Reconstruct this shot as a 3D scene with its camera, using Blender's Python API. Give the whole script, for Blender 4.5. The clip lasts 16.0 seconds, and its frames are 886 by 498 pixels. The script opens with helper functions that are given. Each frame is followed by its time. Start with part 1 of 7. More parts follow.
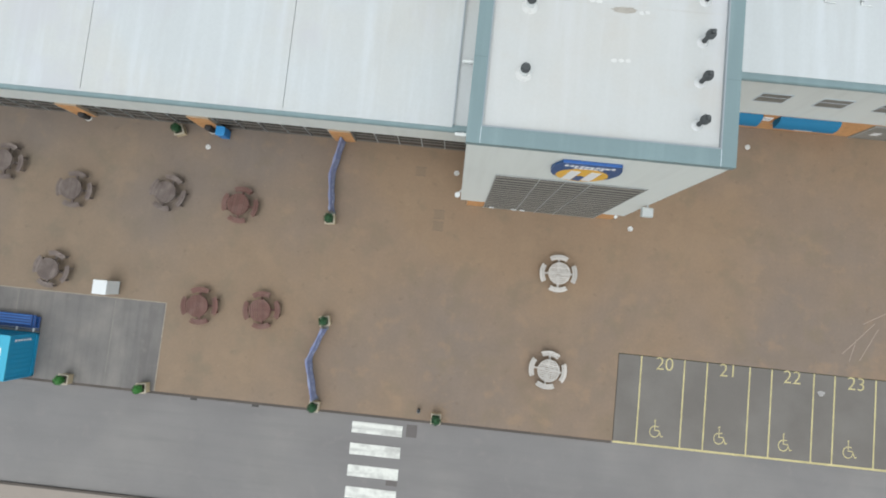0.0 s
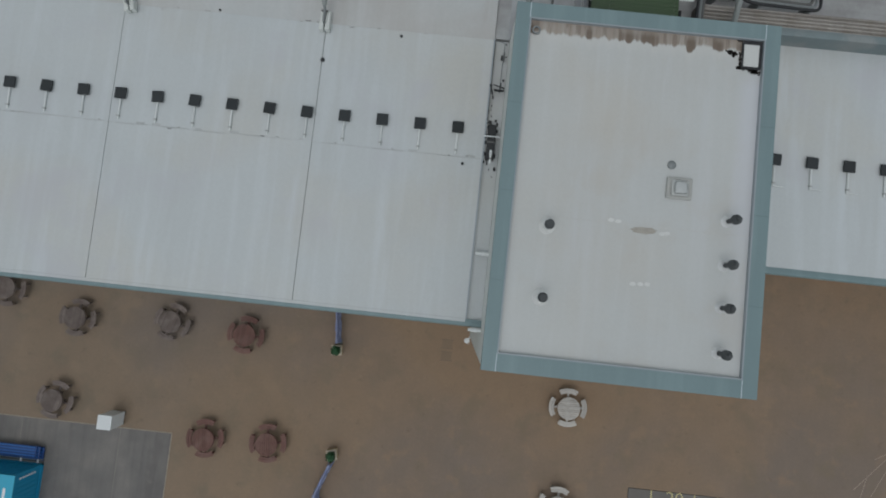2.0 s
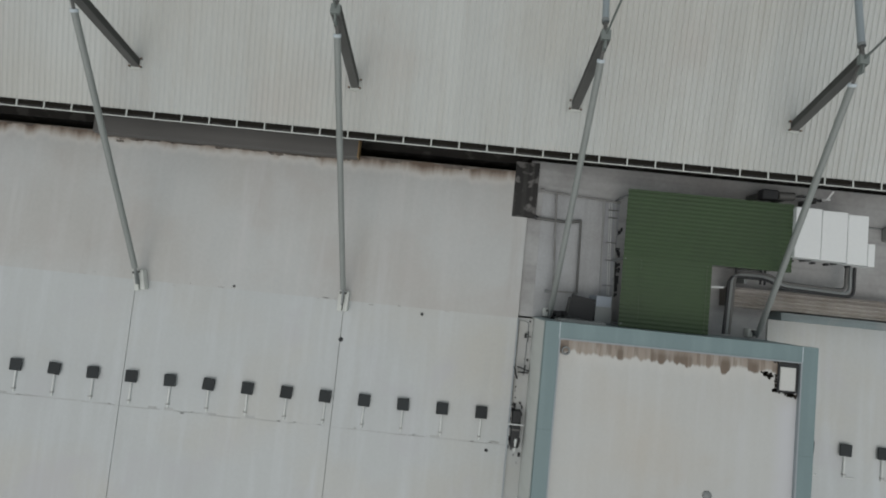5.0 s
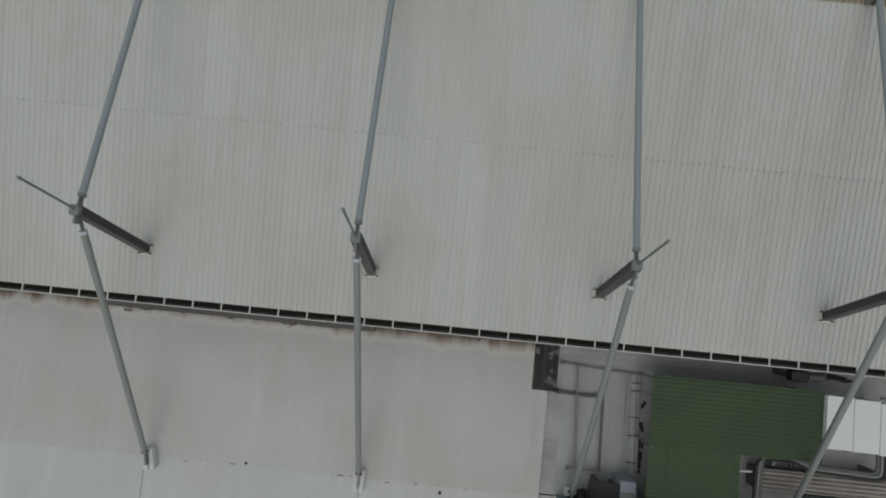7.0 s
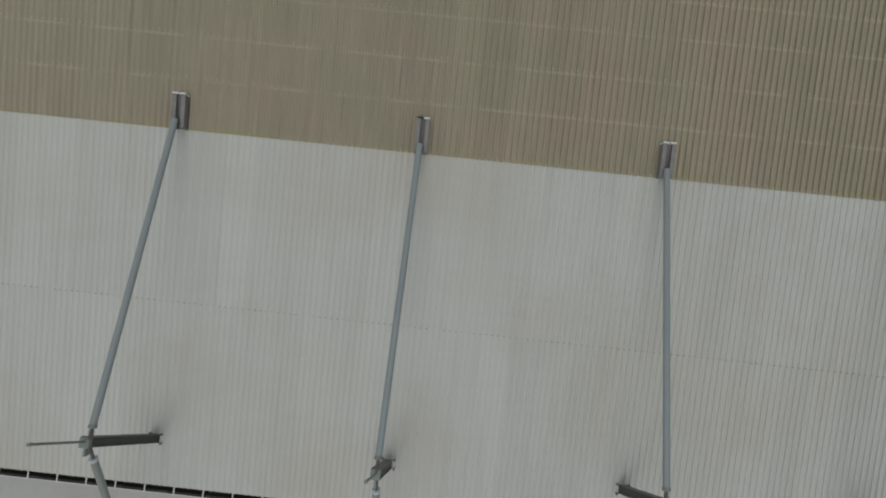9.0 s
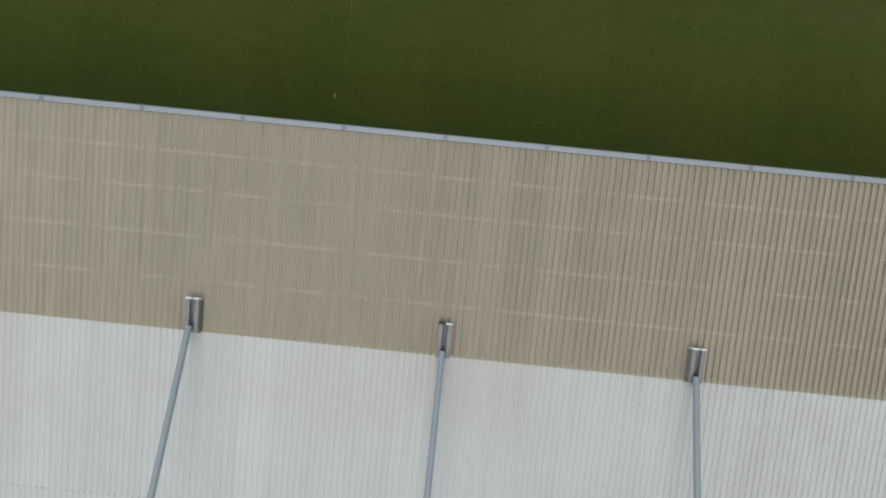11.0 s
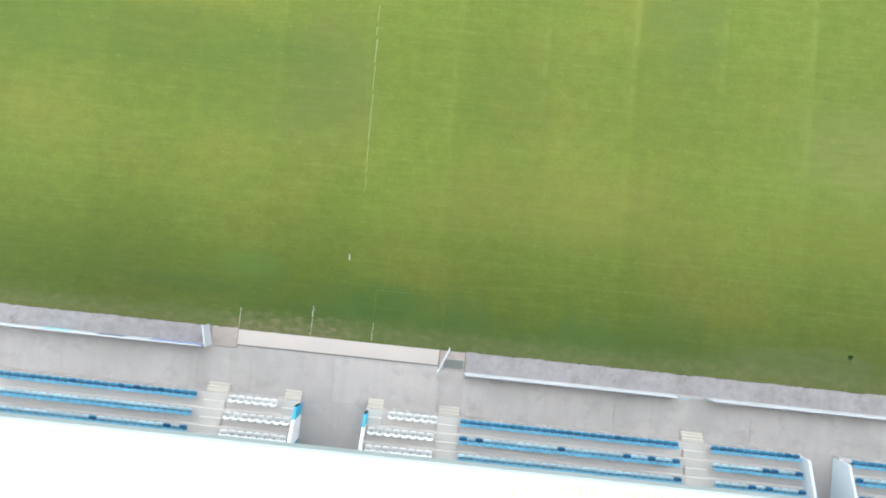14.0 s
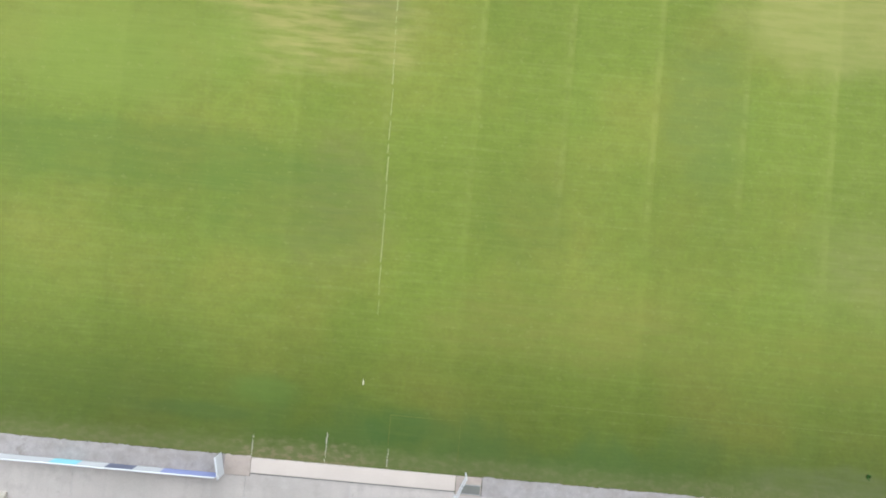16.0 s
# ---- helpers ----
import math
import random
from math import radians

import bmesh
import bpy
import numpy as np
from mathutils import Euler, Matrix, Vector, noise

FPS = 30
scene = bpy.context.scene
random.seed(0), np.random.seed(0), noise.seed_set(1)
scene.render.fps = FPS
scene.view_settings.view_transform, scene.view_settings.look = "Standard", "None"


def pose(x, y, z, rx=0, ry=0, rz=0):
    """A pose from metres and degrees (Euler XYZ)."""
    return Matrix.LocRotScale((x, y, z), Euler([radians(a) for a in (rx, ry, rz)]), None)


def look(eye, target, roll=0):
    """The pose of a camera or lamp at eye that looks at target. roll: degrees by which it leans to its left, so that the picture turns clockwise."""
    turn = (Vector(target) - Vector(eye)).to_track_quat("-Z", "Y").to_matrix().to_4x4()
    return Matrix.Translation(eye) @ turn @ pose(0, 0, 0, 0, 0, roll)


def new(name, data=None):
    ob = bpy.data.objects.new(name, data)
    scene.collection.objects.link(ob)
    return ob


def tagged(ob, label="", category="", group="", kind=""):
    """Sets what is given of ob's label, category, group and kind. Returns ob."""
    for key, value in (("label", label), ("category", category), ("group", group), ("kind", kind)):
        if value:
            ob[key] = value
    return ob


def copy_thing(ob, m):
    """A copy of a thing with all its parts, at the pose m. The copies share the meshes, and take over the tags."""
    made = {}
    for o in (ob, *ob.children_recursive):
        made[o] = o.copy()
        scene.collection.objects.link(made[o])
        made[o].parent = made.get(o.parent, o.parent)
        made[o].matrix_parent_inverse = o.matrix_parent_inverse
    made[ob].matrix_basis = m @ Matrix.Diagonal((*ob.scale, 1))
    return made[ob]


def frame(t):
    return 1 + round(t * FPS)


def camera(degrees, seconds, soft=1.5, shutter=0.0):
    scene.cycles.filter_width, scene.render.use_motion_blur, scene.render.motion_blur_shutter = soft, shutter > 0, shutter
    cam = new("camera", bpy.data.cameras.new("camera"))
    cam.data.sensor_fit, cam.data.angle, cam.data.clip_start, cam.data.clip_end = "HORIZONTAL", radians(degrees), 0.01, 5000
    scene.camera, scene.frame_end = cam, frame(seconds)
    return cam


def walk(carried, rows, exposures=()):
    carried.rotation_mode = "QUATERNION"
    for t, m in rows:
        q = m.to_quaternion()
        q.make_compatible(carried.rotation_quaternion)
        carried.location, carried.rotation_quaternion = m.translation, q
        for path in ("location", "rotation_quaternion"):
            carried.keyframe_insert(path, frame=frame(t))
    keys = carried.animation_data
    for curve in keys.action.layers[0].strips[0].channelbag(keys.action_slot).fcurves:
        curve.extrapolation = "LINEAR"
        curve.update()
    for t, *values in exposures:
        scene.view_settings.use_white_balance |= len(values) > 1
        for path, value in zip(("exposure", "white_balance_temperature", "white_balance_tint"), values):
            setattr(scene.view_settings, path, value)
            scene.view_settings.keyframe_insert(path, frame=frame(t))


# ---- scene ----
cam = camera(78.9, 16.0, soft=1.9)
PATH = [
    (0, (0.773, -1.685, 31.394), (0.732, -1.526, 29.401), -8.6),
    (0.5, (0.397, 0.246, 31.466), (0.358, 0.399, 29.472), -8.5),
    (1, (0.076, 2.264, 31.507), (0.035, 2.412, 29.513), -9.4),
    (1.5, (-0.211, 4.277, 31.582), (-0.252, 4.415, 29.588), -10.7),
    (2, (-0.561, 6.232, 31.606), (-0.598, 6.363, 29.61), -9.7),
    (2.5, (-0.917, 8.225, 31.647), (-0.951, 8.357, 29.652), -8.3),
    (3, (-1.321, 9.931, 31.677), (-1.345, 10.057, 29.682), -5.1),
    (3.5, (-1.751, 11.794, 31.707), (-1.77, 11.921, 29.711), -2.6),
    (4, (-2.097, 13.707, 31.726), (-2.116, 13.831, 29.73), -2.8),
    (4.2, (-2.222, 14.433, 31.738), (-2.242, 14.559, 29.742), -3.2),
    (6.3, (-3.575, 21.534, 31.615), (-3.601, 21.681, 29.621), -4.3),
    (6.5, (-3.697, 22.186, 31.606), (-3.725, 22.329, 29.612), -5.1),
    (7, (-4.104, 23.815, 31.572), (-4.127, 23.959, 29.577), -3.4),
    (7.5, (-4.505, 25.328, 31.544), (-4.525, 25.486, 29.551), -1.5),
    (8, (-4.846, 26.884, 31.536), (-4.865, 27.048, 29.543), -0.7),
    (8.5, (-5.147, 28.485, 31.545), (-5.167, 28.649, 29.552), -1.5),
    (8.7, (-5.238, 29.11, 31.573), (-5.263, 29.278, 29.581), -2.6),
    (10.8, (-6.751, 36.082, 31.598), (-6.762, 36.207, 29.602), 1.2),
    (11, (-6.895, 36.791, 31.582), (-6.905, 36.92, 29.587), 1.3),
    (11.5, (-7.237, 38.529, 31.566), (-7.245, 38.643, 29.569), 2.0),
    (12, (-7.535, 40.252, 31.632), (-7.545, 40.378, 29.636), 0.6),
    (12.5, (-7.823, 41.851, 31.586), (-7.836, 41.953, 29.589), -1.2),
    (13, (-8.14, 43.466, 31.63), (-8.155, 43.57, 29.632), -2.2),
    (13.5, (-8.466, 45.171, 31.642), (-8.48, 45.271, 29.644), -2.0),
    (14, (-8.863, 46.937, 31.597), (-8.873, 47.03, 29.599), -0.2),
    (14.5, (-9.311, 48.761, 31.564), (-9.317, 48.846, 29.566), 1.6),
    (15, (-9.752, 50.617, 31.495), (-9.754, 50.694, 29.497), 4.2),
    (15.5, (-10.222, 52.514, 31.452), (-10.218, 52.584, 29.454), 9.0),
    (16, (-10.755, 54.358, 31.391), (-10.742, 54.427, 29.392), 16.0),
]
EXPOSURES = [(0.0, 0.33, 6400, 11), (0.5, 0.39, 6400, 11), (1.0, 0.33, 6450, 11), (1.5, -0.16, 6350, 11), (2.0, -0.68, 6300, 11), (2.5, -0.9, 6350, 11), (3.5, -0.8, 6500, 10), (4.2, -0.78, 6600, 11), (6.3, -0.48, 6850, 12),
             (7.0, -0.9, 6750, 12), (7.5, -0.88, 6800, 11), (8.5, -0.93, 6850, 11), (11.0, -0.18, 6500, 14), (11.5, -0.22, 6450, 13), (12.0, -0.12, 6350, 13), (12.5, 0.32, 6200, 14), (13.0, 1.0, 6200, 13),
             (13.5, 1.8, 6300, 11), (14.0, 2.4, 6400, 11), (14.5, 2.42, 6450, 12), (15.5, 2.4, 6500, 13), (16.0, 2.36, 6550, 13)]
walk(cam, [(t, look(eye, target, roll)) for t, eye, target, roll in PATH], EXPOSURES)

# ---- sky and sun: a bright overcast day, weak sun from the south-west ----
SUN_FROM = Vector((-0.15, -0.50, 1.3)).normalized()
world = bpy.data.worlds.new("overcast_sky")
scene.world = world
world.use_nodes = True
wn, wl = world.node_tree.nodes, world.node_tree.links
sky = wn.new("ShaderNodeTexSky")
sky.sky_type, sky.sun_disc = "NISHITA", False
sky.sun_elevation = math.asin(SUN_FROM.z)
sky.sun_rotation = math.atan2(SUN_FROM.x, SUN_FROM.y)
sky.dust_density, sky.air_density, sky.ozone_density = 4.0, 1.0, 0.6
soft_sky = wn.new("ShaderNodeHueSaturation")
soft_sky.inputs["Saturation"].default_value = 0.5
wl.new(sky.outputs[0], soft_sky.inputs["Color"])
cloud = wn.new("ShaderNodeMix")
cloud.data_type = "RGBA"
cloud.inputs[0].default_value = 0.75
cloud.inputs[7].default_value = (5.2, 5.75, 5.85, 1.0)
wl.new(soft_sky.outputs[0], cloud.inputs[6])
wl.new(cloud.outputs[2], wn["Background"].inputs["Color"])
wn["Background"].inputs["Strength"].default_value = 0.15
sun = new("sun", bpy.data.lights.new("sun", "SUN"))
sun.data.energy, sun.data.angle, sun.data.color = 0.8, radians(40), (1.0, 0.99, 0.96)
sun.matrix_world = look(SUN_FROM * 200, (0, 0, 0))


# ---- materials ----
def surface(name, base, rough=0.8, metal=0.0, var=0.16, coarse=0.5, fine=14.0, bump=0.15,
            tint=None, tint_scale=0.25, tint_amount=0.5, streak=None, streak_amount=0.3,
            streak_dir="y", streak_scale=2.6, piece=0.0, island=0.0, tint_edge=(0.45, 0.65), spec=0.5):
    """Procedural surface in world metres: a base colour broken by coarse and fine noise, a second
    tint in patches, streaks along one axis, a small change from piece to piece, and fine relief."""
    m = bpy.data.materials.new(name)
    m.use_nodes = True
    n, l = m.node_tree.nodes, m.node_tree.links
    out = n["Principled BSDF"]
    pos = n.new("ShaderNodeNewGeometry")

    def tex(scale, detail=5.0, stretch=(1, 1, 1)):
        mp = n.new("ShaderNodeMapping")
        mp.inputs["Scale"].default_value = stretch
        l.new(pos.outputs["Position"], mp.inputs["Vector"])
        t = n.new("ShaderNodeTexNoise")
        t.inputs["Scale"].default_value, t.inputs["Detail"].default_value = scale, detail
        l.new(mp.outputs[0], t.inputs["Vector"])
        return t.outputs["Fac"]

    def ramp(sock, a, b, lo, hi):
        r = n.new("ShaderNodeMapRange")
        for k, v in zip(("From Min", "From Max", "To Min", "To Max"), (a, b, lo, hi)):
            r.inputs[k].default_value = v
        l.new(sock, r.inputs["Value"])
        return r.outputs["Result"]

    def mix(fac, a, b, mode="MIX"):
        x = n.new("ShaderNodeMix")
        x.data_type, x.blend_type = "RGBA", mode
        for sock, v in ((x.inputs[0], fac), (x.inputs[6], a), (x.inputs[7], b)):
            if isinstance(v, (int, float)):
                sock.default_value = v
            elif isinstance(v, tuple):
                sock.default_value = (*v, 1.0)
            else:
                l.new(v, sock)
        return x.outputs[2]

    def grey(sock):
        c = n.new("ShaderNodeCombineColor")
        for k in range(3):
            l.new(sock, c.inputs[k])
        return c.outputs[0]

    colour = base
    if tint:
        colour = mix(ramp(tex(tint_scale), tint_edge[0], tint_edge[1], 0.0, tint_amount), base, tint)
    if streak:
        thin = {"y": (1, 0.06, 0.06), "x": (0.06, 1, 0.06), "z": (1, 1, 0.05)}[streak_dir]
        colour = mix(ramp(tex(streak_scale, 6.0, thin), 0.48, 0.72, 0.0, streak_amount), colour, streak)
    fine_noise = tex(fine, 4.0)
    both = mix(0.5, grey(ramp(tex(coarse), 0.25, 0.75, 1 - var, 1 + var)),
               grey(ramp(fine_noise, 0.25, 0.75, 1 - var, 1 + var)))
    colour = mix(1.0, colour, both, "MULTIPLY")
    if piece or island:
        if island:
            src = pos.outputs["Random Per Island"]
        else:
            src = n.new("ShaderNodeObjectInfo").outputs["Random"]
        colour = mix(1.0, colour, grey(ramp(src, 0, 1, 1 - (piece or island), 1 + (piece or island))), "MULTIPLY")
    l.new(colour, out.inputs["Base Color"])
    l.new(ramp(fine_noise, 0.2, 0.8, max(rough - 0.1, 0.05), min(rough + 0.1, 1.0)), out.inputs["Roughness"])
    out.inputs["Metallic"].default_value = metal
    out.inputs["Specular IOR Level"].default_value = spec
    if bump:
        b = n.new("ShaderNodeBump")
        b.inputs["Strength"].default_value, b.inputs["Distance"].default_value = bump, 0.02
        l.new(fine_noise, b.inputs["Height"])
        l.new(b.outputs[0], out.inputs["Normal"])
    return m


ASPHALT = surface("asphalt", (0.198, 0.188, 0.183), 0.9, var=0.12, coarse=0.35, fine=22, bump=0.4,
                  tint=(0.25, 0.235, 0.22), tint_scale=0.15, streak=(0.17, 0.165, 0.16), streak_dir="x")
BAY_TAR = surface("bay_asphalt", (0.155, 0.141, 0.127), 0.9, var=0.14, coarse=0.4, fine=22, bump=0.4,
                  tint=(0.19, 0.18, 0.165), tint_scale=0.2)
YARD_TAR = surface("yard_asphalt", (0.165, 0.155, 0.147), 0.9, var=0.14, coarse=1.2, fine=12, bump=0.3,
                   tint=(0.225, 0.208, 0.19), tint_scale=0.4, tint_amount=0.8, streak=(0.12, 0.113, 0.11), streak_amount=0.5)
PAVING = surface("brown_paving", (0.258, 0.178, 0.115), 0.9, var=0.12, coarse=0.7, fine=6, bump=0.35,
                 tint=(0.20, 0.157, 0.127), tint_scale=0.07, tint_amount=0.9, streak=(0.27, 0.205, 0.14), streak_amount=0.12)
EARTH = surface("far_ground", (0.09, 0.11, 0.04), 0.95, var=0.3, coarse=0.05, fine=2, bump=0.3)
# stone colour darkened to paint in the shadow line along the kerb
KERB = surface("kerb_stone", (0.092, 0.077, 0.066), 0.9, var=0.2, coarse=1.5, piece=0.1)
YELLOW = surface("yellow_line_paint", (0.55, 0.48, 0.24), 0.7, var=0.14, coarse=1.2, fine=9,
                 tint=(0.35, 0.30, 0.15), tint_scale=1.4, tint_amount=0.55)
WHITE_LINE = surface("white_line_paint", (0.68, 0.68, 0.63), 0.7, var=0.12, coarse=1.0, fine=8,
                     tint=(0.36, 0.35, 0.33), tint_scale=1.6, tint_amount=0.6, streak=(0.25, 0.24, 0.23), streak_dir="x", streak_amount=0.6, streak_scale=4.0)
RENDER_WALL = surface("pale_wall_cladding", (0.62, 0.64, 0.61), 0.7, var=0.05, coarse=0.3, fine=20, bump=0.06,
                      streak=(0.50, 0.51, 0.48), streak_dir="z", streak_amount=0.3)
BRICK = surface("orange_brick", (0.52, 0.27, 0.11), 0.9, var=0.12, piece=0.12)
MORTAR = surface("mortar", (0.42, 0.33, 0.24), 0.95)
TEAL = surface("teal_coping_metal", (0.172, 0.242, 0.252), 0.5, 0.0, var=0.08, coarse=0.4, fine=18, bump=0.05,
               streak=(0.25, 0.34, 0.35), streak_amount=0.3)
TEAL_JOINT = surface("teal_coping_joint", (0.13, 0.185, 0.195), 0.6, var=0.1)
MEMBRANE = surface("roof_membrane", (0.487, 0.511, 0.513), 0.6, var=0.06, coarse=0.25, fine=9, bump=0.05,
                   tint=(0.493, 0.49, 0.46), tint_scale=0.16, tint_amount=0.9, streak=(0.58, 0.61, 0.63), streak_amount=0.35)
MEMBRANE_OLD = surface("stained_membrane", (0.480, 0.492, 0.486), 0.65, var=0.07, coarse=0.45, fine=7, bump=0.06,
                       tint=(0.462, 0.458, 0.44), tint_scale=0.2, tint_amount=0.9, streak=(0.53, 0.53, 0.525), streak_amount=0.5)
YARD_MEMBRANE = surface("grimy_yard_membrane", (0.40, 0.405, 0.405), 0.75, var=0.15, coarse=0.7, fine=6, bump=0.1,
                        tint=(0.28, 0.275, 0.27), tint_scale=0.45, tint_amount=0.8, streak=(0.18, 0.175, 0.17), streak_dir="x", streak_amount=0.4)
MEMBRANE_TOWER = surface("tower_membrane", (0.492, 0.502, 0.49), 0.6, var=0.05, coarse=0.3, fine=9, bump=0.05,
                         tint=(0.487, 0.468, 0.428), tint_scale=0.16, tint_amount=0.9, streak=(0.55, 0.56, 0.56), streak_amount=0.3)
RUST_STAIN = surface("brown_algae_stain", (0.09, 0.075, 0.065), 0.9, var=0.3, coarse=1.5, fine=8,
                     tint=(0.24, 0.215, 0.19), tint_scale=0.9, tint_amount=0.8)
JOINT = surface("dark_joint_sealant", (0.29, 0.29, 0.285), 0.9, var=0.2)
SEAL_PALE = surface("pale_sealant", (0.62, 0.62, 0.60), 0.7, var=0.15, coarse=2)
LEAD = surface("pale_lead_flashing", (0.66, 0.66, 0.65), 0.4, 0.4, var=0.15, coarse=3)
WHITE_SHEET = surface("white_profiled_sheet", (0.525, 0.54, 0.523), 0.55, var=0.04, coarse=0.2, fine=6, bump=0.03,
                      tint=(0.495, 0.485, 0.445), tint_scale=0.16, tint_amount=0.5, streak=(0.42, 0.41, 0.37), streak_amount=0.3, piece=0.03)
BEIGE_SHEET = surface("weathered_beige_sheet", (0.324, 0.295, 0.217), 0.6, var=0.07, coarse=0.3, fine=8, bump=0.06,
                      tint=(0.342, 0.292, 0.226), tint_scale=0.35, tint_amount=0.8, streak=(0.235, 0.215, 0.165), streak_amount=0.35, streak_scale=6.0, piece=0.05)
FIXING = surface("pale_fixing_caps", (0.375, 0.335, 0.25), 0.6, var=0.15, island=0.15)
CAP_METAL = surface("pale_blue_edge_trim", (0.305, 0.338, 0.36), 0.5, 0.2, var=0.06, bump=0.03)
GALV = surface("grey_painted_steel", (0.275, 0.318, 0.338), 0.45, 0.25, var=0.08, coarse=1.0, fine=25, bump=0.05)
STAY_GREY = surface("weathered_stay_paint", (0.262, 0.282, 0.272), 0.5, 0.2, var=0.12, coarse=0.9, fine=20, bump=0.05)
DARK_STEEL = surface("dark_weathered_steel", (0.13, 0.13, 0.125), 0.6, 0.3, var=0.15, coarse=1.5, fine=20)
MID_STEEL = surface("mid_grey_steel", (0.22, 0.235, 0.235), 0.55, 0.3, var=0.1)
PITCH_BLACK = surface("wet_black_grime", (0.03, 0.028, 0.024), 0.95, var=0.2, spec=0.05)
BLACK = surface("black_plastic", (0.022, 0.023, 0.025), 0.6, var=0.2)
COWL = surface("dark_grey_cowl", (0.055, 0.06, 0.062), 0.6, var=0.15)
CHARCOAL = surface("charcoal_vent_cover", (0.026, 0.03, 0.032), 0.8, var=0.2, piece=0.2)
# near-black for the eaves gutter; also paints the shade in the gap below it
GUTTER_AND_SHADE = surface("dark_felt", (0.028, 0.026, 0.024), 0.9, var=0.3, coarse=1.0, tint=(0.10, 0.095, 0.09), tint_scale=1.6, tint_edge=(0.54, 0.6), tint_amount=0.4)
BROWN_METAL = surface("brown_grey_flashing", (0.17, 0.155, 0.14), 0.7, var=0.12)
GREEN_SHEET = surface("green_corrugated_sheet", (0.040, 0.072, 0.030), 0.6, var=0.14, coarse=0.3, fine=9,
                      tint=(0.034, 0.055, 0.027), tint_scale=0.3, tint_amount=0.9)
AC_WHITE = surface("white_enclosure_panel", (0.68, 0.70, 0.70), 0.5, var=0.04)
PIPE_WHITE = surface("white_plastic_pipe", (0.62, 0.64, 0.63), 0.5, var=0.07, piece=0.08)
LOUVRE = surface("dark_grey_louvre", (0.245, 0.232, 0.205), 0.6, 0.2, var=0.1, piece=0.08)
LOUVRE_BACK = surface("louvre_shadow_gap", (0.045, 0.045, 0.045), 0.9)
FRAME_BROWN = surface("brown_shopfront_frame", (0.13, 0.12, 0.105), 0.6, var=0.2, coarse=1.0)
MULLION = surface("pale_mullion", (0.34, 0.35, 0.34), 0.5, 0.2, var=0.06)
GLASS_DARK = surface("dark_glazing", (0.045, 0.042, 0.038), 0.2, var=0.3, coarse=0.8, bump=0.0, spec=0.35, tint=(0.10, 0.085, 0.07), tint_scale=0.9, tint_amount=0.7)
OLD_RIB = surface("dirty_ribbed_sheet", (0.36, 0.335, 0.31), 0.8, var=0.25, coarse=1.5, streak=(0.14, 0.12, 0.105), streak_dir="x", streak_amount=0.8, tint=(0.28, 0.255, 0.22), tint_scale=1.2, tint_amount=0.8)
TURQUOISE = surface("turquoise_container_paint", (0.010, 0.27, 0.47), 0.5, var=0.07, coarse=0.7, piece=0.03)
TURQ_TOP = surface("faded_turquoise_top", (0.04, 0.36, 0.52), 0.6, var=0.08)
BARRIER_DEEP = surface("deep_blue_barrier_plastic", (0.010, 0.055, 0.21), 0.5, var=0.12, piece=0.1)
BARRIER_BLUE = surface("blue_barrier_plastic", (0.03, 0.145, 0.43), 0.45, var=0.1, piece=0.12)
AWNING = surface("blue_awning_canvas", (0.008, 0.155, 0.30), 0.75, var=0.08)
BANNER = surface("blue_barrier_canvas", (0.195, 0.23, 0.40), 0.7, var=0.2, coarse=2.5, fine=9, tint=(0.36, 0.39, 0.50), tint_scale=3.0, tint_amount=0.5)
BANNER_PRINT = surface("pale_banner_print", (0.36, 0.40, 0.54), 0.7, var=0.1)
TUB = surface("timber_planter", (0.46, 0.37, 0.24), 0.85, var=0.15, coarse=2, piece=0.12)
SOIL = surface("potting_soil", (0.05, 0.04, 0.03), 0.95)
LEAF = surface("clipped_leaves", (0.022, 0.085, 0.030), 0.6, var=0.25, coarse=4, fine=30, island=0.35)
LEAF_BRIGHT = surface("bright_clipped_leaves", (0.045, 0.20, 0.035), 0.6, var=0.25, coarse=4, fine=30, island=0.35)
WOOD_RED = surface("red_stained_wood", (0.150, 0.072, 0.058), 0.75, var=0.16, coarse=3, fine=20, tint=(0.20, 0.125, 0.105), tint_scale=1.5, piece=0.14)
WOOD_GREY = surface("weathered_grey_brown_wood", (0.155, 0.122, 0.108), 0.85, var=0.16, coarse=3, fine=20, tint=(0.25, 0.21, 0.19), tint_scale=1.5, piece=0.16)
WOOD_PALE = surface("pale_grey_wood", (0.52, 0.49, 0.45), 0.8, var=0.1, coarse=3, fine=20, tint=(0.40, 0.38, 0.35), tint_scale=1.5, piece=0.1)
CONCRETE = surface("walkway_concrete", (0.328, 0.295, 0.284), 0.9, var=0.13, coarse=0.5, fine=10, bump=0.2,
                   tint=(0.275, 0.25, 0.24), tint_scale=0.35, tint_amount=0.7, streak=(0.27, 0.25, 0.24), streak_amount=0.4, piece=0.05)
TERRACE = surface("terrace_concrete", (0.44, 0.403, 0.38), 0.9, var=0.09, coarse=0.6, fine=12, bump=0.2,
                  tint=(0.41, 0.385, 0.36), tint_scale=0.6, tint_amount=0.6)
TAN_STEP = surface("tan_step_concrete", (0.41, 0.375, 0.33), 0.9, var=0.1, coarse=1.0, fine=12, piece=0.08)
PALE_STEP = surface("pale_step_concrete", (0.425, 0.40, 0.375), 0.9, var=0.1, coarse=1.0, fine=12, piece=0.06)
RISER = surface("drip_stained_riser", (0.27, 0.245, 0.235), 0.9, var=0.15, coarse=1.5, fine=9, streak=(0.50, 0.47, 0.44), streak_dir="z", streak_amount=0.5, streak_scale=5.0)
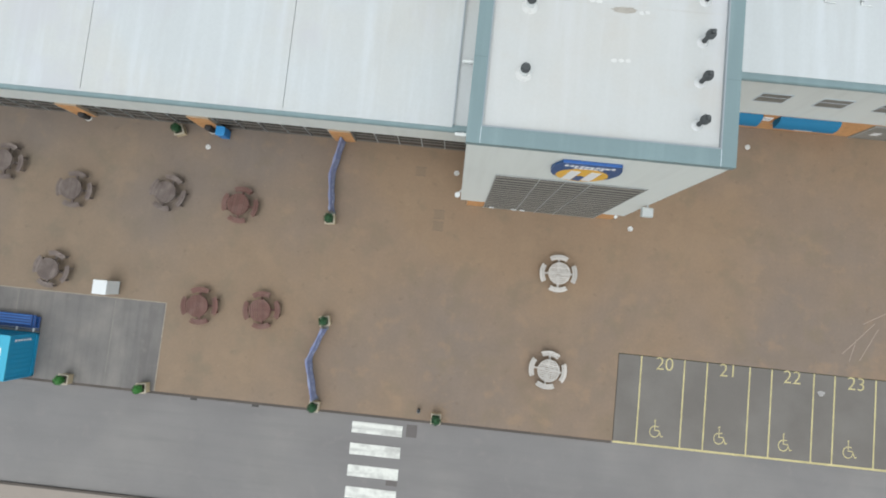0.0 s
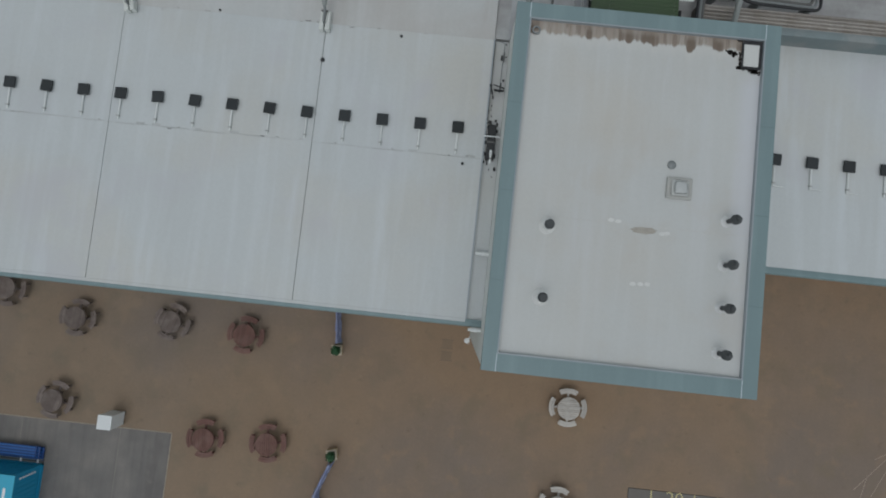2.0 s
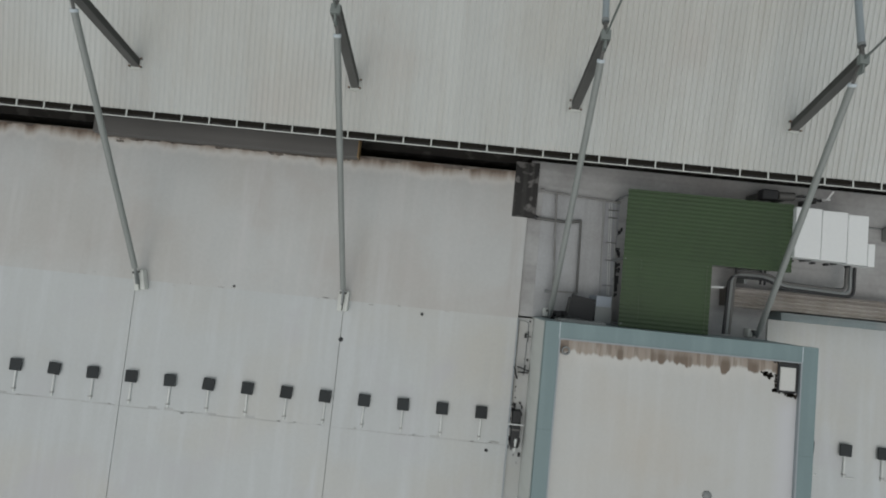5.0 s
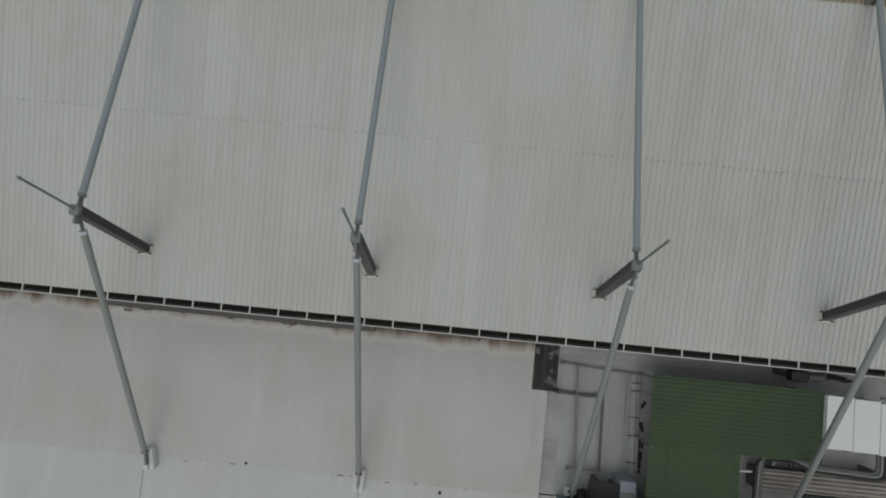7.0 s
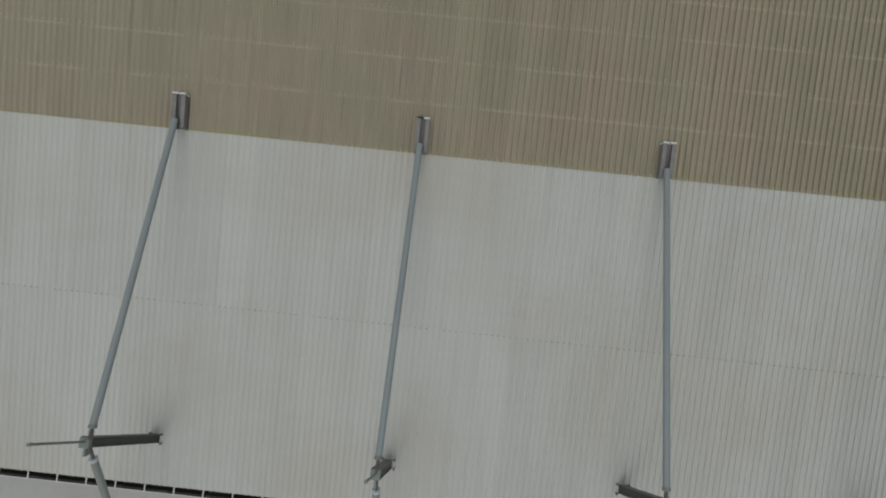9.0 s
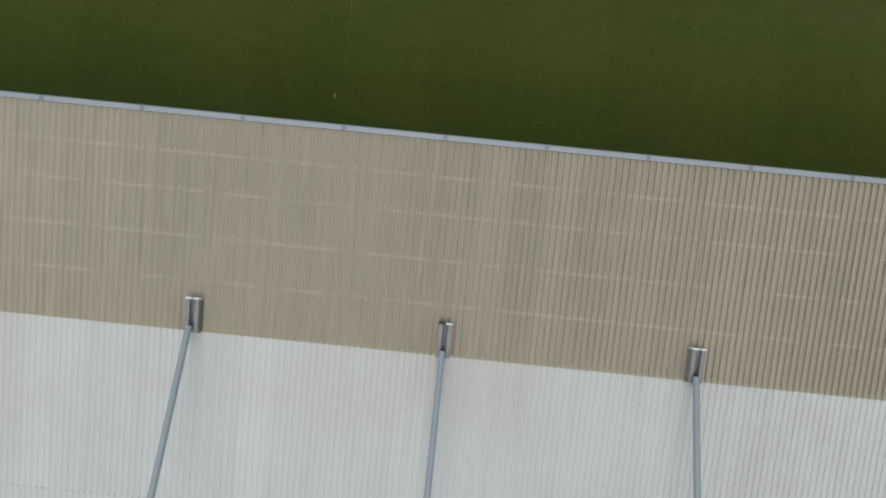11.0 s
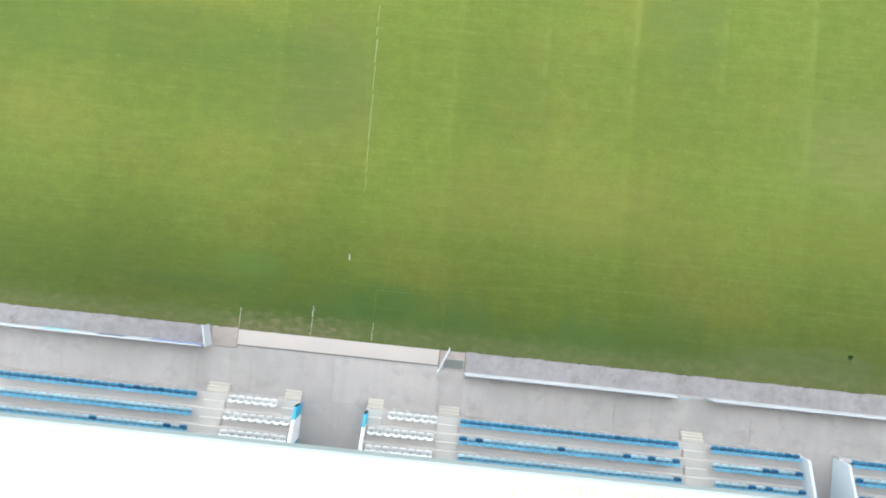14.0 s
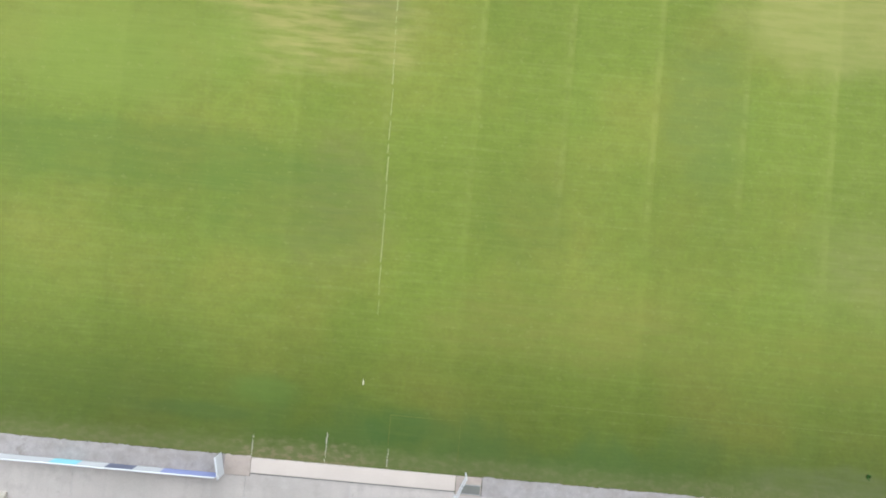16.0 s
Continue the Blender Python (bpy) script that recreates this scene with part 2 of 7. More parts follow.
PINK_SLAB = surface("pinkish_slab", (0.365, 0.32, 0.297), 0.9, var=0.09, coarse=0.6, piece=0.04)
GRAVEL = surface("grey_grit_strip", (0.215, 0.20, 0.20), 0.95, var=0.24, coarse=2.5, fine=16, bump=0.8,
                 tint=(0.17, 0.15, 0.145), tint_scale=0.8, tint_amount=0.7)
BROWN_GRIT = surface("brown_grit", (0.28, 0.235, 0.215), 0.95, var=0.2, coarse=2, fine=14)
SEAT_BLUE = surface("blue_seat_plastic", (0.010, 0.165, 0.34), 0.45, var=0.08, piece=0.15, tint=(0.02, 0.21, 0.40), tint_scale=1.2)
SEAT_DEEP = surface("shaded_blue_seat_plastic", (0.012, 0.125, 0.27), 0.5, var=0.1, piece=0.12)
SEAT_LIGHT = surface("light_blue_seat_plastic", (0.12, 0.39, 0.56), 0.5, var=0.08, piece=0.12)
SEAT_WHITE_SHADE = surface("greyed_white_seat_plastic", (0.66, 0.67, 0.68), 0.5, var=0.05, piece=0.05)
SEAT_MID = surface("mid_blue_seat_plastic", (0.06, 0.30, 0.47), 0.5, var=0.08, piece=0.15)
SEAT_FADED = surface("faded_blue_seat_plastic", (0.50, 0.66, 0.73), 0.5, var=0.08, piece=0.12)
SEAT_WHITE = surface("white_seat_plastic", (0.80, 0.80, 0.80), 0.5, var=0.05, piece=0.05)
HOARD_WHITE = surface("white_hoarding", (0.37, 0.38, 0.405), 0.5, var=0.06, piece=0.05)
HOARD_CYAN = surface("cyan_hoarding", (0.16, 0.42, 0.50), 0.5, var=0.06)
HOARD_DARK = surface("navy_hoarding", (0.08, 0.09, 0.14), 0.5, var=0.06)
HOARD_BLUE = surface("blue_hoarding", (0.17, 0.20, 0.38), 0.5, var=0.06)
PANEL_BLUE = surface("bright_blue_panel", (0.015, 0.30, 0.50), 0.5, var=0.06)
PANEL_PALE = surface("pale_blue_wall", (0.52, 0.58, 0.62), 0.7, var=0.07)
SIGN_BLUE = surface("royal_blue_sign", (0.014, 0.075, 0.22), 0.4, var=0.05)
SIGN_YELLOW = surface("yellow_sign", (0.75, 0.42, 0.05), 0.4, var=0.05)
SIGN_WHITE = surface("white_sign", (0.75, 0.75, 0.75), 0.4, var=0.04)
LAMP_GLASS = surface("lamp_lens", (0.6, 0.6, 0.58), 0.2, var=0.03)


def grass_material():
    """Mown turf: bands of mowing across and along, yellowed patches, streaks and blade grain."""
    m = surface("mown_grass", (0.0450, 0.0625, 0.0098), 0.95, var=0.17, coarse=1.2, fine=4.5, bump=0.5,
                tint=(0.057, 0.065, 0.0120), tint_scale=0.12, tint_amount=0.8, streak=(0.060, 0.075, 0.018), streak_dir="x", streak_amount=0.45, streak_scale=4.5)
    n, l = m.node_tree.nodes, m.node_tree.links
    out = n["Principled BSDF"]
    out.inputs["Specular IOR Level"].default_value = 0.12
    old = out.inputs["Base Color"].links[0].from_socket
    pos = n.new("ShaderNodeNewGeometry")
    sep = n.new("ShaderNodeSeparateXYZ")
    l.new(pos.outputs["Position"], sep.inputs[0])

    def bands(sock, width, low, high, sharp):
        a = n.new("ShaderNodeMath")
        a.operation = "MULTIPLY"
        a.inputs[1].default_value = math.pi / width
        l.new(sock, a.inputs[0])
        s = n.new("ShaderNodeMath")
        s.operation = "SINE"
        l.new(a.outputs[0], s.inputs[0])
        r = n.new("ShaderNodeMapRange")
        for k, v in zip(("From Min", "From Max", "To Min", "To Max"), (-sharp, sharp, low, high)):
            r.inputs[k].default_value = v
        l.new(s.outputs[0], r.inputs["Value"])
        return r.outputs["Result"]

    def shifted(sock, by):
        a = n.new("ShaderNodeMath")
        a.operation = "ADD"
        a.inputs[1].default_value = by
        l.new(sock, a.inputs[0])
        return a.outputs[0]

    prod = n.new("ShaderNodeMath")
    prod.operation = "MULTIPLY"
    l.new(bands(shifted(sep.outputs["X"], 14.37), 5.28, 0.975, 1.025, 0.15), prod.inputs[0])
    l.new(bands(shifted(sep.outputs["Y"], -49.5), 6.0, 0.97, 1.03, 0.45), prod.inputs[1])
    mul = n.new("ShaderNodeMix")
    mul.data_type, mul.blend_type = "RGBA", "MULTIPLY"
    mul.inputs[0].default_value = 1.0
    c = n.new("ShaderNodeCombineColor")
    for k in range(3):
        l.new(prod.outputs[0], c.inputs[k])
    def ranged(sock, a, b, lo, hi):
        r = n.new("ShaderNodeMapRange")
        r.interpolation_type = "SMOOTHSTEP"
        for k, v in zip(("From Min", "From Max", "To Min", "To Max"), (a, b, lo, hi)):
            r.inputs[k].default_value = v
        l.new(sock, r.inputs["Value"])
        return r.outputs["Result"]

    def calc(op, a, b):
        q = n.new("ShaderNodeMath")
        q.operation = op
        for sock, v in zip(q.inputs, (a, b)):
            if isinstance(v, (int, float)):
                sock.default_value = v
            else:
                l.new(v, sock)
        return q.outputs[0]

    def over(fac, a, colour):
        q = n.new("ShaderNodeMix")
        q.data_type = "RGBA"
        l.new(fac, q.inputs[0])
        l.new(a, q.inputs[6])
        q.inputs[7].default_value = (*colour, 1.0)
        return q.outputs[2]

    def noisy(scale, stretch=(1.0, 1.0, 1.0), detail=5.0, at=(0.0, 0.0, 0.0)):
        mp = n.new("ShaderNodeMapping")
        mp.inputs["Scale"].default_value, mp.inputs["Location"].default_value = stretch, at
        l.new(pos.outputs["Position"], mp.inputs["Vector"])
        q = n.new("ShaderNodeTexNoise")
        q.inputs["Scale"].default_value, q.inputs["Detail"].default_value = scale, detail
        l.new(mp.outputs[0], q.inputs["Vector"])
        return q.outputs["Fac"]

    # each pass of the mower turns from dark to pale and ends in a pale rim
    grain = noisy(1.3)
    swath = calc("FRACT", calc("MULTIPLY", calc("ADD", sep.outputs["X"], 14.4), 1 / 5.28), 0.0)
    out_there = ranged(calc("ADD", sep.outputs["Y"], calc("MULTIPLY", noisy(0.3), 8.0)), 57.0, 66.0, 0.12, 1.0)
    out_there = calc("MULTIPLY", calc("MULTIPLY", out_there, ranged(noisy(0.13, at=(7, 3, 0)), 0.38, 0.58, 0.35, 1.0)), ranged(sep.outputs["X"], -22.0, -9.0, 0.35, 1.0))
    old = over(calc("MULTIPLY", calc("MULTIPLY", ranged(swath, 0.0, 0.45, 0.20, 0.0), ranged(noisy(0.35), 0.35, 0.6, 0.4, 1.0)), out_there), old, (0.034, 0.055, 0.0085))
    old = over(calc("MULTIPLY", calc("MULTIPLY", ranged(swath, 0.76, 0.985, 0.0, 0.26), ranged(grain, 0.3, 0.62, 0.35, 1.0)), out_there), old, (0.067, 0.081, 0.018))
    old = over(calc("MULTIPLY", calc("MULTIPLY", ranged(calc("ABSOLUTE", calc("ADD", swath, -0.955), 0.0), 0.012, 0.045, 0.24, 0.0), ranged(grain, 0.4, 0.6, 0.1, 1.0)), out_there), old, (0.083, 0.092, 0.026))

    def patch(x, y, rx, ry, colour, amount, streaky=0.6, edge=0.5):
        """A soft-edged patch of turf with its own colour, broken by the mower's streaks."""
        dx = calc("MULTIPLY", calc("ADD", sep.outputs["X"], -x), 1 / rx)
        dy = calc("MULTIPLY", calc("ADD", sep.outputs["Y"], -y), 1 / ry)
        d = calc("SQRT", calc("ADD", calc("MULTIPLY", dx, dx), calc("MULTIPLY", dy, dy)), 0.0)
        d = calc("ADD", d, calc("MULTIPLY", calc("ADD", noisy(0.35, at=(x, y, 0)), -0.5), 1.1))
        broken = ranged(noisy(2.4, (0.16, 1.0, 1.0), 6.0, (y, x, 0)), 0.36, 0.64, 1.0 - streaky, 1.0)
        return over(calc("MULTIPLY", ranged(d, 1.0 - edge, 1.0 + edge * 0.5, amount, 0.0), broken), old, colour)

    straw, dull, deep = (0.104, 0.094, 0.034), (0.058, 0.060, 0.022), (0.030, 0.052, 0.0095)
    # dry turf far out, worn ground beside the chalk line, a darker turn of the mower
    old = patch(-19.0, 69.5, 6.0, 4.8, straw, 0.70, 0.75)
    old = patch(-16.2, 70.5, 2.6, 2.6, dull, 0.75, 0.6)
    old = patch(11.5, 71.5, 6.5, 4.2, (0.090, 0.092, 0.030), 0.72, 0.35)
    old = patch(15.0, 56.5, 5.0, 3.4, (0.070, 0.076, 0.026), 0.50, 0.5, 0.8)
    old = patch(-31.0, 66.0, 9.0, 4.0, (0.060, 0.082, 0.016), 0.45, 0.4)
    old = patch(-17.0, 57.5, 3.2, 4.6, dull, 0.5, 0.6, 0.8)
    old = patch(-3.0, 51.5, 8.5, 2.6, (0.064, 0.064, 0.016), 0.42, 0.6)
    old = patch(14.0, 51.0, 8.0, 2.2, (0.056, 0.060, 0.0115), 0.45, 0.6)
    old = patch(-30.0, 59.4, 13.0, 2.1, deep, 0.52, 0.4, 0.3)
    old = patch(-20.0, 57.0, 6.0, 3.2, deep, 0.45, 0.5)
    old = patch(-6.0, 57.5, 3.0, 3.5, deep, 0.35, 0.5)
    old = patch(4.2, 64.5, 2.6, 5.0, (0.036, 0.056, 0.014), 0.5, 0.4)
    old = patch(-27.0, 46.2, 12.5, 1.4, deep, 0.28, 0.35, 0.4)
    # thin mower streaks and pale dry flecks
    for stretch, size, lo, hi, amount, colour in (((0.04, 1.0, 1.0), 9.0, 0.56, 0.78, 0.19, (0.072, 0.086, 0.026)), ((0.7, 1.0, 1.0), 3.6, 0.60, 0.72, 0.26, (0.085, 0.090, 0.032)),
                                                  ((0.05, 1.0, 1.0), 7.0, 0.58, 0.80, 0.18, (0.022, 0.044, 0.009))):
        mp = n.new("ShaderNodeMapping")
        mp.inputs["Scale"].default_value, mp.inputs["Rotation"].default_value = stretch, (0, 0, radians(1.5))
        mp.inputs["Location"].default_value = (size * 3.1, size, 0)
        l.new(pos.outputs["Position"], mp.inputs["Vector"])
        fleck = n.new("ShaderNodeTexNoise")
        fleck.inputs["Scale"].default_value, fleck.inputs["Detail"].default_value = size, 4.0
        l.new(mp.outputs[0], fleck.inputs["Vector"])
        old = over(ranged(fleck.outputs["Fac"], lo, hi, 0.0, amount), old, colour)
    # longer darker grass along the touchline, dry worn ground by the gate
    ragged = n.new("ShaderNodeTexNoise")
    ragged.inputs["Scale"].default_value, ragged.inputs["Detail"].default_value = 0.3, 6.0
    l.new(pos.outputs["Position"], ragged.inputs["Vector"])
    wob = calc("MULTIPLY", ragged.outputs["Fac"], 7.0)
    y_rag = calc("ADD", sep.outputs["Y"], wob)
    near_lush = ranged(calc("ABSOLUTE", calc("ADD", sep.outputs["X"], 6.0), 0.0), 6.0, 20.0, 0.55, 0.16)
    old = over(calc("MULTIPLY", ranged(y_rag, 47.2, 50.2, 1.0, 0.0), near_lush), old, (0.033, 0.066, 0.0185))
    old = over(ranged(calc("ADD", sep.outputs["Y"], calc("MULTIPLY", noisy(1.1), 1.6)), 43.7, 44.9, 0.55, 0.0), old, (0.066, 0.082, 0.026))
    old = patch(-12.0, 45.1, 2.6, 1.2, (0.023, 0.054, 0.014), 0.55, 0.2)
    old = patch(-24.0, 44.9, 4.0, 0.6, (0.026, 0.052, 0.014), 0.4, 0.3)
    old = patch(-20.0, 46.4, 2.2, 1.0, (0.043, 0.074, 0.0155), 0.55, 0.2)
    old = patch(13.0, 43.9, 5.0, 1.0, (0.075, 0.085, 0.040), 0.5, 0.5)
    # dry speckled ground by the gate, grey-green grass where it meets the grit
    patchy = noisy(2.6, (0.55, 1.0, 1.0), 7.0)
    y_edge = calc("ADD", sep.outputs["Y"], calc("MULTIPLY", patchy, 2.6))
    near_gate = ranged(calc("ABSOLUTE", calc("ADD", sep.outputs["X"], 17.6), 0.0), 2.2, 4.8, 1.0, 0.38)
    speck = ranged(noisy(3.0, (0.7, 1.0, 1.0), 4.0), 0.42, 0.62, 0.3, 0.85)
    old = over(calc("MULTIPLY", calc("MULTIPLY", ranged(y_edge, 44.0, 45.2, 0.95, 0.0), near_gate), speck), old, (0.125, 0.108, 0.062))
    l.new(old, mul.inputs[6])
    l.new(c.outputs[0], mul.inputs[7])
    l.new(mul.outputs[2], out.inputs["Base Color"])
    return m


def run_off(m, back, depth):
    """Brown algae run-off in soft drips from a wall at y = back, with a washed pale fringe below it."""
    n, l = m.node_tree.nodes, m.node_tree.links
    out = n["Principled BSDF"]
    old = out.inputs["Base Color"].links[0].from_socket
    pos = n.new("ShaderNodeNewGeometry")
    sep = n.new("ShaderNodeSeparateXYZ")
    l.new(pos.outputs["Position"], sep.inputs[0])
    mp = n.new("ShaderNodeMapping")
    mp.inputs["Scale"].default_value = (1.0, 0.12, 0.1)
    l.new(pos.outputs["Position"], mp.inputs["Vector"])
    drip = n.new("ShaderNodeTexNoise")
    drip.inputs["Scale"].default_value, drip.inputs["Detail"].default_value = 2.4, 7.0
    l.new(mp.outputs[0], drip.inputs["Vector"])

    def calc(op, a, b):
        q = n.new("ShaderNodeMath")
        q.operation = op
        for sock, v in zip(q.inputs, (a, b)):
            if isinstance(v, (int, float)):
                sock.default_value = v
            else:
                l.new(v, sock)
        return q.outputs[0]

    away = calc("SUBTRACT", back, sep.outputs["Y"])
    reach = calc("MULTIPLY", calc("SUBTRACT", drip.outputs["Fac"], 0.13), depth)
    rest = calc("SUBTRACT", reach, away)
    for lo, hi, amount, colour in ((-0.30, 0.0, 0.5, (0.62, 0.61, 0.58)), (-0.08, 0.22, 0.75, (0.33, 0.27, 0.22)), (0.12, 0.42, 0.9, (0.12, 0.08, 0.055))):
        r = n.new("ShaderNodeMapRange")
        r.interpolation_type = "SMOOTHSTEP"
        for k, v in zip(("From Min", "From Max", "To Min", "To Max"), (lo, hi, 0.0, amount)):
            r.inputs[k].default_value = v
        l.new(rest, r.inputs["Value"])
        q = n.new("ShaderNodeMix")
        q.data_type = "RGBA"
        l.new(r.outputs["Result"], q.inputs[0])
        l.new(old, q.inputs[6])
        q.inputs[7].default_value = (*colour, 1.0)
        old = q.outputs[2]
    l.new(old, out.inputs["Base Color"])


def tower_run_off(m, back):
    """Brown algae below the coping: a ragged light band, darker drip fingers, a washed pale fringe and a pale wash by the outlet."""
    n, l = m.node_tree.nodes, m.node_tree.links
    out = n["Principled BSDF"]
    old = out.inputs["Base Color"].links[0].from_socket
    pos = n.new("ShaderNodeNewGeometry")
    sep = n.new("ShaderNodeSeparateXYZ")
    l.new(pos.outputs["Position"], sep.inputs[0])

    def calc(op, a, b=0.0):
        q = n.new("ShaderNodeMath")
        q.operation = op
        for sock, v in zip(q.inputs, (a, b)):
            if isinstance(v, (int, float)):
                sock.default_value = v
            else:
                l.new(v, sock)
        return q.outputs[0]

    def ranged(sock, a, b, lo, hi):
        r = n.new("ShaderNodeMapRange")
        r.interpolation_type = "SMOOTHSTEP"
        for k, v in zip(("From Min", "From Max", "To Min", "To Max"), (a, b, lo, hi)):
            r.inputs[k].default_value = v
        l.new(sock, r.inputs["Value"])
        return r.outputs["Result"]

    def drips(scale, stretch, detail, shift):
        mp = n.new("ShaderNodeMapping")
        mp.inputs["Scale"].default_value, mp.inputs["Location"].default_value = (1.0, stretch, 0.1), (shift, 0, 0)
        l.new(pos.outputs["Position"], mp.inputs["Vector"])
        t = n.new("ShaderNodeTexNoise")
        t.inputs["Scale"].default_value, t.inputs["Detail"].default_value = scale, detail
        l.new(mp.outputs[0], t.inputs["Vector"])
        return t.outputs["Fac"]

    def over(fac, a, colour):
        q = n.new("ShaderNodeMix")
        q.data_type = "RGBA"
        l.new(fac, q.inputs[0])
        l.new(a, q.inputs[6])
        q.inputs[7].default_value = (*colour, 1.0)
        return q.outputs[2]

    away = calc("SUBTRACT", back, sep.outputs["Y"])
    slow, quick = drips(0.8, 0.2, 3.0, 2.0), drips(4.5, 0.12, 5.0, 7.0)
    finger = ranged(drips(2.1, 0.05, 2.0, 4.0), 0.47, 0.60, 0.0, 1.0)
    reach = calc("ADD", calc("MULTIPLY", slow, 0.45), calc("ADD", calc("MULTIPLY", quick, 0.45), calc("MULTIPLY", finger, 0.12)))
    rest = calc("SUBTRACT", reach, away)
    old = over(ranged(rest, -0.45, -0.02, 0.0, 0.5), old, (0.56, 0.555, 0.53))
    old = over(calc("MULTIPLY", ranged(rest, -0.03, 0.10, 0.0, 0.85), ranged(quick, 0.3, 0.6, 0.75, 1.0)), old, (0.275, 0.22, 0.175))
    old = over(calc("MULTIPLY", calc("MULTIPLY", ranged(rest, -0.02, 0.08, 0.0, 0.85), finger), ranged(away, 0.06, 0.3, 0.35, 1.0)), old, (0.125, 0.09, 0.065))
    old = over(calc("MULTIPLY", ranged(rest, 0.0, 0.12, 0.0, 0.6), ranged(drips(6.5, 0.1, 3.0, 11.0), 0.50, 0.62, 0.0, 1.0)), old, (0.17, 0.13, 0.10))
    old = over(calc("MULTIPLY", ranged(away, 0.0, 0.09, 0.7, 0.0), ranged(slow, 0.4, 0.6, 0.3, 1.0)), old, (0.40, 0.355, 0.30))
    old = over(calc("MULTIPLY", ranged(sep.outputs["X"], 8.55, 9.2, 0.0, 0.6), calc("MULTIPLY", ranged(away, 0.9, 1.8, 0.0, 1.0), ranged(away, 5.0, 9.0, 1.0, 0.1))), old, (0.55, 0.56, 0.60))
    l.new(old, out.inputs["Base Color"])


def fade_along_x(m, x0, x1, colour, amount):
    """The colour drifts slowly along the building: tinted at x0, plain from x1."""
    n, l = m.node_tree.nodes, m.node_tree.links
    out = n["Principled BSDF"]
    old = out.inputs["Base Color"].links[0].from_socket
    pos = n.new("ShaderNodeNewGeometry")
    sep = n.new("ShaderNodeSeparateXYZ")
    l.new(pos.outputs["Position"], sep.inputs[0])
    r = n.new("ShaderNodeMapRange")
    r.interpolation_type = "SMOOTHSTEP"
    for k, v in zip(("From Min", "From Max", "To Min", "To Max"), (x0, x1, amount, 0.0)):
        r.inputs[k].default_value = v
    l.new(sep.outputs["X"], r.inputs["Value"])
    q = n.new("ShaderNodeMix")
    q.data_type, q.blend_type = "RGBA", "MULTIPLY"
    l.new(r.outputs["Result"], q.inputs[0])
    l.new(old, q.inputs[6])
    q.inputs[7].default_value = (*colour, 1.0)
    l.new(q.outputs[2], out.inputs["Base Color"])


def mottle(m, *layers):
    """Irregular stains over a finished surface: (colour, scale, from, to, amount, stretch)."""
    n, l = m.node_tree.nodes, m.node_tree.links
    out = n["Principled BSDF"]
    old = out.inputs["Base Color"].links[0].from_socket
    pos = n.new("ShaderNodeNewGeometry")
    for k, (colour, scale, lo, hi, amount, stretch) in enumerate(layers):
        mp = n.new("ShaderNodeMapping")
        mp.inputs["Scale"].default_value, mp.inputs["Location"].default_value = stretch, (5.3 * k + 1.7, 3.1 * k, 0.0)
        l.new(pos.outputs["Position"], mp.inputs["Vector"])
        t = n.new("ShaderNodeTexNoise")
        t.inputs["Scale"].default_value, t.inputs["Detail"].default_value, t.inputs["Roughness"].default_value = scale, 6.0, 0.62
        l.new(mp.outputs[0], t.inputs["Vector"])
        r = n.new("ShaderNodeMapRange")
        r.interpolation_type = "SMOOTHSTEP"
        for key, v in zip(("From Min", "From Max", "To Min", "To Max"), (lo, hi, 0.0, amount)):
            r.inputs[key].default_value = v
        l.new(t.outputs["Fac"], r.inputs["Value"])
        q = n.new("ShaderNodeMix")
        q.data_type = "RGBA"
        l.new(r.outputs["Result"], q.inputs[0])
        l.new(old, q.inputs[6])
        q.inputs[7].default_value = (*colour, 1.0)
        old = q.outputs[2]
    l.new(old, out.inputs["Base Color"])


EVEN, DOWN, ACROSS = (1, 1, 1), (1, 0.12, 0.12), (0.15, 1, 1)
mottle(PAVING, ((0.192, 0.148, 0.100), 0.45, 0.50, 0.68, 0.5, EVEN), ((0.295, 0.205, 0.13), 0.7, 0.52, 0.7, 0.5, EVEN), ((0.15, 0.105, 0.075), 1.6, 0.60, 0.74, 0.4, EVEN), ((0.32, 0.24, 0.16), 3.0, 0.60, 0.75, 0.35, EVEN))
mottle(ASPHALT, ((0.16, 0.15, 0.148), 0.35, 0.5, 0.7, 0.5, ACROSS), ((0.235, 0.215, 0.205), 1.1, 0.55, 0.72, 0.4, EVEN))
mottle(YARD_TAR, ((0.12, 0.11, 0.105), 0.8, 0.52, 0.7, 0.55, DOWN), ((0.21, 0.19, 0.172), 1.5, 0.55, 0.72, 0.45, EVEN))
mottle(MEMBRANE, ((0.475, 0.478, 0.50), 0.35, 0.5, 0.7, 0.6, EVEN), ((0.56, 0.59, 0.61), 0.9, 0.56, 0.74, 0.55, DOWN), ((0.44, 0.45, 0.445), 1.3, 0.58, 0.76, 0.4, DOWN))
mottle(MEMBRANE_OLD, ((0.445, 0.425, 0.408), 0.3, 0.48, 0.68, 0.55, EVEN), ((0.54, 0.545, 0.545), 0.8, 0.55, 0.72, 0.6, DOWN), ((0.39, 0.365, 0.345), 0.9, 0.57, 0.75, 0.5, DOWN))
mottle(MEMBRANE_TOWER, ((0.47, 0.445, 0.405), 0.4, 0.5, 0.7, 0.5, EVEN), ((0.535, 0.545, 0.555), 0.9, 0.55, 0.73, 0.5, DOWN))
mottle(WHITE_SHEET, ((0.49, 0.465, 0.435), 0.22, 0.5, 0.7, 0.45, EVEN), ((0.44, 0.435, 0.415), 0.8, 0.58, 0.76, 0.4, DOWN))
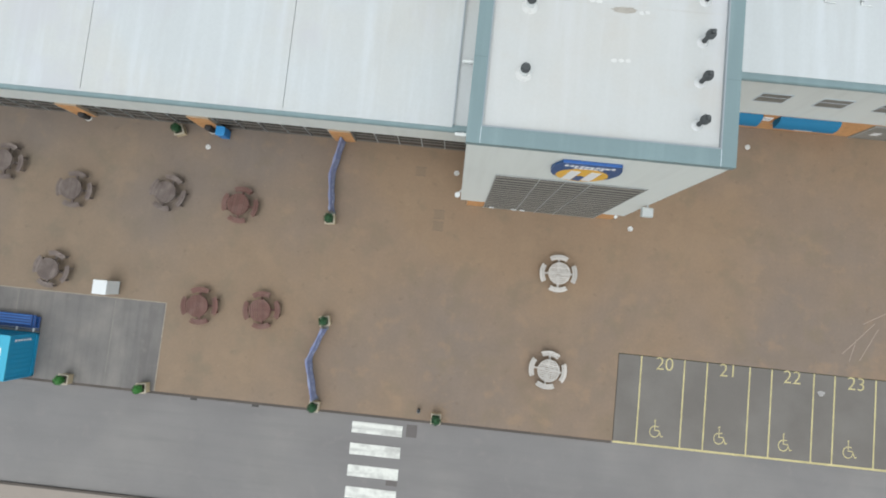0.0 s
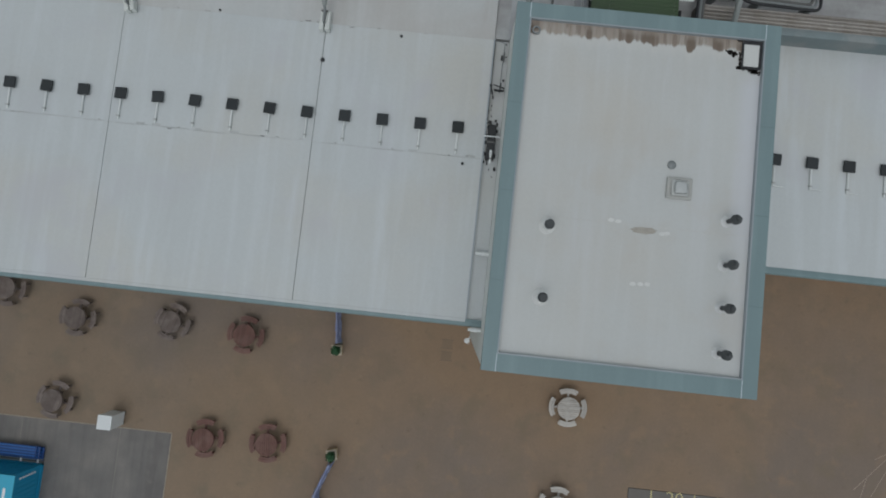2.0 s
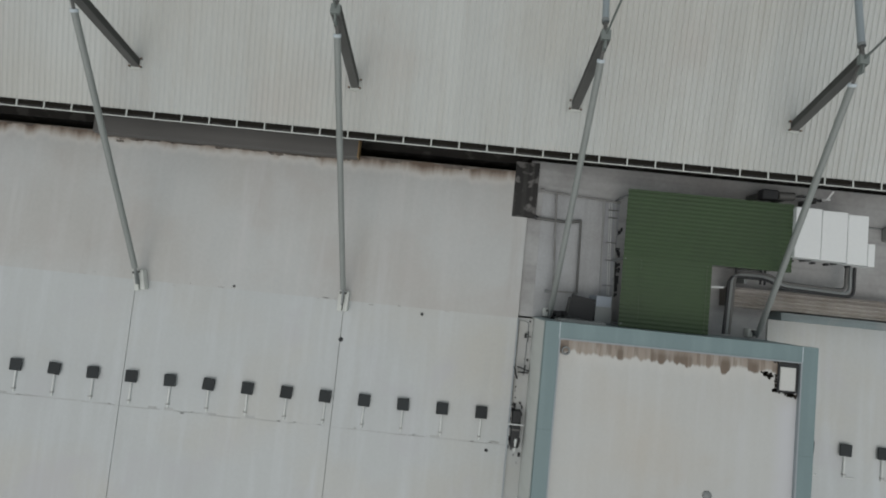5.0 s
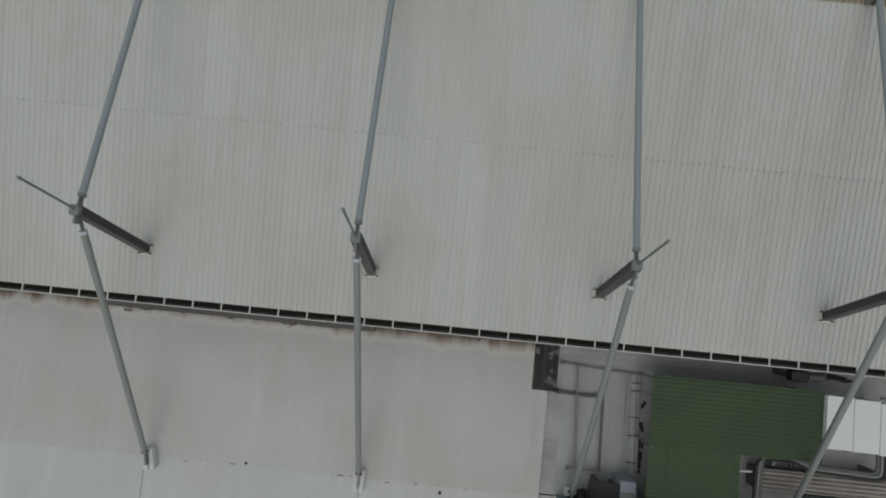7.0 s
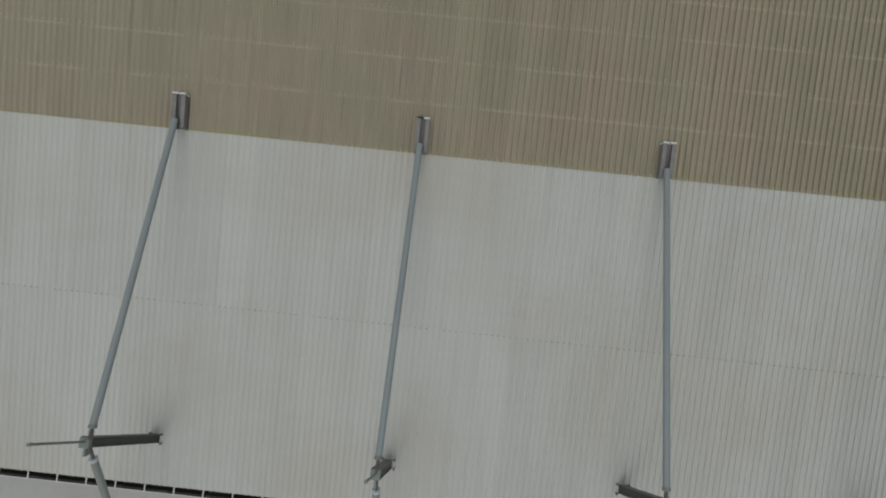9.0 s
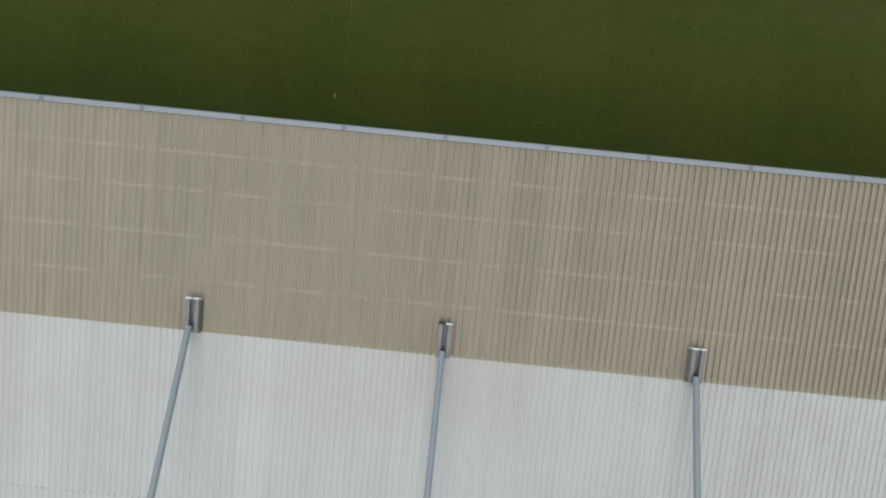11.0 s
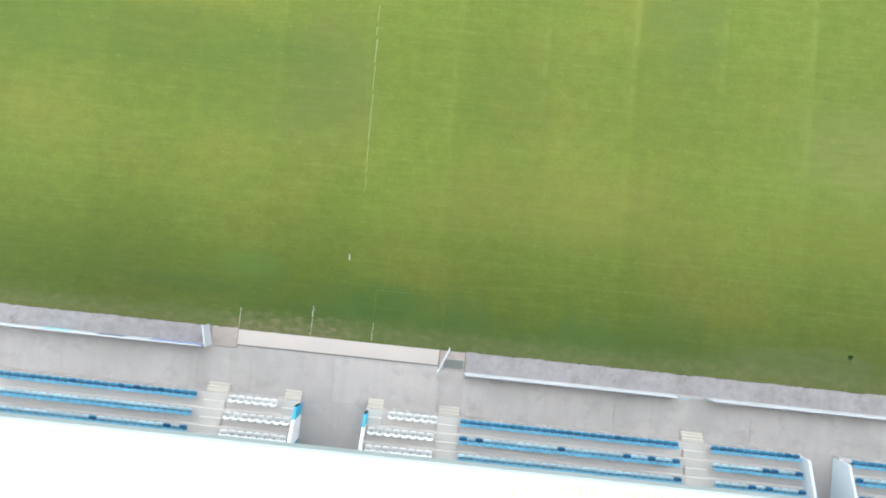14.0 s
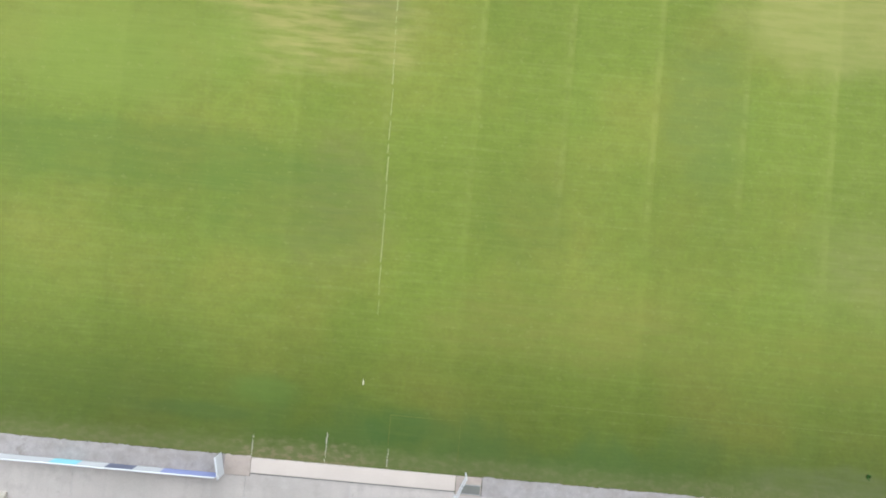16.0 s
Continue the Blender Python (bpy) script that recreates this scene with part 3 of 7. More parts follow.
mottle(CONCRETE, ((0.245, 0.222, 0.212), 0.7, 0.52, 0.68, 0.6, EVEN), ((0.37, 0.345, 0.335), 0.5, 0.54, 0.7, 0.5, EVEN), ((0.19, 0.165, 0.15), 2.2, 0.62, 0.74, 0.4, EVEN))
mottle(GRAVEL, ((0.13, 0.11, 0.105), 1.4, 0.56, 0.7, 0.6, EVEN), ((0.30, 0.285, 0.29), 6.0, 0.56, 0.7, 0.5, EVEN))
fade_along_x(PAVING, -24.0, 2.0, (0.88, 0.95, 1.04), 1.0)


def rib_weather(m, rows, lichen_to):
    """Each rib weathers a little differently along its length; pale lines over the purlins; yellow lichen by the lap.
    """
    n, l = m.node_tree.nodes, m.node_tree.links
    out = n["Principled BSDF"]
    old = out.inputs["Base Color"].links[0].from_socket
    pos = n.new("ShaderNodeNewGeometry")
    sep = n.new("ShaderNodeSeparateXYZ")
    l.new(pos.outputs["Position"], sep.inputs[0])

    def calc(op, a, b=0.0):
        q = n.new("ShaderNodeMath")
        q.operation = op
        for sock, v in zip(q.inputs, (a, b)):
            if isinstance(v, (int, float)):
                sock.default_value = v
            else:
                l.new(v, sock)
        return q.outputs[0]

    def ranged(sock, a, b, lo, hi):
        r = n.new("ShaderNodeMapRange")
        r.interpolation_type = "SMOOTHSTEP"
        for k, v in zip(("From Min", "From Max", "To Min", "To Max"), (a, b, lo, hi)):
            r.inputs[k].default_value = v
        l.new(sock, r.inputs["Value"])
        return r.outputs["Result"]

    def over(fac, a, colour):
        q = n.new("ShaderNodeMix")
        q.data_type = "RGBA"
        l.new(fac, q.inputs[0])
        l.new(a, q.inputs[6])
        q.inputs[7].default_value = (*colour, 1.0)
        return q.outputs[2]

    def noisy(vec, scale, detail=3.0):
        t = n.new("ShaderNodeTexNoise")
        t.inputs["Scale"].default_value, t.inputs["Detail"].default_value = scale, detail
        l.new(vec, t.inputs["Vector"])
        return t.outputs["Fac"]

    rib = calc("FLOOR", calc("MULTIPLY", sep.outputs["X"], 10.0))
    for seed, lo, hi, amount, colour in ((3.7, 0.54, 0.74, 0.42, (0.21, 0.20, 0.135)), (9.1, 0.54, 0.72, 0.6, (0.40, 0.345, 0.27)), (15.3, 0.54, 0.72, 0.4, (0.28, 0.275, 0.20))):
        v = n.new("ShaderNodeCombineXYZ")
        l.new(calc("MULTIPLY", rib, seed), v.inputs[0])
        l.new(calc("MULTIPLY", sep.outputs["Y"], 0.22), v.inputs[1])
        old = over(ranged(noisy(v.outputs[0], 1.0), lo, hi, 0.0, amount), old, colour)
    patch = noisy(pos.outputs["Position"], 0.8, 5.0)
    for y in rows:
        near = ranged(calc("ABSOLUTE", calc("SUBTRACT", sep.outputs["Y"], y)), 0.015, 0.07, 0.6, 0.0)
        old = over(calc("MULTIPLY", near, ranged(patch, 0.38, 0.6, 0.15, 1.0)), old, (0.43, 0.385, 0.30))
    old = over(calc("MULTIPLY", ranged(sep.outputs["Y"], lichen_to - 0.12, lichen_to + 0.2, 0.45, 0.0), ranged(patch, 0.35, 0.6, 0.3, 1.0)), old, (0.34, 0.32, 0.16))
    l.new(old, out.inputs["Base Color"])


rib_weather(BEIGE_SHEET, (36.12, 37.5, 38.9, 40.05), 34.62)
tower_run_off(MEMBRANE_TOWER, 15.88)
run_off(MEMBRANE_OLD, 21.95, 0.75)
GRASS = grass_material()
GRASS_WORN = surface("worn_turf", (0.085, 0.085, 0.033), 0.95, spec=0.12, var=0.3, coarse=1.0, fine=9, bump=0.4,
                     tint=(0.030, 0.052, 0.011), tint_scale=0.8, tint_amount=0.9, island=0.3)
CHALK = surface("faded_chalk_line", (0.092, 0.101, 0.042), 0.95, spec=0.1, var=0.4, coarse=2.0, fine=6)


# ---- building blocks ----
def box(bm, x0, x1, y0, y1, z0, z1, bevel=0.0):
    made = bmesh.ops.create_cube(bm, size=1.0)["verts"]
    for v in made:
        v.co = Vector(((x0 + x1) / 2 + v.co.x * (x1 - x0), (y0 + y1) / 2 + v.co.y * (y1 - y0), (z0 + z1) / 2 + v.co.z * (z1 - z0)))
    if bevel:
        edges = list({e for v in made for e in v.link_edges})
        bmesh.ops.bevel(bm, geom=edges, offset=bevel, segments=2, affect="EDGES", profile=0.5)


def boxes(*rows, bevel=0.0):
    bm = bmesh.new()
    for r in rows:
        box(bm, *r, bevel=bevel)
    return bm


def rod(bm, a, b, r, r2=None, seg=14):
    a, b = Vector(a), Vector(b)
    d = b - a
    m = Matrix.Translation((a + b) / 2) @ d.to_track_quat("Z", "Y").to_matrix().to_4x4()
    bmesh.ops.create_cone(bm, cap_ends=True, segments=seg, radius1=r, radius2=r if r2 is None else r2, depth=d.length, matrix=m)


def rods(*rows, seg=14):
    bm = bmesh.new()
    for a, b, r in rows:
        rod(bm, a, b, r, seg=seg)
    return bm


def bent(points, r, seg=10, fillet=0.18):
    """A bent tube along a line of points, with rounded corners."""
    pts = [Vector(p) for p in points]
    way = [pts[0]]
    for a, b, c in zip(pts, pts[1:], pts[2:]):
        f = min(fillet, (b - a).length / 2, (c - b).length / 2)
        p, q = b + (a - b).normalized() * f, b + (c - b).normalized() * f
        for k in range(5):
            s = k / 4
            way.append(p * (1 - s) ** 2 + b * 2 * s * (1 - s) + q * s ** 2)
    way.append(pts[-1])
    bm = bmesh.new()
    rings = []
    for k, p in enumerate(way):
        d = (way[min(k + 1, len(way) - 1)] - way[max(k - 1, 0)]).normalized()
        side = d.orthogonal().normalized() if abs(d.z) > 0.99 else d.cross(Vector((0, 0, 1))).normalized()
        up = side.cross(d)
        rings.append([bm.verts.new(p + (side * math.cos(2 * math.pi * j / seg) + up * math.sin(2 * math.pi * j / seg)) * r) for j in range(seg)])
    for r0, r1 in zip(rings, rings[1:]):
        for j in range(seg):
            bm.faces.new((r0[j], r0[(j + 1) % seg], r1[(j + 1) % seg], r1[j]))
    bm.faces.new(rings[0][::-1])
    bm.faces.new(rings[-1])
    return bm


def lathe(profile, seg=24, centre=(0, 0, 0)):
    bm = bmesh.new()
    rings = []
    for r, z in profile:
        if r < 1e-4:
            rings.append([bm.verts.new((centre[0], centre[1], centre[2] + z))])
        else:
            rings.append([bm.verts.new((centre[0] + r * math.cos(2 * math.pi * j / seg), centre[1] + r * math.sin(2 * math.pi * j / seg), centre[2] + z)) for j in range(seg)])
    for a, b in zip(rings, rings[1:]):
        for j in range(seg):
            k = (j + 1) % seg
            if len(a) == 1:
                bm.faces.new((a[0], b[k], b[j])[::-1])
            elif len(b) == 1:
                bm.faces.new((a[j], a[k], b[0]))
            else:
                bm.faces.new((a[j], a[k], b[k], b[j]))
    return bm


def prism(outline, z0, z1):
    """An upright prism over a flat outline of (x, y)."""
    bm = bmesh.new()
    low = [bm.verts.new((x, y, z0)) for x, y in outline]
    top = [bm.verts.new((x, y, z1)) for x, y in outline]
    k = len(outline)
    bm.faces.new(low[::-1])
    bm.faces.new(top)
    for i in range(k):
        bm.faces.new((low[i], low[(i + 1) % k], top[(i + 1) % k], top[i]))
    return bm


def swept(profile, x0, x1):
    """A long piece along x from a closed outline of (y, z)."""
    bm = bmesh.new()
    a = [bm.verts.new((x0, y, z)) for y, z in profile]
    b = [bm.verts.new((x1, y, z)) for y, z in profile]
    k = len(profile)
    bm.faces.new(a)
    bm.faces.new(b[::-1])
    for i in range(k):
        bm.faces.new((a[i], b[i], b[(i + 1) % k], a[(i + 1) % k]))
    return bm


def to_mesh(name, bm, material, smooth=False):
    bmesh.ops.recalc_face_normals(bm, faces=bm.faces)
    me = bpy.data.meshes.new(name)
    bm.to_mesh(me)
    bm.free()
    me.materials.append(material)
    if smooth:
        me.shade_smooth()
        me.set_sharp_from_angle(angle=radians(40))
    return me


def part(name, bm, material, parent=None, label="", smooth=False, at=None):
    me = bm if isinstance(bm, bpy.types.Mesh) else to_mesh(name, bm, material, smooth)
    ob = new(name, me)
    if parent is not None:
        ob.parent = parent
    if at is not None:
        ob.matrix_basis = at
    return tagged(ob, label)


def thing(name, label, category, at=(0, 0, 0), turn=0.0, group="", kind=""):
    ob = new(name)
    ob.empty_display_size = 0.2
    ob.matrix_basis = pose(*at, 0, 0, turn)
    return tagged(ob, label, category, group, kind)


def structure(name, bm, material, label, category, smooth=False):
    ob = part(name, bm, material, None, "", smooth)
    return tagged(ob, label, category, kind="structure")


def writing(name, body, size, at, material, parent=None, label=""):
    """Flat letters with a little thickness in the built-in font."""
    cu = bpy.data.curves.new(name, "FONT")
    cu.body, cu.size, cu.extrude, cu.offset = body, size, 0.002, -0.012
    cu.align_x, cu.align_y = "CENTER", "CENTER"
    cu.materials.append(material)
    ob = new(name, cu)
    ob.parent = parent
    ob.matrix_basis = at
    return tagged(ob, label)


# ================= ground, road, paving =================
structure("ground", boxes((-400, 400, -400, 500, -0.5, -0.13)), EARTH, "flat open ground reaching to the horizon", "ground")
road = structure("road", boxes((-300, 300, -15.0, -9.05, -0.3, -0.10)), ASPHALT, "grey asphalt road with a worn zebra crossing", "road")
pavement = structure("pavement_forecourt", boxes((-15.6, 10.77, -9.05, -3.96, -0.3, 0), (-70, 10.77, -3.96, 10, -0.3, 0), (10.77, 70, -4.1, 10.2, -0.3, 0)),
                     PAVING, "brown block-paved forecourt in front of the stadium", "pavement")
structure("pavement_far", boxes((-300, 300, -40, -15.12, -0.3, 0)), surface("far_paving", (0.29, 0.25, 0.215), 0.9, var=0.15),
          "tan pavement along the far side of the road", "pavement")
yard = structure("pavement_yard", boxes((-70, -15.64, -9.05, -4.0, -0.3, 0.004)), YARD_TAR, "grey asphalt loading yard with pale edging", "pavement")
part("edging", boxes((-70, -15.6, -4.0, -3.94, -0.05, 0.008), (-15.64, -15.58, -9.05, -4.0, -0.05, 0.008)), surface("pale_edging", (0.30, 0.262, 0.215), 0.9, var=0.3, coarse=2.0, tint=(0.2, 0.17, 0.14), tint_scale=1.5), yard)
part("joint_strip", boxes((-18.62, -18.56, -9.0, -4.01, 0.004, 0.007), (-24.4, -24.34, -9.0, -4.01, 0.004, 0.007)), surface("yard_joint", (0.215, 0.20, 0.18), 0.9, var=0.3, tint=(0.165, 0.155, 0.147), tint_scale=1.5), yard)
bays = structure("pavement_parking", boxes((10.81, 70, -9.14, -4.14, -0.3, -0.018)), BAY_TAR, "dark asphalt accessible parking bays with yellow lines", "parking")

KERB_STONE = to_mesh("kerb_stone", boxes((0.003, 0.907, -0.07, 0.07, -0.3, 0.012), bevel=0.008), KERB)
kerb = thing("kerb_1", "kerb stones along the road edge, darkened as its shadow line", "kerb", kind="structure")
for k in range(62):
    part("kerb_stone", KERB_STONE, None, kerb, at=pose(10.7 - 0.91 * (k + 1), -9.12, 0))
kerb_2 = thing("kerb_2", "pale kerb stones along the far side of the road", "kerb", kind="structure")
for k in range(90):
    part("kerb_stone", KERB_STONE, None, kerb_2, at=pose(-50 + 0.91 * k, -15.05, 0))

# zebra crossing and darker patches of mended asphalt
STRIPE = to_mesh("stripe", boxes((0, 2.9, -0.63, 0, -0.1, -0.093), bevel=0.003), WHITE_LINE)
for k in range(5):
    part("stripe", STRIPE, None, road, "worn white crossing stripe", at=pose(-4.02 + 0.01 * k, -9.53 - 1.21 * k, 0))
PATCH = surface("mended_asphalt", (0.13, 0.115, 0.11), 0.9, var=0.15)
part("asphalt_patch", boxes((-0.9, -0.28, -10.1, -9.4, -0.1, -0.096)), PATCH, road, "square reddish-dark asphalt patch")
part("asphalt_patch", boxes((-1.75, -1.1, -12.9, -12.5, -0.1, -0.096)), PATCH, road)
IRON = surface("cast_iron", (0.07, 0.065, 0.06), 0.7, 0.4)
for x in (-13.3, -9.7):
    part("drain_grate", boxes((x - 0.2, x + 0.2, -9.34, -9.2, -0.1, -0.095)), IRON, road, "dark iron drain grate by the kerb")

# parking lines, bay numbers and wheelchair signs
LINE = to_mesh("bay_line", boxes((-0.038, 0.038, -5.0, 0, -0.06, -0.012)), YELLOW)
for x in (12.11, 14.57, 15.86, 18.28, 19.53, 21.91, 23.09, 25.4, 26.6, 29.0, 30.2, 32.6):
    part("bay_line", LINE, None, bays, "yellow bay line", at=pose(x, -4.14, 0))
part("edge_line", boxes((10.8, 40, -9.14, -9.03, -0.06, -0.011)), YELLOW, bays, "yellow line along the road edge")


def wheelchair_sign():
    bm = bmesh.new()
    for k in range(18):
        a0, a1 = [radians(100 + 250 * (k + s) / 18) for s in (0, 1)]
        rod(bm, (0.32 * math.cos(a0), 0.30 * math.sin(a0), 0), (0.32 * math.cos(a1), 0.30 * math.sin(a1), 0), 0.03, seg=6)
    for a, b in (((0, 0.55), (0, 0.08)), ((0, 0.08), (0.3, 0.08)), ((0.3, 0.08), (0.44, -0.26)), ((0.44, -0.26), (0.58, -0.22)), ((0, 0.3), (0.24, 0.3))):
        rod(bm, (*a, 0), (*b, 0), 0.03, seg=6)
    bmesh.ops.create_cone(bm, cap_ends=True, segments=12, radius1=0.055, radius2=0.055, depth=0.05, matrix=pose(0, 0.62, 0))
    for v in bm.verts:
        v.co.z = v.co.z * 0.1
        v.co.x *= 0.85
    return bm


CHAIR_SIGN = to_mesh("wheelchair_sign", wheelchair_sign(), YELLOW)
for k, body in enumerate(("20", "21", "22", "23")):
    writing("bay_number", body, 1.05, pose(13.44 + 3.62 * k, -4.5, -0.014), YELLOW, bays, "yellow painted bay number")
    part("wheelchair_sign", CHAIR_SIGN, None, bays, "yellow painted wheelchair sign", at=pose(13.12 + 3.62 * k, -8.3, -0.013))
part("paint_spill", prism([(22.35 + 0.2 * math.cos(a) * (1 + 0.3 * math.sin(3 * a)), -5.2 + 0.16 * math.sin(a)) for a in [k * 0.45 for k in range(14)]], -0.03, -0.014),
     surface("grey_spill", (0.30, 0.29, 0.275), 0.8, var=0.25), bays, "pale spill on the asphalt")

# recessed covers in the paving
LID_RIM = surface("lid_rim", (0.16, 0.12, 0.09), 0.85, var=0.2)
for x0, y0 in ((-1.95, 5.05), (-0.6, 1.9), (-0.6, 2.6)):
    lid = part("manhole_cover", boxes((x0, x0 + 0.6, y0, y0 + 0.45, 0, 0.005)), surface("paved_lid", (0.225, 0.16, 0.108), 0.9, var=0.2), pavement, "recessed inspection cover in the paving")
    part("rim", boxes((x0 - 0.04, x0 + 0.64, y0 - 0.04, y0 - 0.01, 0, 0.006), (x0 - 0.04, x0 + 0.64, y0 + 0.46, y0 + 0.49, 0, 0.006)), LID_RIM, lid)

# pale scuffs dragged over the paving
SCUFF = surface("pale_scuff", (0.33, 0.265, 0.215), 0.9, var=0.2, coarse=3.0)
for x, y, length, turn in ((24.3, -1.9, 2.6, 47), (24.9, -2.2, 2.1, 62), (25.3, -0.6, 1.8, 30), (24.0, -2.6, 1.3, 75)):
    part("scuff", boxes((-length / 2, length / 2, -0.022, 0.022, 0.0, 0.003)), SCUFF, pavement, "pale dragged scuff", at=pose(x, y, 0, 0, 0, turn))

# ================= west building =================
X0, X1 = -46.0, 0.85
WY = 6.74
structure("wall_west_upper", boxes((X0, X1, WY, 7.3, 1.9, 10.05)), RENDER_WALL, "pale clad wall above a low glazed shopfront", "wall")
structure("ceiling_west_eave", boxes((X0, X1, 4.72, WY, 10.12, 10.2)), RENDER_WALL, "pale soffit under the overhanging eave", "soffit")
west = structure("wall_west_lower", boxes((X0, X1, WY + 0.06, 7.3, 0, 1.9)), GLASS_DARK, "dark glazed shopfront with thin grey frames", "wall")
MULL = to_mesh("mullion", boxes((-0.025, 0.025, WY, WY + 0.06, 0.0, 1.9)), MULLION)
x = X0 + 0.4
while x < X1:
    part("mullion", MULL, None, west, at=pose(x, 0, 0))
    x += 1.33
for z0, z1 in ((0.0, 0.1), (0.75, 0.8), (1.3, 1.35), (1.82, 1.9)):
    part("rail", boxes((X0, X1, WY + 0.01, WY + 0.06, z0, z1)), FRAME_BROWN, west)
for k, xc in enumerate((-38.9, -30.7, -22.0, -14.4, -6.3)):
    pier = structure("wall_pier_%d" % (k + 1), boxes((xc - 0.62, xc + 0.62, WY - 0.1, WY + 0.058, 0, 1.899)), MORTAR, "orange brick pier between shopfront bays", "pier")
    brick = to_mesh("brick", boxes((0.006, 0.219, -0.02, 0.012, 0.005, 0.07)), BRICK)
    for r in range(25):
        for c in range(5):
            part("brick", brick, None, pier, at=pose(xc - 0.62 + 0.11 * (r % 2) + 0.225 * c, WY - 0.1, 0.075 * r + 0.005))

roof_w = structure("roof_west", boxes((X0, X1 - 0.62, 4.98, 22.1, 10.05, 10.34)), JOINT, "flat pale grey membrane roof with dark joints", "roof")
cuts = [X0, -38.9, -31.0, -22.95, -14.95, -6.65, 0.22]
for a, b in zip(cuts, cuts[1:]):
    part("membrane_sheet", boxes((a + 0.011, b - 0.011, 4.98, 11.39, 10.3, 10.392), bevel=0.004), MEMBRANE, roof_w)
    part("membrane_sheet", boxes((a + 0.011, b - 0.011, 11.38, 16.298, 10.3, 10.398)), MEMBRANE, roof_w)
part("membrane_back", boxes((X0, 0.22, 16.28, 22.1, 10.3, 10.404)), MEMBRANE_OLD, roof_w, "older stained membrane")
structure("trim_west_eave", swept([(4.70, 10.21), (4.70, 10.33), (4.75, 10.40), (4.87, 10.40), (4.87, 10.36), (4.98, 10.36), (4.98, 10.21)], X0, X1),
          TEAL, "teal metal gutter along the roof edge", "gutter")
structure("trim_west_lip", boxes((X0, 0.2, 4.875, 5.0, 10.37, 10.41), bevel=0.01), MEMBRANE, "pale metal strip behind the gutter", "trim")

# ragged stain where the old membrane meets the stand
rng = random.Random(5)
bm = bmesh.new()
x = -26.0
while x < 0.2:
    d = 0.06 + 0.10 * noise.noise((x * 0.6, 3.0, 0)) + 0.08 * noise.noise((x * 2.7, 1.0, 0)) + 0.05 * noise.noise((x * 9.0, 7.0, 0))
    if d > 0.01:
        back = 21.93 if -17.2 < x < -6.7 else 22.1
        box(bm, x, x + 0.06, back - d, back, 10.404, 10.412)
    x += 0.06
for x, y, w in ((-10.1, 21.8, 0.16), (-12.4, 21.82, 0.1), (-8.6, 21.84, 0.12), (-15.6, 21.85, 0.14), (-16.4, 21.7, 0.08), (-13.6, 21.86, 0.2), (-5.2, 21.95, 0.15), (-2.9, 21.93, 0.2), (-7.4, 21.86, 0.2)):
    for _ in range(16):
        u, v, d = rng.gauss(x, w), y + abs(rng.gauss(0, 0.05)), rng.uniform(0.01, 0.035)
        box(bm, u - d * 1.6, u + d * 1.6, v - d, v + d, 10.404, 10.41 + d)
tagged(part("edge_stain", bm, RUST_STAIN, roof_w, "dark ragged dirt along the back edge"), kind="stuff")

# ---- row of roof vents with drain pipes ----
def roof_vent(x, y, group, ragged):
    v = thing("roof_vent", "square charcoal roof vent with a thin pale pipe", "vent", (x, y, 10.40), group=group)
    part("cover", boxes((-0.23, 0.23, -0.23, 0.23, 0.07, 0.13), bevel=0.02), CHARCOAL, v, at=pose(0, 0, 0, 0, 0, ragged))
    part("upstand", boxes((-0.17, 0.17, -0.17, 0.17, 0, 0.07)), DARK_STEEL, v)
    part("pipe", bent([(0, -0.2, 0.045), (0, -0.98, 0.035), (0, -1.05, -0.0)], 0.038, 10, 0.05), PIPE_WHITE, v, "pale plastic pipe", smooth=True)
    part("clip", boxes((-0.06, 0.06, -0.95, -0.9, 0, 0.085)), MULLION, v)
    if x > 5:
        part("outlet", rods(((0, -1.04, 0.02), (0.42, -1.06, 0.02), 0.022), seg=8), PIPE_WHITE, v)
    return v


for k in range(18):
    roof_vent(-0.873 - 1.5215 * k, 12.53, "vents along the west roof", rng.uniform(-4, 4))
for k in range(12):
    roof_vent(11.72 + 1.45 * k, 12.53, "vents along the east roof", rng.uniform(-4, 4))
specks = bmesh.new()
for _ in range(34):
    x, y = rng.uniform(-24, 0), rng.choice((11.4, 16.3, 11.4, 16.3)) + rng.gauss(0, 0.04)
    s = rng.uniform(0.012, 0.03)
    box(specks, x - s * rng.uniform(2, 9), x + s, y - s * 0.6, y + s * 0.6, 10.40, 10.423)
tagged(part("roof_debris", specks, surface("grey_specks", (0.33, 0.33, 0.325), 0.9, var=0.3, island=0.4), roof_w, "scattered dark specks"), kind="stuff")
for x, y, s in ((-6.62, 14.75, 0.085), (-11.05, 16.4, 0.05), (-3.55, 16.05, 0.06), (-0.55, 11.1, 0.06)):
    d = thing("roof_outlet", "small dark roof outlet", "outlet", (x, y, 10.40))
    part("grate", lathe([(0, 0), (s, 0), (s, 0.04), (s * 0.6, 0.06), (0, 0.06)], 12), BLACK, d)

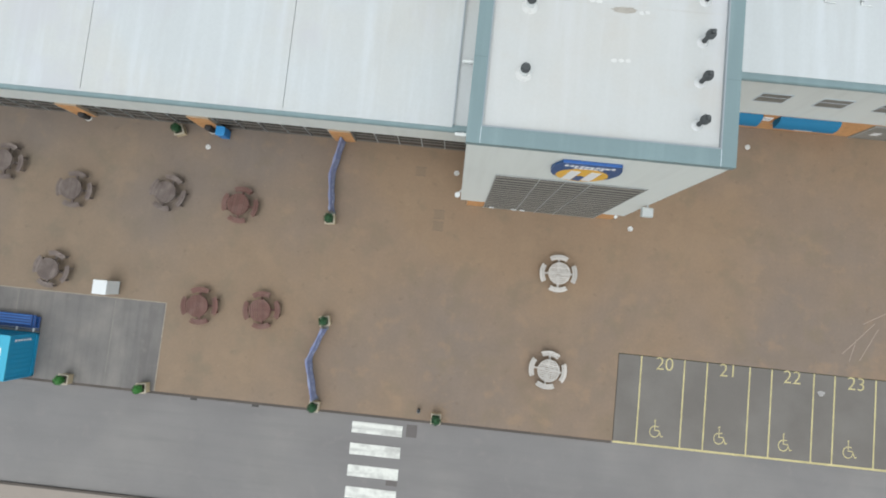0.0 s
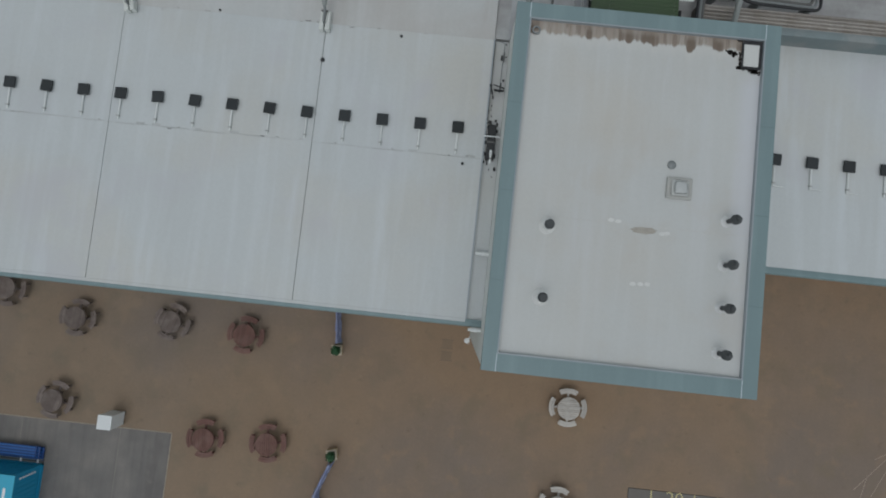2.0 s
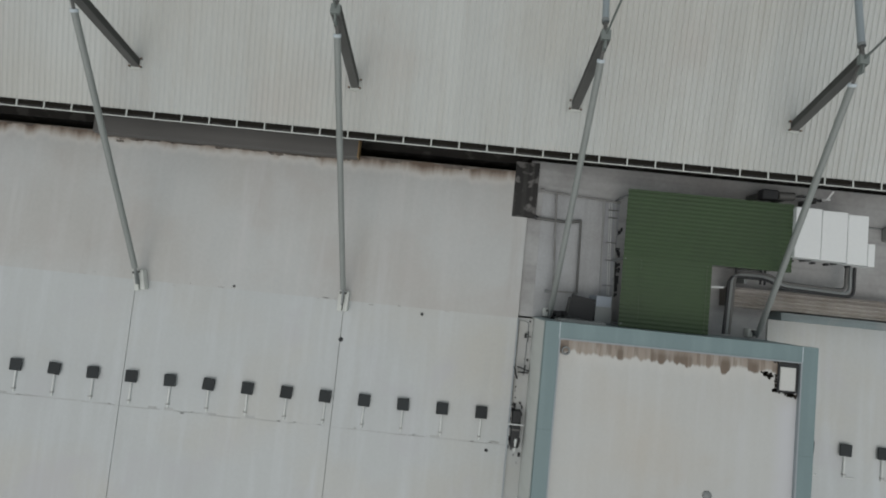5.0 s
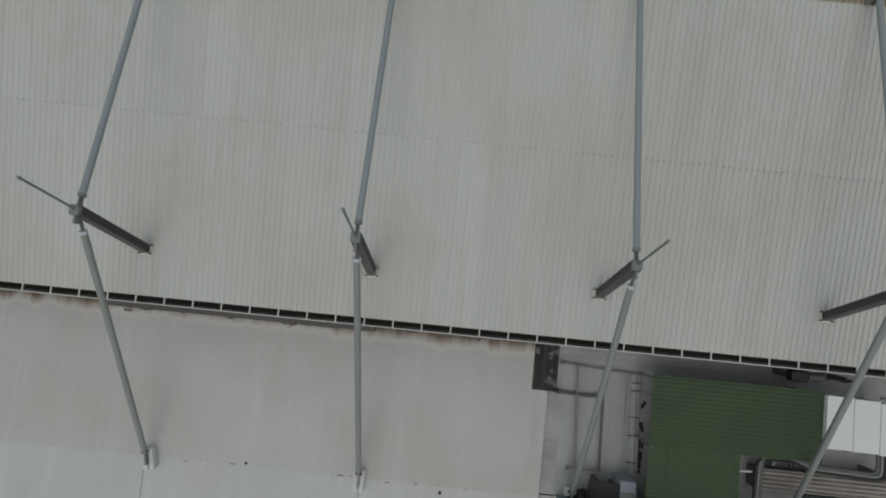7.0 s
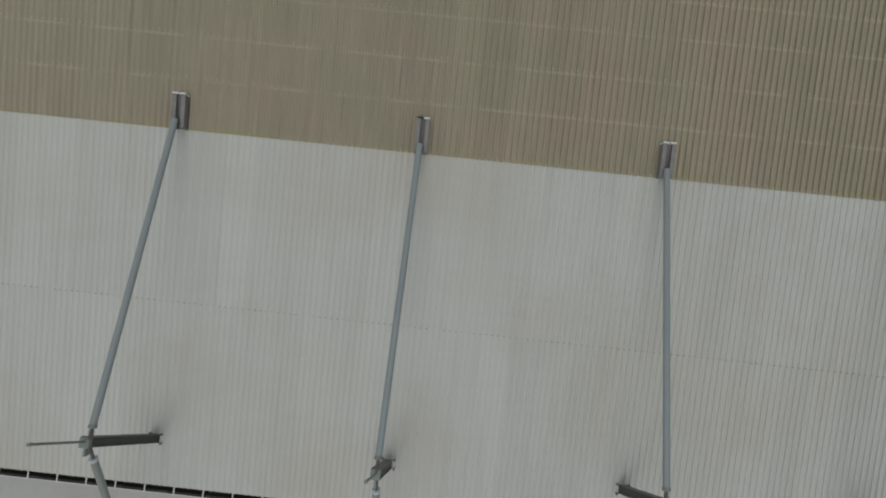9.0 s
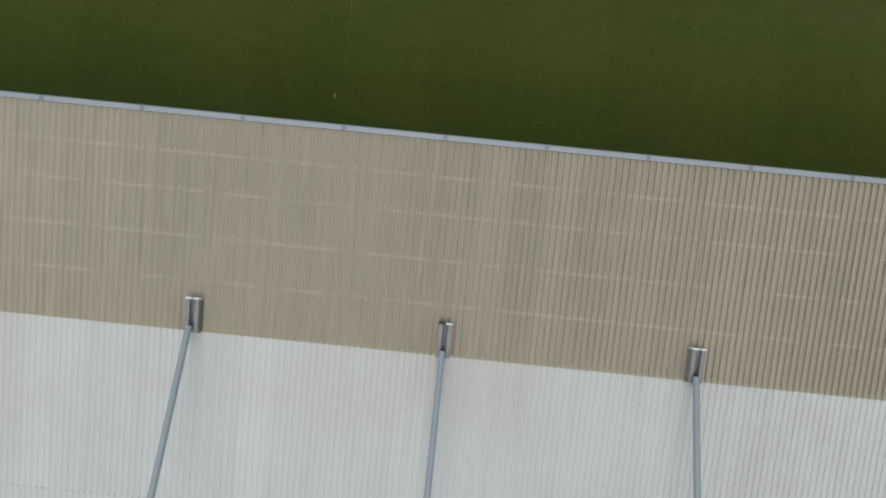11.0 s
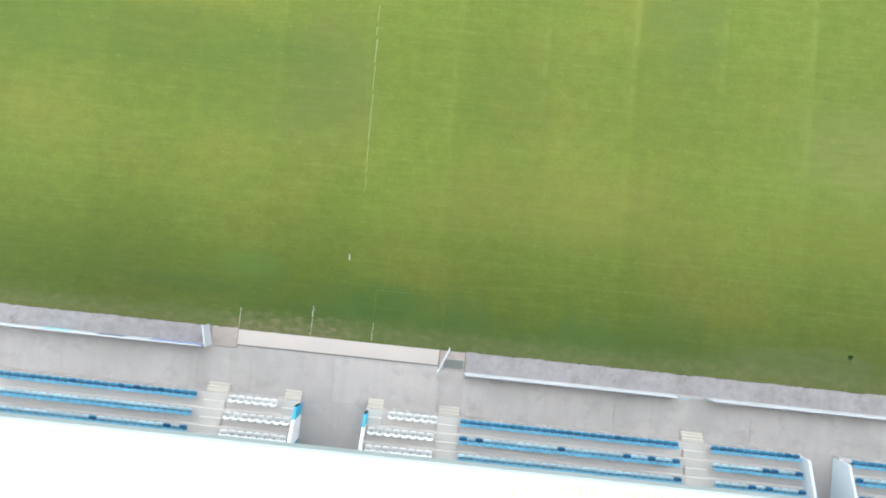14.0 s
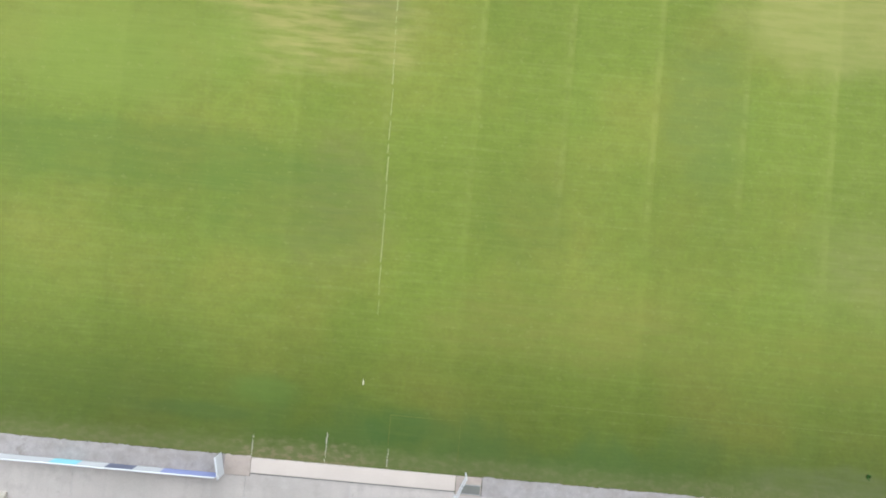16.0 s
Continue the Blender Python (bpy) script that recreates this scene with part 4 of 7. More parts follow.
WELD = surface("grimy_weld_line", (0.40, 0.41, 0.405), 0.8, var=0.25, coarse=1.6, tint=(0.49, 0.51, 0.515), tint_scale=1.1, tint_amount=0.8)
bm = bmesh.new()
x = -26.0
while x < 0.15:
    d = rng.uniform(0.3, 1.4)
    o = 11.36 + rng.gauss(0, 0.012)
    box(bm, x, min(x + d, 0.15), o - 0.012, o + 0.012, 10.39, 10.402)
    if rng.random() < 0.5:
        box(bm, x, min(x + 0.35, 0.15), o + 0.02, o + 0.10, 10.39, 10.401)
    x += d + rng.uniform(0.02, 0.2)
tagged(part("weld_line", bm, WELD, roof_w, "grimy welded lap across the roof"), kind="stuff")

# ---- box gutter and pipes beside the tower ----
gut = structure("roof_gutter_strip", boxes((0.24, 0.845, 4.98, 16.3, 10.0, 10.25)), MEMBRANE, "pale box gutter between roof and tower", "gutter")
part("lip", boxes((0.2, 0.26, 4.98, 16.3, 10.25, 10.43)), CAP_METAL, gut)
for y0, y1, xx in ((11.35, 12.75, 0.5),):
    tank = thing("gutter_unit", "dark grey unit in the box gutter", "machine", (xx, 0, 10.25))
    part("body", boxes((-0.16, 0.16, y0, y1, 0, 0.35), bevel=0.03), BLACK, tank)
    part("band", boxes((-0.18, 0.18, 12.0, 12.06, 0, 0.37)), DARK_STEEL, tank)
    part("spout", rods(((0.02, 11.2, 0.25), (0.02, 11.7, 0.38), 0.05)), PIPE_WHITE, tank, smooth=True)
for y in (4.6, 7.6):
    p = thing("overflow_pipe", "short pale overflow pipe from the tower wall", "pipe", (0.0, y, 10.45))
    part("pipe", bent([(0.35, 0, 0.0), (0.86, 0, 0.0)], 0.07, 10), PIPE_WHITE, p, smooth=True)
    part("collar", rods(((0.6, 0, 0), (0.68, 0, 0), 0.095)), AC_WHITE, p)
    part("foot", boxes((0.4, 0.5, -0.05, 0.05, -0.2, 0)), PIPE_WHITE, p)
rail = thing("pipe_run", "thin dark pipes and brackets in the gutter", "pipe", (0, 0, 10.25))
part("pipe", bent([(0.27, 16.2, 0.2), (0.27, 12.9, 0.2)], 0.016, 8), DARK_STEEL, rail)
part("pipe", bent([(0.27, 16.2, 0.2), (0.66, 16.2, 0.2), (0.62, 14.2, 0.2)], 0.015, 8), MID_STEEL, rail)
for y in (14.2,):
    part("bracket", boxes((0.4, 0.8, y - 0.02, y + 0.02, 0.1, 0.24)), BLACK, rail)
part("strut", rods(((0.36, 14.42, 0.2), (0.82, 14.28, 0.25), 0.024), ((0.62, 14.1, 0.2), (0.66, 14.5, 0.22), 0.022), seg=8), BLACK, rail, "black jointed strut")
part("strut", rods(((0.24, 14.4, 0.22), (0.36, 14.0, 0.2), 0.03), seg=8), BLACK, rail)
part("strut", rods(((0.55, 15.6, 0.15), (0.8, 15.6, 0.2), 0.025), ((0.68, 15.4, 0.15), (0.68, 15.8, 0.15), 0.025), seg=8), DARK_STEEL, rail)
part("cross_bar", boxes((0.18, 0.83, 12.22, 12.26, 0.38, 0.42)), AC_WHITE, rail, "white bar across the gutter")
for y in (16.1, 15.2, 13.8):
    part("post", boxes((0.25, 0.29, y - 0.02, y + 0.02, 0, 0.2)), DARK_STEEL, rail)

# ================= tower =================
TX0, TX1, TY0, TY1, TZ = 0.85, 9.975, 3.54, 16.37, 13.25
tower = structure("wall_tower", boxes((TX0, TX1, TY0, TY1, 1.6, 13.12)), RENDER_WALL, "pale clad entrance tower with a tall louvred front", "tower")
part("base_wall", boxes((TX0 + 0.38, TX1 - 0.45, TY0 + 0.03, TY1, 0, 1.6)), MORTAR, tower)
brick = to_mesh("brick", boxes((0.006, 0.219, -0.02, 0.012, 0.005, 0.07)), BRICK)
for r in range(21):
    for c in range(4):
        part("brick", brick, None, tower, at=pose(TX0 + 0.39 + 0.11 * (r % 2) + 0.22 * c, TY0 + 0.03, 0.075 * r))
        part("brick", brick, None, tower, at=pose(8.8 + 0.11 * (r % 2) + 0.2 * c, TY0 + 0.03, 0.075 * r))
roof_t = structure("roof_tower", boxes((TX0 + 0.5, TX1 - 0.42, TY0 + 0.42, TY1 - 0.4, 12.9, 13.135)), MEMBRANE_TOWER, "pale membrane roof of the tower with brown staining", "roof")
W0, W1, W2, W3 = 0.43, 0.463, 0.58, 0.48
structure("trim_tower_coping", boxes((TX0 - 0.06, TX0 + W0, TY0 - 0.02, TY1 + 0.05, 12.95, TZ), (TX1 - W1, TX1 + 0.06, TY0 - 0.02, TY1 + 0.05, 12.95, TZ),
          (TX0 + W0, TX1 - W1, TY0 - 0.02, TY0 + W2, 12.95, TZ), (TX0 + W0, TX1 - W1, TY1 - W3, TY1 + 0.05, 12.95, TZ)), TEAL,
          "wide teal metal coping round the tower roof", "coping")
coping = bpy.data.objects["trim_tower_coping"]
for x in (TX0 + W0, TX1 - W1):
    for y0, y1 in ((TY0 - 0.02, TY0 + W2), (TY1 - W3, TY1 + 0.05)):
        part("joint_strip", boxes((x - 0.012, x + 0.012, y0, y1, TZ - 0.01, TZ + 0.006)), PANEL_PALE, coping, "pale sealed joint")
for y in (6.6, 9.7, 12.8):
    for x0, x1 in ((TX0 - 0.06, TX0 + W0), (TX1 - W1, TX1 + 0.06)):
        part("joint_strip", boxes((x0, x1, y - 0.008, y + 0.008, TZ - 0.01, TZ + 0.004)), TEAL_JOINT, coping)
inner = structure("trim_tower_flashing", boxes((TX0 + W0, TX0 + W0 + 0.05, TY0 + W2, TY1 - W3, 13.13, 13.27), (TX1 - W1 - 0.05, TX1 - W1, TY0 + W2, TY1 - W3, 13.13, 13.27),
          (TX0 + W0 + 0.05, TX1 - W1 - 0.05, TY0 + W2, TY0 + W2 + 0.05, 13.13, 13.27), (TX0 + W0 + 0.05, TX1 - W1 - 0.05, TY1 - W3 - 0.05, TY1 - W3, 13.13, 13.27)),
          CAP_METAL, "pale flashing inside the coping", "flashing")
bm = bmesh.new()
for cx, cy, sx, sy, count in ((9.24, 14.78, 0.14, 0.07, 60), (8.98, 14.84, 0.12, 0.04, 26), (8.74, 14.9, 0.03, 0.08, 14), (8.72, 15.15, 0.03, 0.2, 22), (8.52, 15.34, 0.06, 0.06, 20),
                              (8.34, 15.38, 0.08, 0.05, 24), (8.68, 14.86, 0.03, 0.03, 8), (9.1, 15.84, 0.3, 0.02, 30), (9.44, 15.3, 0.02, 0.3, 30)):
    for _ in range(count):
        x, y, r0 = rng.gauss(cx, sx * 0.7), rng.gauss(cy, sy * 0.7), rng.uniform(0.02, 0.06)
        if x < 9.47 and y < 15.86:
            bmesh.ops.create_cone(bm, cap_ends=True, segments=7, radius1=r0, radius2=r0 * 0.8, depth=0.01, matrix=pose(x, y, 13.139))
tagged(part("moss", bm, surface("black_moss", (0.03, 0.025, 0.02), 0.95), roof_t, "black moss round the roof outlet"), kind="stuff")


def blob(cx, cy, rx, ry, seed):
    r = random.Random(seed)
    return [(cx + rx * math.cos(a) * r.uniform(0.8, 1.15), cy + ry * math.sin(a) * r.uniform(0.8, 1.15)) for a in [k * math.pi / 9 for k in range(18)]]


part("puddle_stain", prism(blob(5.89, 8.80, 0.46, 0.13, 1), 13.134, 13.139), surface("silt", (0.36, 0.335, 0.295), 0.8, var=0.25, coarse=3.0), roof_t, "brown silt patch")
for k, (cx, cy) in enumerate(((6.51, 8.75), (6.68, 8.78), (4.98, 9.03), (4.74, 9.05), (5.66, 6.94), (6.15, 6.98), (5.91, 6.96))):
    part("sealant_patch", prism(blob(cx, cy, 0.11, 0.07, k + 3), 13.134, 13.14), SEAL_PALE, roof_t)
part("membrane_seam", boxes((2.6, 9.4, 8.95, 8.97, 13.134, 13.139)), surface("seam_grey", (0.50, 0.495, 0.475), 0.7, var=0.2, coarse=1.5), roof_t)
panel = thing("roof_outlet_panel", "pale square panel over a roof outlet", "roof panel", (9.07, 15.28, 13.135))
part("panel", boxes((-0.26, 0.26, -0.39, 0.39, 0.05, 0.1), bevel=0.02), surface("pale_panel", (0.55, 0.555, 0.535), 0.6, var=0.08), panel)
part("frame", boxes((-0.31, 0.37, -0.46, 0.52, 0, 0.05)), BLACK, panel)

hatch = thing("roof_hatch", "pale domed roof hatch on a square kerb", "hatch", (6.95, 10.37, 13.135))
part("kerb", boxes((-0.44, 0.44, -0.38, 0.38, 0, 0.1), bevel=0.05), surface("hatch_kerb", (0.38, 0.38, 0.36), 0.7), hatch)
part("rim", boxes((-0.30, 0.30, -0.28, 0.28, 0.1, 0.16), bevel=0.05), surface("hatch_rim", (0.45, 0.46, 0.445), 0.6), hatch)
part("dome", boxes((-0.22, 0.22, -0.22, 0.22, 0.16, 0.27), bevel=0.1), surface("hatch_dome", (0.43, 0.445, 0.44), 0.5), hatch, smooth=True)
drain = thing("roof_drain", "small round dark roof drain", "drain", (6.65, 11.17, 13.135))
part("grate", lathe([(0, 0), (0.15, 0), (0.15, 0.03), (0.1, 0.07), (0, 0.08)], 16), MID_STEEL, drain, smooth=True)
ring = thing("roof_ring", "small grey round pipe collar", "collar", (1.55, 15.47, 13.135))
part("collar", lathe([(0.12, 0), (0.15, 0), (0.15, 0.08), (0.1, 0.08), (0.1, 0)], 16), MID_STEEL, ring)

for y in (8.62, 6.16):
    v = thing("vent_pipe", "round grey vent pipe with a black cap", "vent", (2.57, y, 13.135), group="vent pipes on the tower")
    part("collar", lathe([(0, 0), (0.30, 0), (0.27, 0.05), (0.19, 0.14), (0, 0.14)], 20), SEAL_PALE, v, smooth=True)
    part("pipe", lathe([(0, 0.1), (0.15, 0.1), (0.15, 0.5), (0, 0.5)], 20), PIPE_WHITE, v, smooth=True)
    part("cap", lathe([(0, 0.44), (0.165, 0.44), (0.165, 0.56), (0.12, 0.62), (0, 0.62)], 20), COWL, v, smooth=True)
for y in (4.92, 6.44, 7.89, 9.40):
    v = thing("cowl_vent", "black cowl vent on a pale flashing", "vent", (8.68, y, 13.135), group="cowl vents on the tower")
    part("flashing", lathe([(0, 0), (0.21, 0), (0.18, 0.03), (0.12, 0.12), (0, 0.1)], 16), LEAD, v, smooth=True)
    part("stem", lathe([(0, 0.05), (0.085, 0.05), (0.085, 0.5), (0, 0.5)], 14), COWL, v, smooth=True)
    part("cowl", lathe([(0, 0.46), (0.12, 0.46), (0.17, 0.55), (0.17, 0.66), (0.10, 0.76), (0, 0.76)], 16), COWL, v, smooth=True)
    part("tip", lathe([(0, 0.75), (0.06, 0.75), (0.075, 0.86), (0, 0.92)], 12), COWL, v, smooth=True)

# dull teal cladding and a boxed recess on the back of the tower
part("back_cladding", boxes((TX0, TX1, TY1 + 0.002, TY1 + 0.03, 10.3, 12.95)), surface("dull_teal_cladding", (0.21, 0.27, 0.28), 0.6, var=0.1, streak=(0.3, 0.34, 0.35), streak_dir="z"), tower, "dull teal cladding")
recess = part("recess_frame", boxes((1.35, 2.95, TY1 + 0.03, TY1 + 0.14, 12.0, 12.08), (1.35, 2.95, TY1 + 0.03, TY1 + 0.14, 12.68, 12.76), (1.35, 1.45, TY1 + 0.03, TY1 + 0.14, 12.08, 12.68), (2.85, 2.95, TY1 + 0.03, TY1 + 0.14, 12.08, 12.68)), MID_STEEL, tower, "grey frame of a recessed opening")
part("recess_panel", boxes((1.45, 2.85, TY1 + 0.03, TY1 + 0.05, 12.08, 12.68)), DARK_STEEL, recess)

# tall louvred front
louvre = thing("louvre_screen", "tall dark grey louvred screen in the tower front", "louvre", (0, TY0, 0))
# near-black backing stands in for the shade between the flush slats
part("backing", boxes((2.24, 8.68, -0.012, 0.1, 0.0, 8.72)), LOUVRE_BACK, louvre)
slat = to_mesh("slat", boxes((2.26, 8.66, -0.036, -0.014, 0.0, 0.23)), LOUVRE)
for k in range(17):
    part("slat", slat, None, louvre, at=pose(0, 0, 0.05 + 0.51 * k))
for x in (2.22, 4.1, 5.2, 6.3, 8.64):
    part("mullion", boxes((x, x + 0.045, -0.05, -0.012, 0, 8.74)), MULLION, louvre)
part("head_rail", boxes((2.22, 8.685, -0.06, -0.012, 8.74, 8.8)), MULLION, louvre)
for x in (2.5, 3.75, 4.25):
    handle = part("handle", boxes((x, x + 0.28, -0.2, -0.14, 1.0, 1.1), bevel=0.015), AC_WHITE, louvre, "pale pull handle")
    part("bracket", boxes((x + 0.05, x + 0.08, -0.14, -0.11, 1.02, 1.08), (x + 0.2, x + 0.23, -0.14, -0.11, 1.02, 1.08)), MID_STEEL, handle)

# shield-shaped sign: a flat top edge, bulging sides and a round foot
sign = thing("shield_sign", "blue shield sign with yellow disc and white stripes on the tower", "sign", (5.45, TY0, 10.92))
turn_up = pose(0, 0, 0, 90, 0, 0)
SHIELD = [(-1.08, 1.28), (1.08, 1.28)] + [(1.3 * math.cos(radians(a)), 0.25 + 1.62 * math.sin(radians(a))) for a in range(28, -209, -8)]
part("board", prism(SHIELD, 0.02, 0.13), SIGN_BLUE, sign, at=turn_up)
part("top_edge", boxes((-1.06, 1.06, -0.135, -0.01, 1.282, 1.31), bevel=0.012), surface("sign_edge_blue", (0.03, 0.11, 0.34), 0.45, var=0.08), sign, "blue folded top edge")
part("roundel", lathe([(0, 0.13), (1.0, 0.13), (1.0, 0.142), (0, 0.142)], 40), SIGN_YELLOW, sign, "yellow disc", at=turn_up @ pose(0, -0.4, 0))
for x0 in (-0.66, 0.12):
    part("stripe", prism([(x0, -1.15), (x0 + 0.4, -1.22), (x0 + 0.5, 0.22), (x0 + 0.1, 0.26)], 0.142, 0.152), SIGN_WHITE, sign, "white slanting stripe", at=turn_up)
part("stripe", prism([(-0.24, -1.26), (0.1, -1.26), (0.14, -0.5), (-0.18, -0.5)], 0.142, 0.152), SIGN_BLUE, sign, at=turn_up)
for k in range(10):
    part("lettering_bar", boxes((-0.07, 0.07, 0.86, 1.02, 0.13, 0.142)), SIGN_WHITE, sign, at=turn_up @ pose(-0.86 + 0.19 * k, -0.02 * (k % 3), 0))
for k in range(6):
    part("lettering_bar", boxes((-0.07, 0.07, 0.60, 0.74, 0.13, 0.142)), SIGN_WHITE, sign, at=turn_up @ pose(-0.48 + 0.19 * k, 0, 0))

flood = thing("floodlight", "pale box floodlight on a wall bracket", "floodlight", (9.98, TY0, 5.2))
part("arm", boxes((-0.05, 0.05, -0.14, 0, -0.05, 0.05)), MULLION, flood)
part("housing", boxes((-0.3, 0.26, -0.58, -0.12, -0.14, 0.14), bevel=0.05), surface("grey_lamp_housing", (0.46, 0.48, 0.47), 0.5, var=0.1), flood)
part("lens", boxes((-0.24, 0.2, -0.54, -0.16, -0.16, -0.138)), LAMP_GLASS, flood)
cctv = thing("security_camera", "white dome security camera on a bracket", "security camera", (TX0, 3.75, 3.4))
part("arm", rods(((0, 0, 0), (-0.18, -0.25, 0.05), 0.035)), AC_WHITE, cctv)
part("dome", lathe([(0, -0.2), (0.1, -0.16), (0.14, -0.05), (0.14, 0.06), (0, 0.1)], 18, (-0.2, -0.28, 0)), AC_WHITE, cctv, smooth=True)
spot = thing("wall_light", "small white wall light on the brick base", "wall light", (9.55, TY0 + 0.01, 1.5))
part("body", lathe([(0, -0.1), (0.09, -0.06), (0.09, 0.06), (0, 0.1)], 14, (0, -0.09, 0)), AC_WHITE, spot, smooth=True)

# ================= east building =================
E0, E1 = 9.98, 46.0
EY = 9.85
structure("wall_east_upper", boxes((E0, E1, EY, 10.3, 2.2, 10.05)), RENDER_WALL, "pale clad upper wall with small louvred windows", "wall")
structure("ceiling_east_eave", boxes((E0, E1, 8.02, EY, 10.12, 10.2)), RENDER_WALL, "pale soffit under the overhanging eave", "soffit")
low_e = structure("wall_east_lower", boxes((E0, E1, EY + 0.03, 10.3, 0, 2.2)), MORTAR, "orange brick ground floor wall with kiosks", "wall")
bm = bmesh.new()
for r in range(29):
    for c in range(110):
        x = E0 + 0.225 * c + 0.11 * (r % 2)
        box(bm, x + 0.004, x + 0.221, EY + 0.004, EY + 0.04, 0.075 * r + 0.008, 0.075 * r + 0.073)
tagged(part("brick_courses", bm, surface("orange_brick_courses", (0.52, 0.27, 0.11), 0.9, var=0.12, island=0.12), low_e), kind="stuff")
for k, x0 in enumerate((12.3, 15.36, 18.41, 21.46, 24.5)):
    w = thing("window_%d" % (k + 1), "small dark louvred window with a grey frame", "window", (x0, EY, 3.95), kind="structure")
    part("window_frame", boxes((0, 1.55, -0.03, 0.0, 0, 0.05), (0, 1.55, -0.03, 0.0, 1.02, 1.07), (0, 0.05, -0.03, 0.0, 0.05, 1.02), (1.5, 1.55, -0.03, 0.0, 0.05, 1.02), (0.05, 1.5, -0.03, 0.0, 0.6, 0.66)), PANEL_PALE, w)
    part("pane", boxes((0.05, 1.5, -0.008, 0.0, 0.05, 1.02)), GLASS_DARK, w)
    for j in range(8):
        part("slat", boxes((0.05, 1.5, -0.026, -0.008, 0.07 + 0.118 * j, 0.135 + 0.118 * j)), LOUVRE, w)
structure("roof_east", boxes((E0, E1, 8.28, 17.22, 10.05, 10.39)), MEMBRANE, "flat pale grey membrane roof of the east building", "roof")
structure("trim_east_eave", swept([(7.99, 10.21), (7.99, 10.34), (8.03, 10.40), (8.17, 10.40), (8.17, 10.37), (8.28, 10.37), (8.28, 10.21)], E0, E1), TEAL, "teal metal gutter along the roof edge", "gutter")
structure("trim_east_back", boxes((E0, E1, 17.22, 17.53, 10.1, 11.2), bevel=0.02), surface("grimy_teal_upstand", (0.175, 0.215, 0.222), 0.6, var=0.2, coarse=0.8, tint=(0.27, 0.28, 0.275), tint_scale=0.9, tint_amount=0.7, streak=(0.12, 0.135, 0.135), streak_dir="x", streak_amount=0.5), "grimy teal metal upstand along the back of the roof", "coping")


def awning(x0, x1):
    a = thing("awning", "blue canvas awning over a kiosk hatch", "awning", (0, EY, 1.4), group="kiosk awnings")
    outer = [(-0.44 * math.sin(radians(q)), 0.1 + 0.66 * math.cos(radians(q))) for q in (0, 15, 30, 45, 60, 75, 90)] + [(-0.44, 0.0)]
    inner = [(y * 0.94, z - 0.02) for y, z in reversed(outer[:-1])]
    part("canvas", swept(outer + [(-0.42, 0.0)] + inner, x0, x1), AWNING, a, smooth=True)
    for xe in (x0 - 0.02, x1):
        part("end_panel", swept(outer + [(0, 0)], xe, xe + 0.02), AWNING, a)
    for k in range(7):
        xx = (x0 + x1) / 2 - 0.5 + 0.14 * k
        part("lettering_bar", boxes((xx, xx + 0.1, -0.452, -0.441, 0.02, 0.1)), SIGN_WHITE, a)
    part("hatch", boxes((x0 + 0.1, x1 - 0.1, -0.03, 0.0, -0.5, 0.05)), MULLION, a)


awning(13.7, 17.0)
awning(18.0, 21.3)
plate = thing("wall_sign", "small white notice between two awnings", "sign", (17.5, EY, 1.65))
part("board", boxes((-0.27, 0.27, -0.06, -0.0, -0.22, 0.22), bevel=0.01), SIGN_WHITE, plate)
part("lettering_bar", boxes((-0.2, 0.15, -0.067, -0.06, 0.03, 0.1)), MULLION, plate)
shutter = thing("roller_shutter", "dark grey roller shutter in a pale frame", "shutter", (23.3, EY, 0))
for k in range(13):
    part("slat", boxes((0, 3.0, -0.05, 0, 0.02 + 0.15 * k, 0.16 + 0.15 * k)), LOUVRE, shutter)
part("frame", boxes((-0.12, 0, -0.07, 0, 0, 2.1), (3.0, 3.12, -0.07, 0, 0, 2.1), (0, 3.0, -0.07, 0, 2.0, 2.1)), MULLION, shutter)
part("notice", boxes((0.55, 1.0, -0.075, -0.055, 0.75, 1.15)), SIGN_WHITE, shutter)

# ================= roof yard behind the tower =================
structure("roof_yard", boxes((0.24, E1, 16.38, 22.6, 10.0, 10.3)), YARD_MEMBRANE, "stained membrane roof behind the tower", "roof")
part("weathered_deck", boxes((0.78, 3.6, 16.40, 21.3, 10.3, 10.315)), surface("weathered_grey_deck", (0.395, 0.405, 0.415), 0.8, var=0.16, coarse=0.8, tint=(0.31, 0.31, 0.31), tint_scale=0.6, streak=(0.22, 0.22, 0.22), streak_amount=0.4), bpy.data.objects["roof_yard"], "weathered grey deck")
felt = thing("felt_patch", "black torn roofing felt strip", "roofing felt", (0, 0, 10.3))
part("felt", boxes((-0.4, 0.55, 20.27, 22.5, 0.0, 0.13), bevel=0.02), surface("torn_felt", (0.03, 0.029, 0.028), 0.9, var=0.3, tint=(0.17, 0.165, 0.16), tint_scale=2.6, tint_edge=(0.54, 0.62), tint_amount=0.8, streak=(0.15, 0.145, 0.14), streak_scale=5.0), felt)


def corrugated(x0, x1, y0, y1, pitch, depth, along="x"):
    """A corrugated sheet, ribs running along x."""
    bm = bmesh.new()
    k = int((y1 - y0) / pitch * 4)
    rows = []
    for i in range(k + 1):
        y = y0 + (y1 - y0) * i / k
        z = depth * (0, 1, 1, 0)[i % 4]
        rows.append([bm.verts.new((x, y, z + dz)) for x in (x0, x1) for dz in (0, -0.01)])
    for a, b in zip(rows, rows[1:]):
        bm.faces.new((a[0], b[0], b[2], a[2]))
        bm.faces.new((a[1], a[3], b[3], b[1]))
    return bm


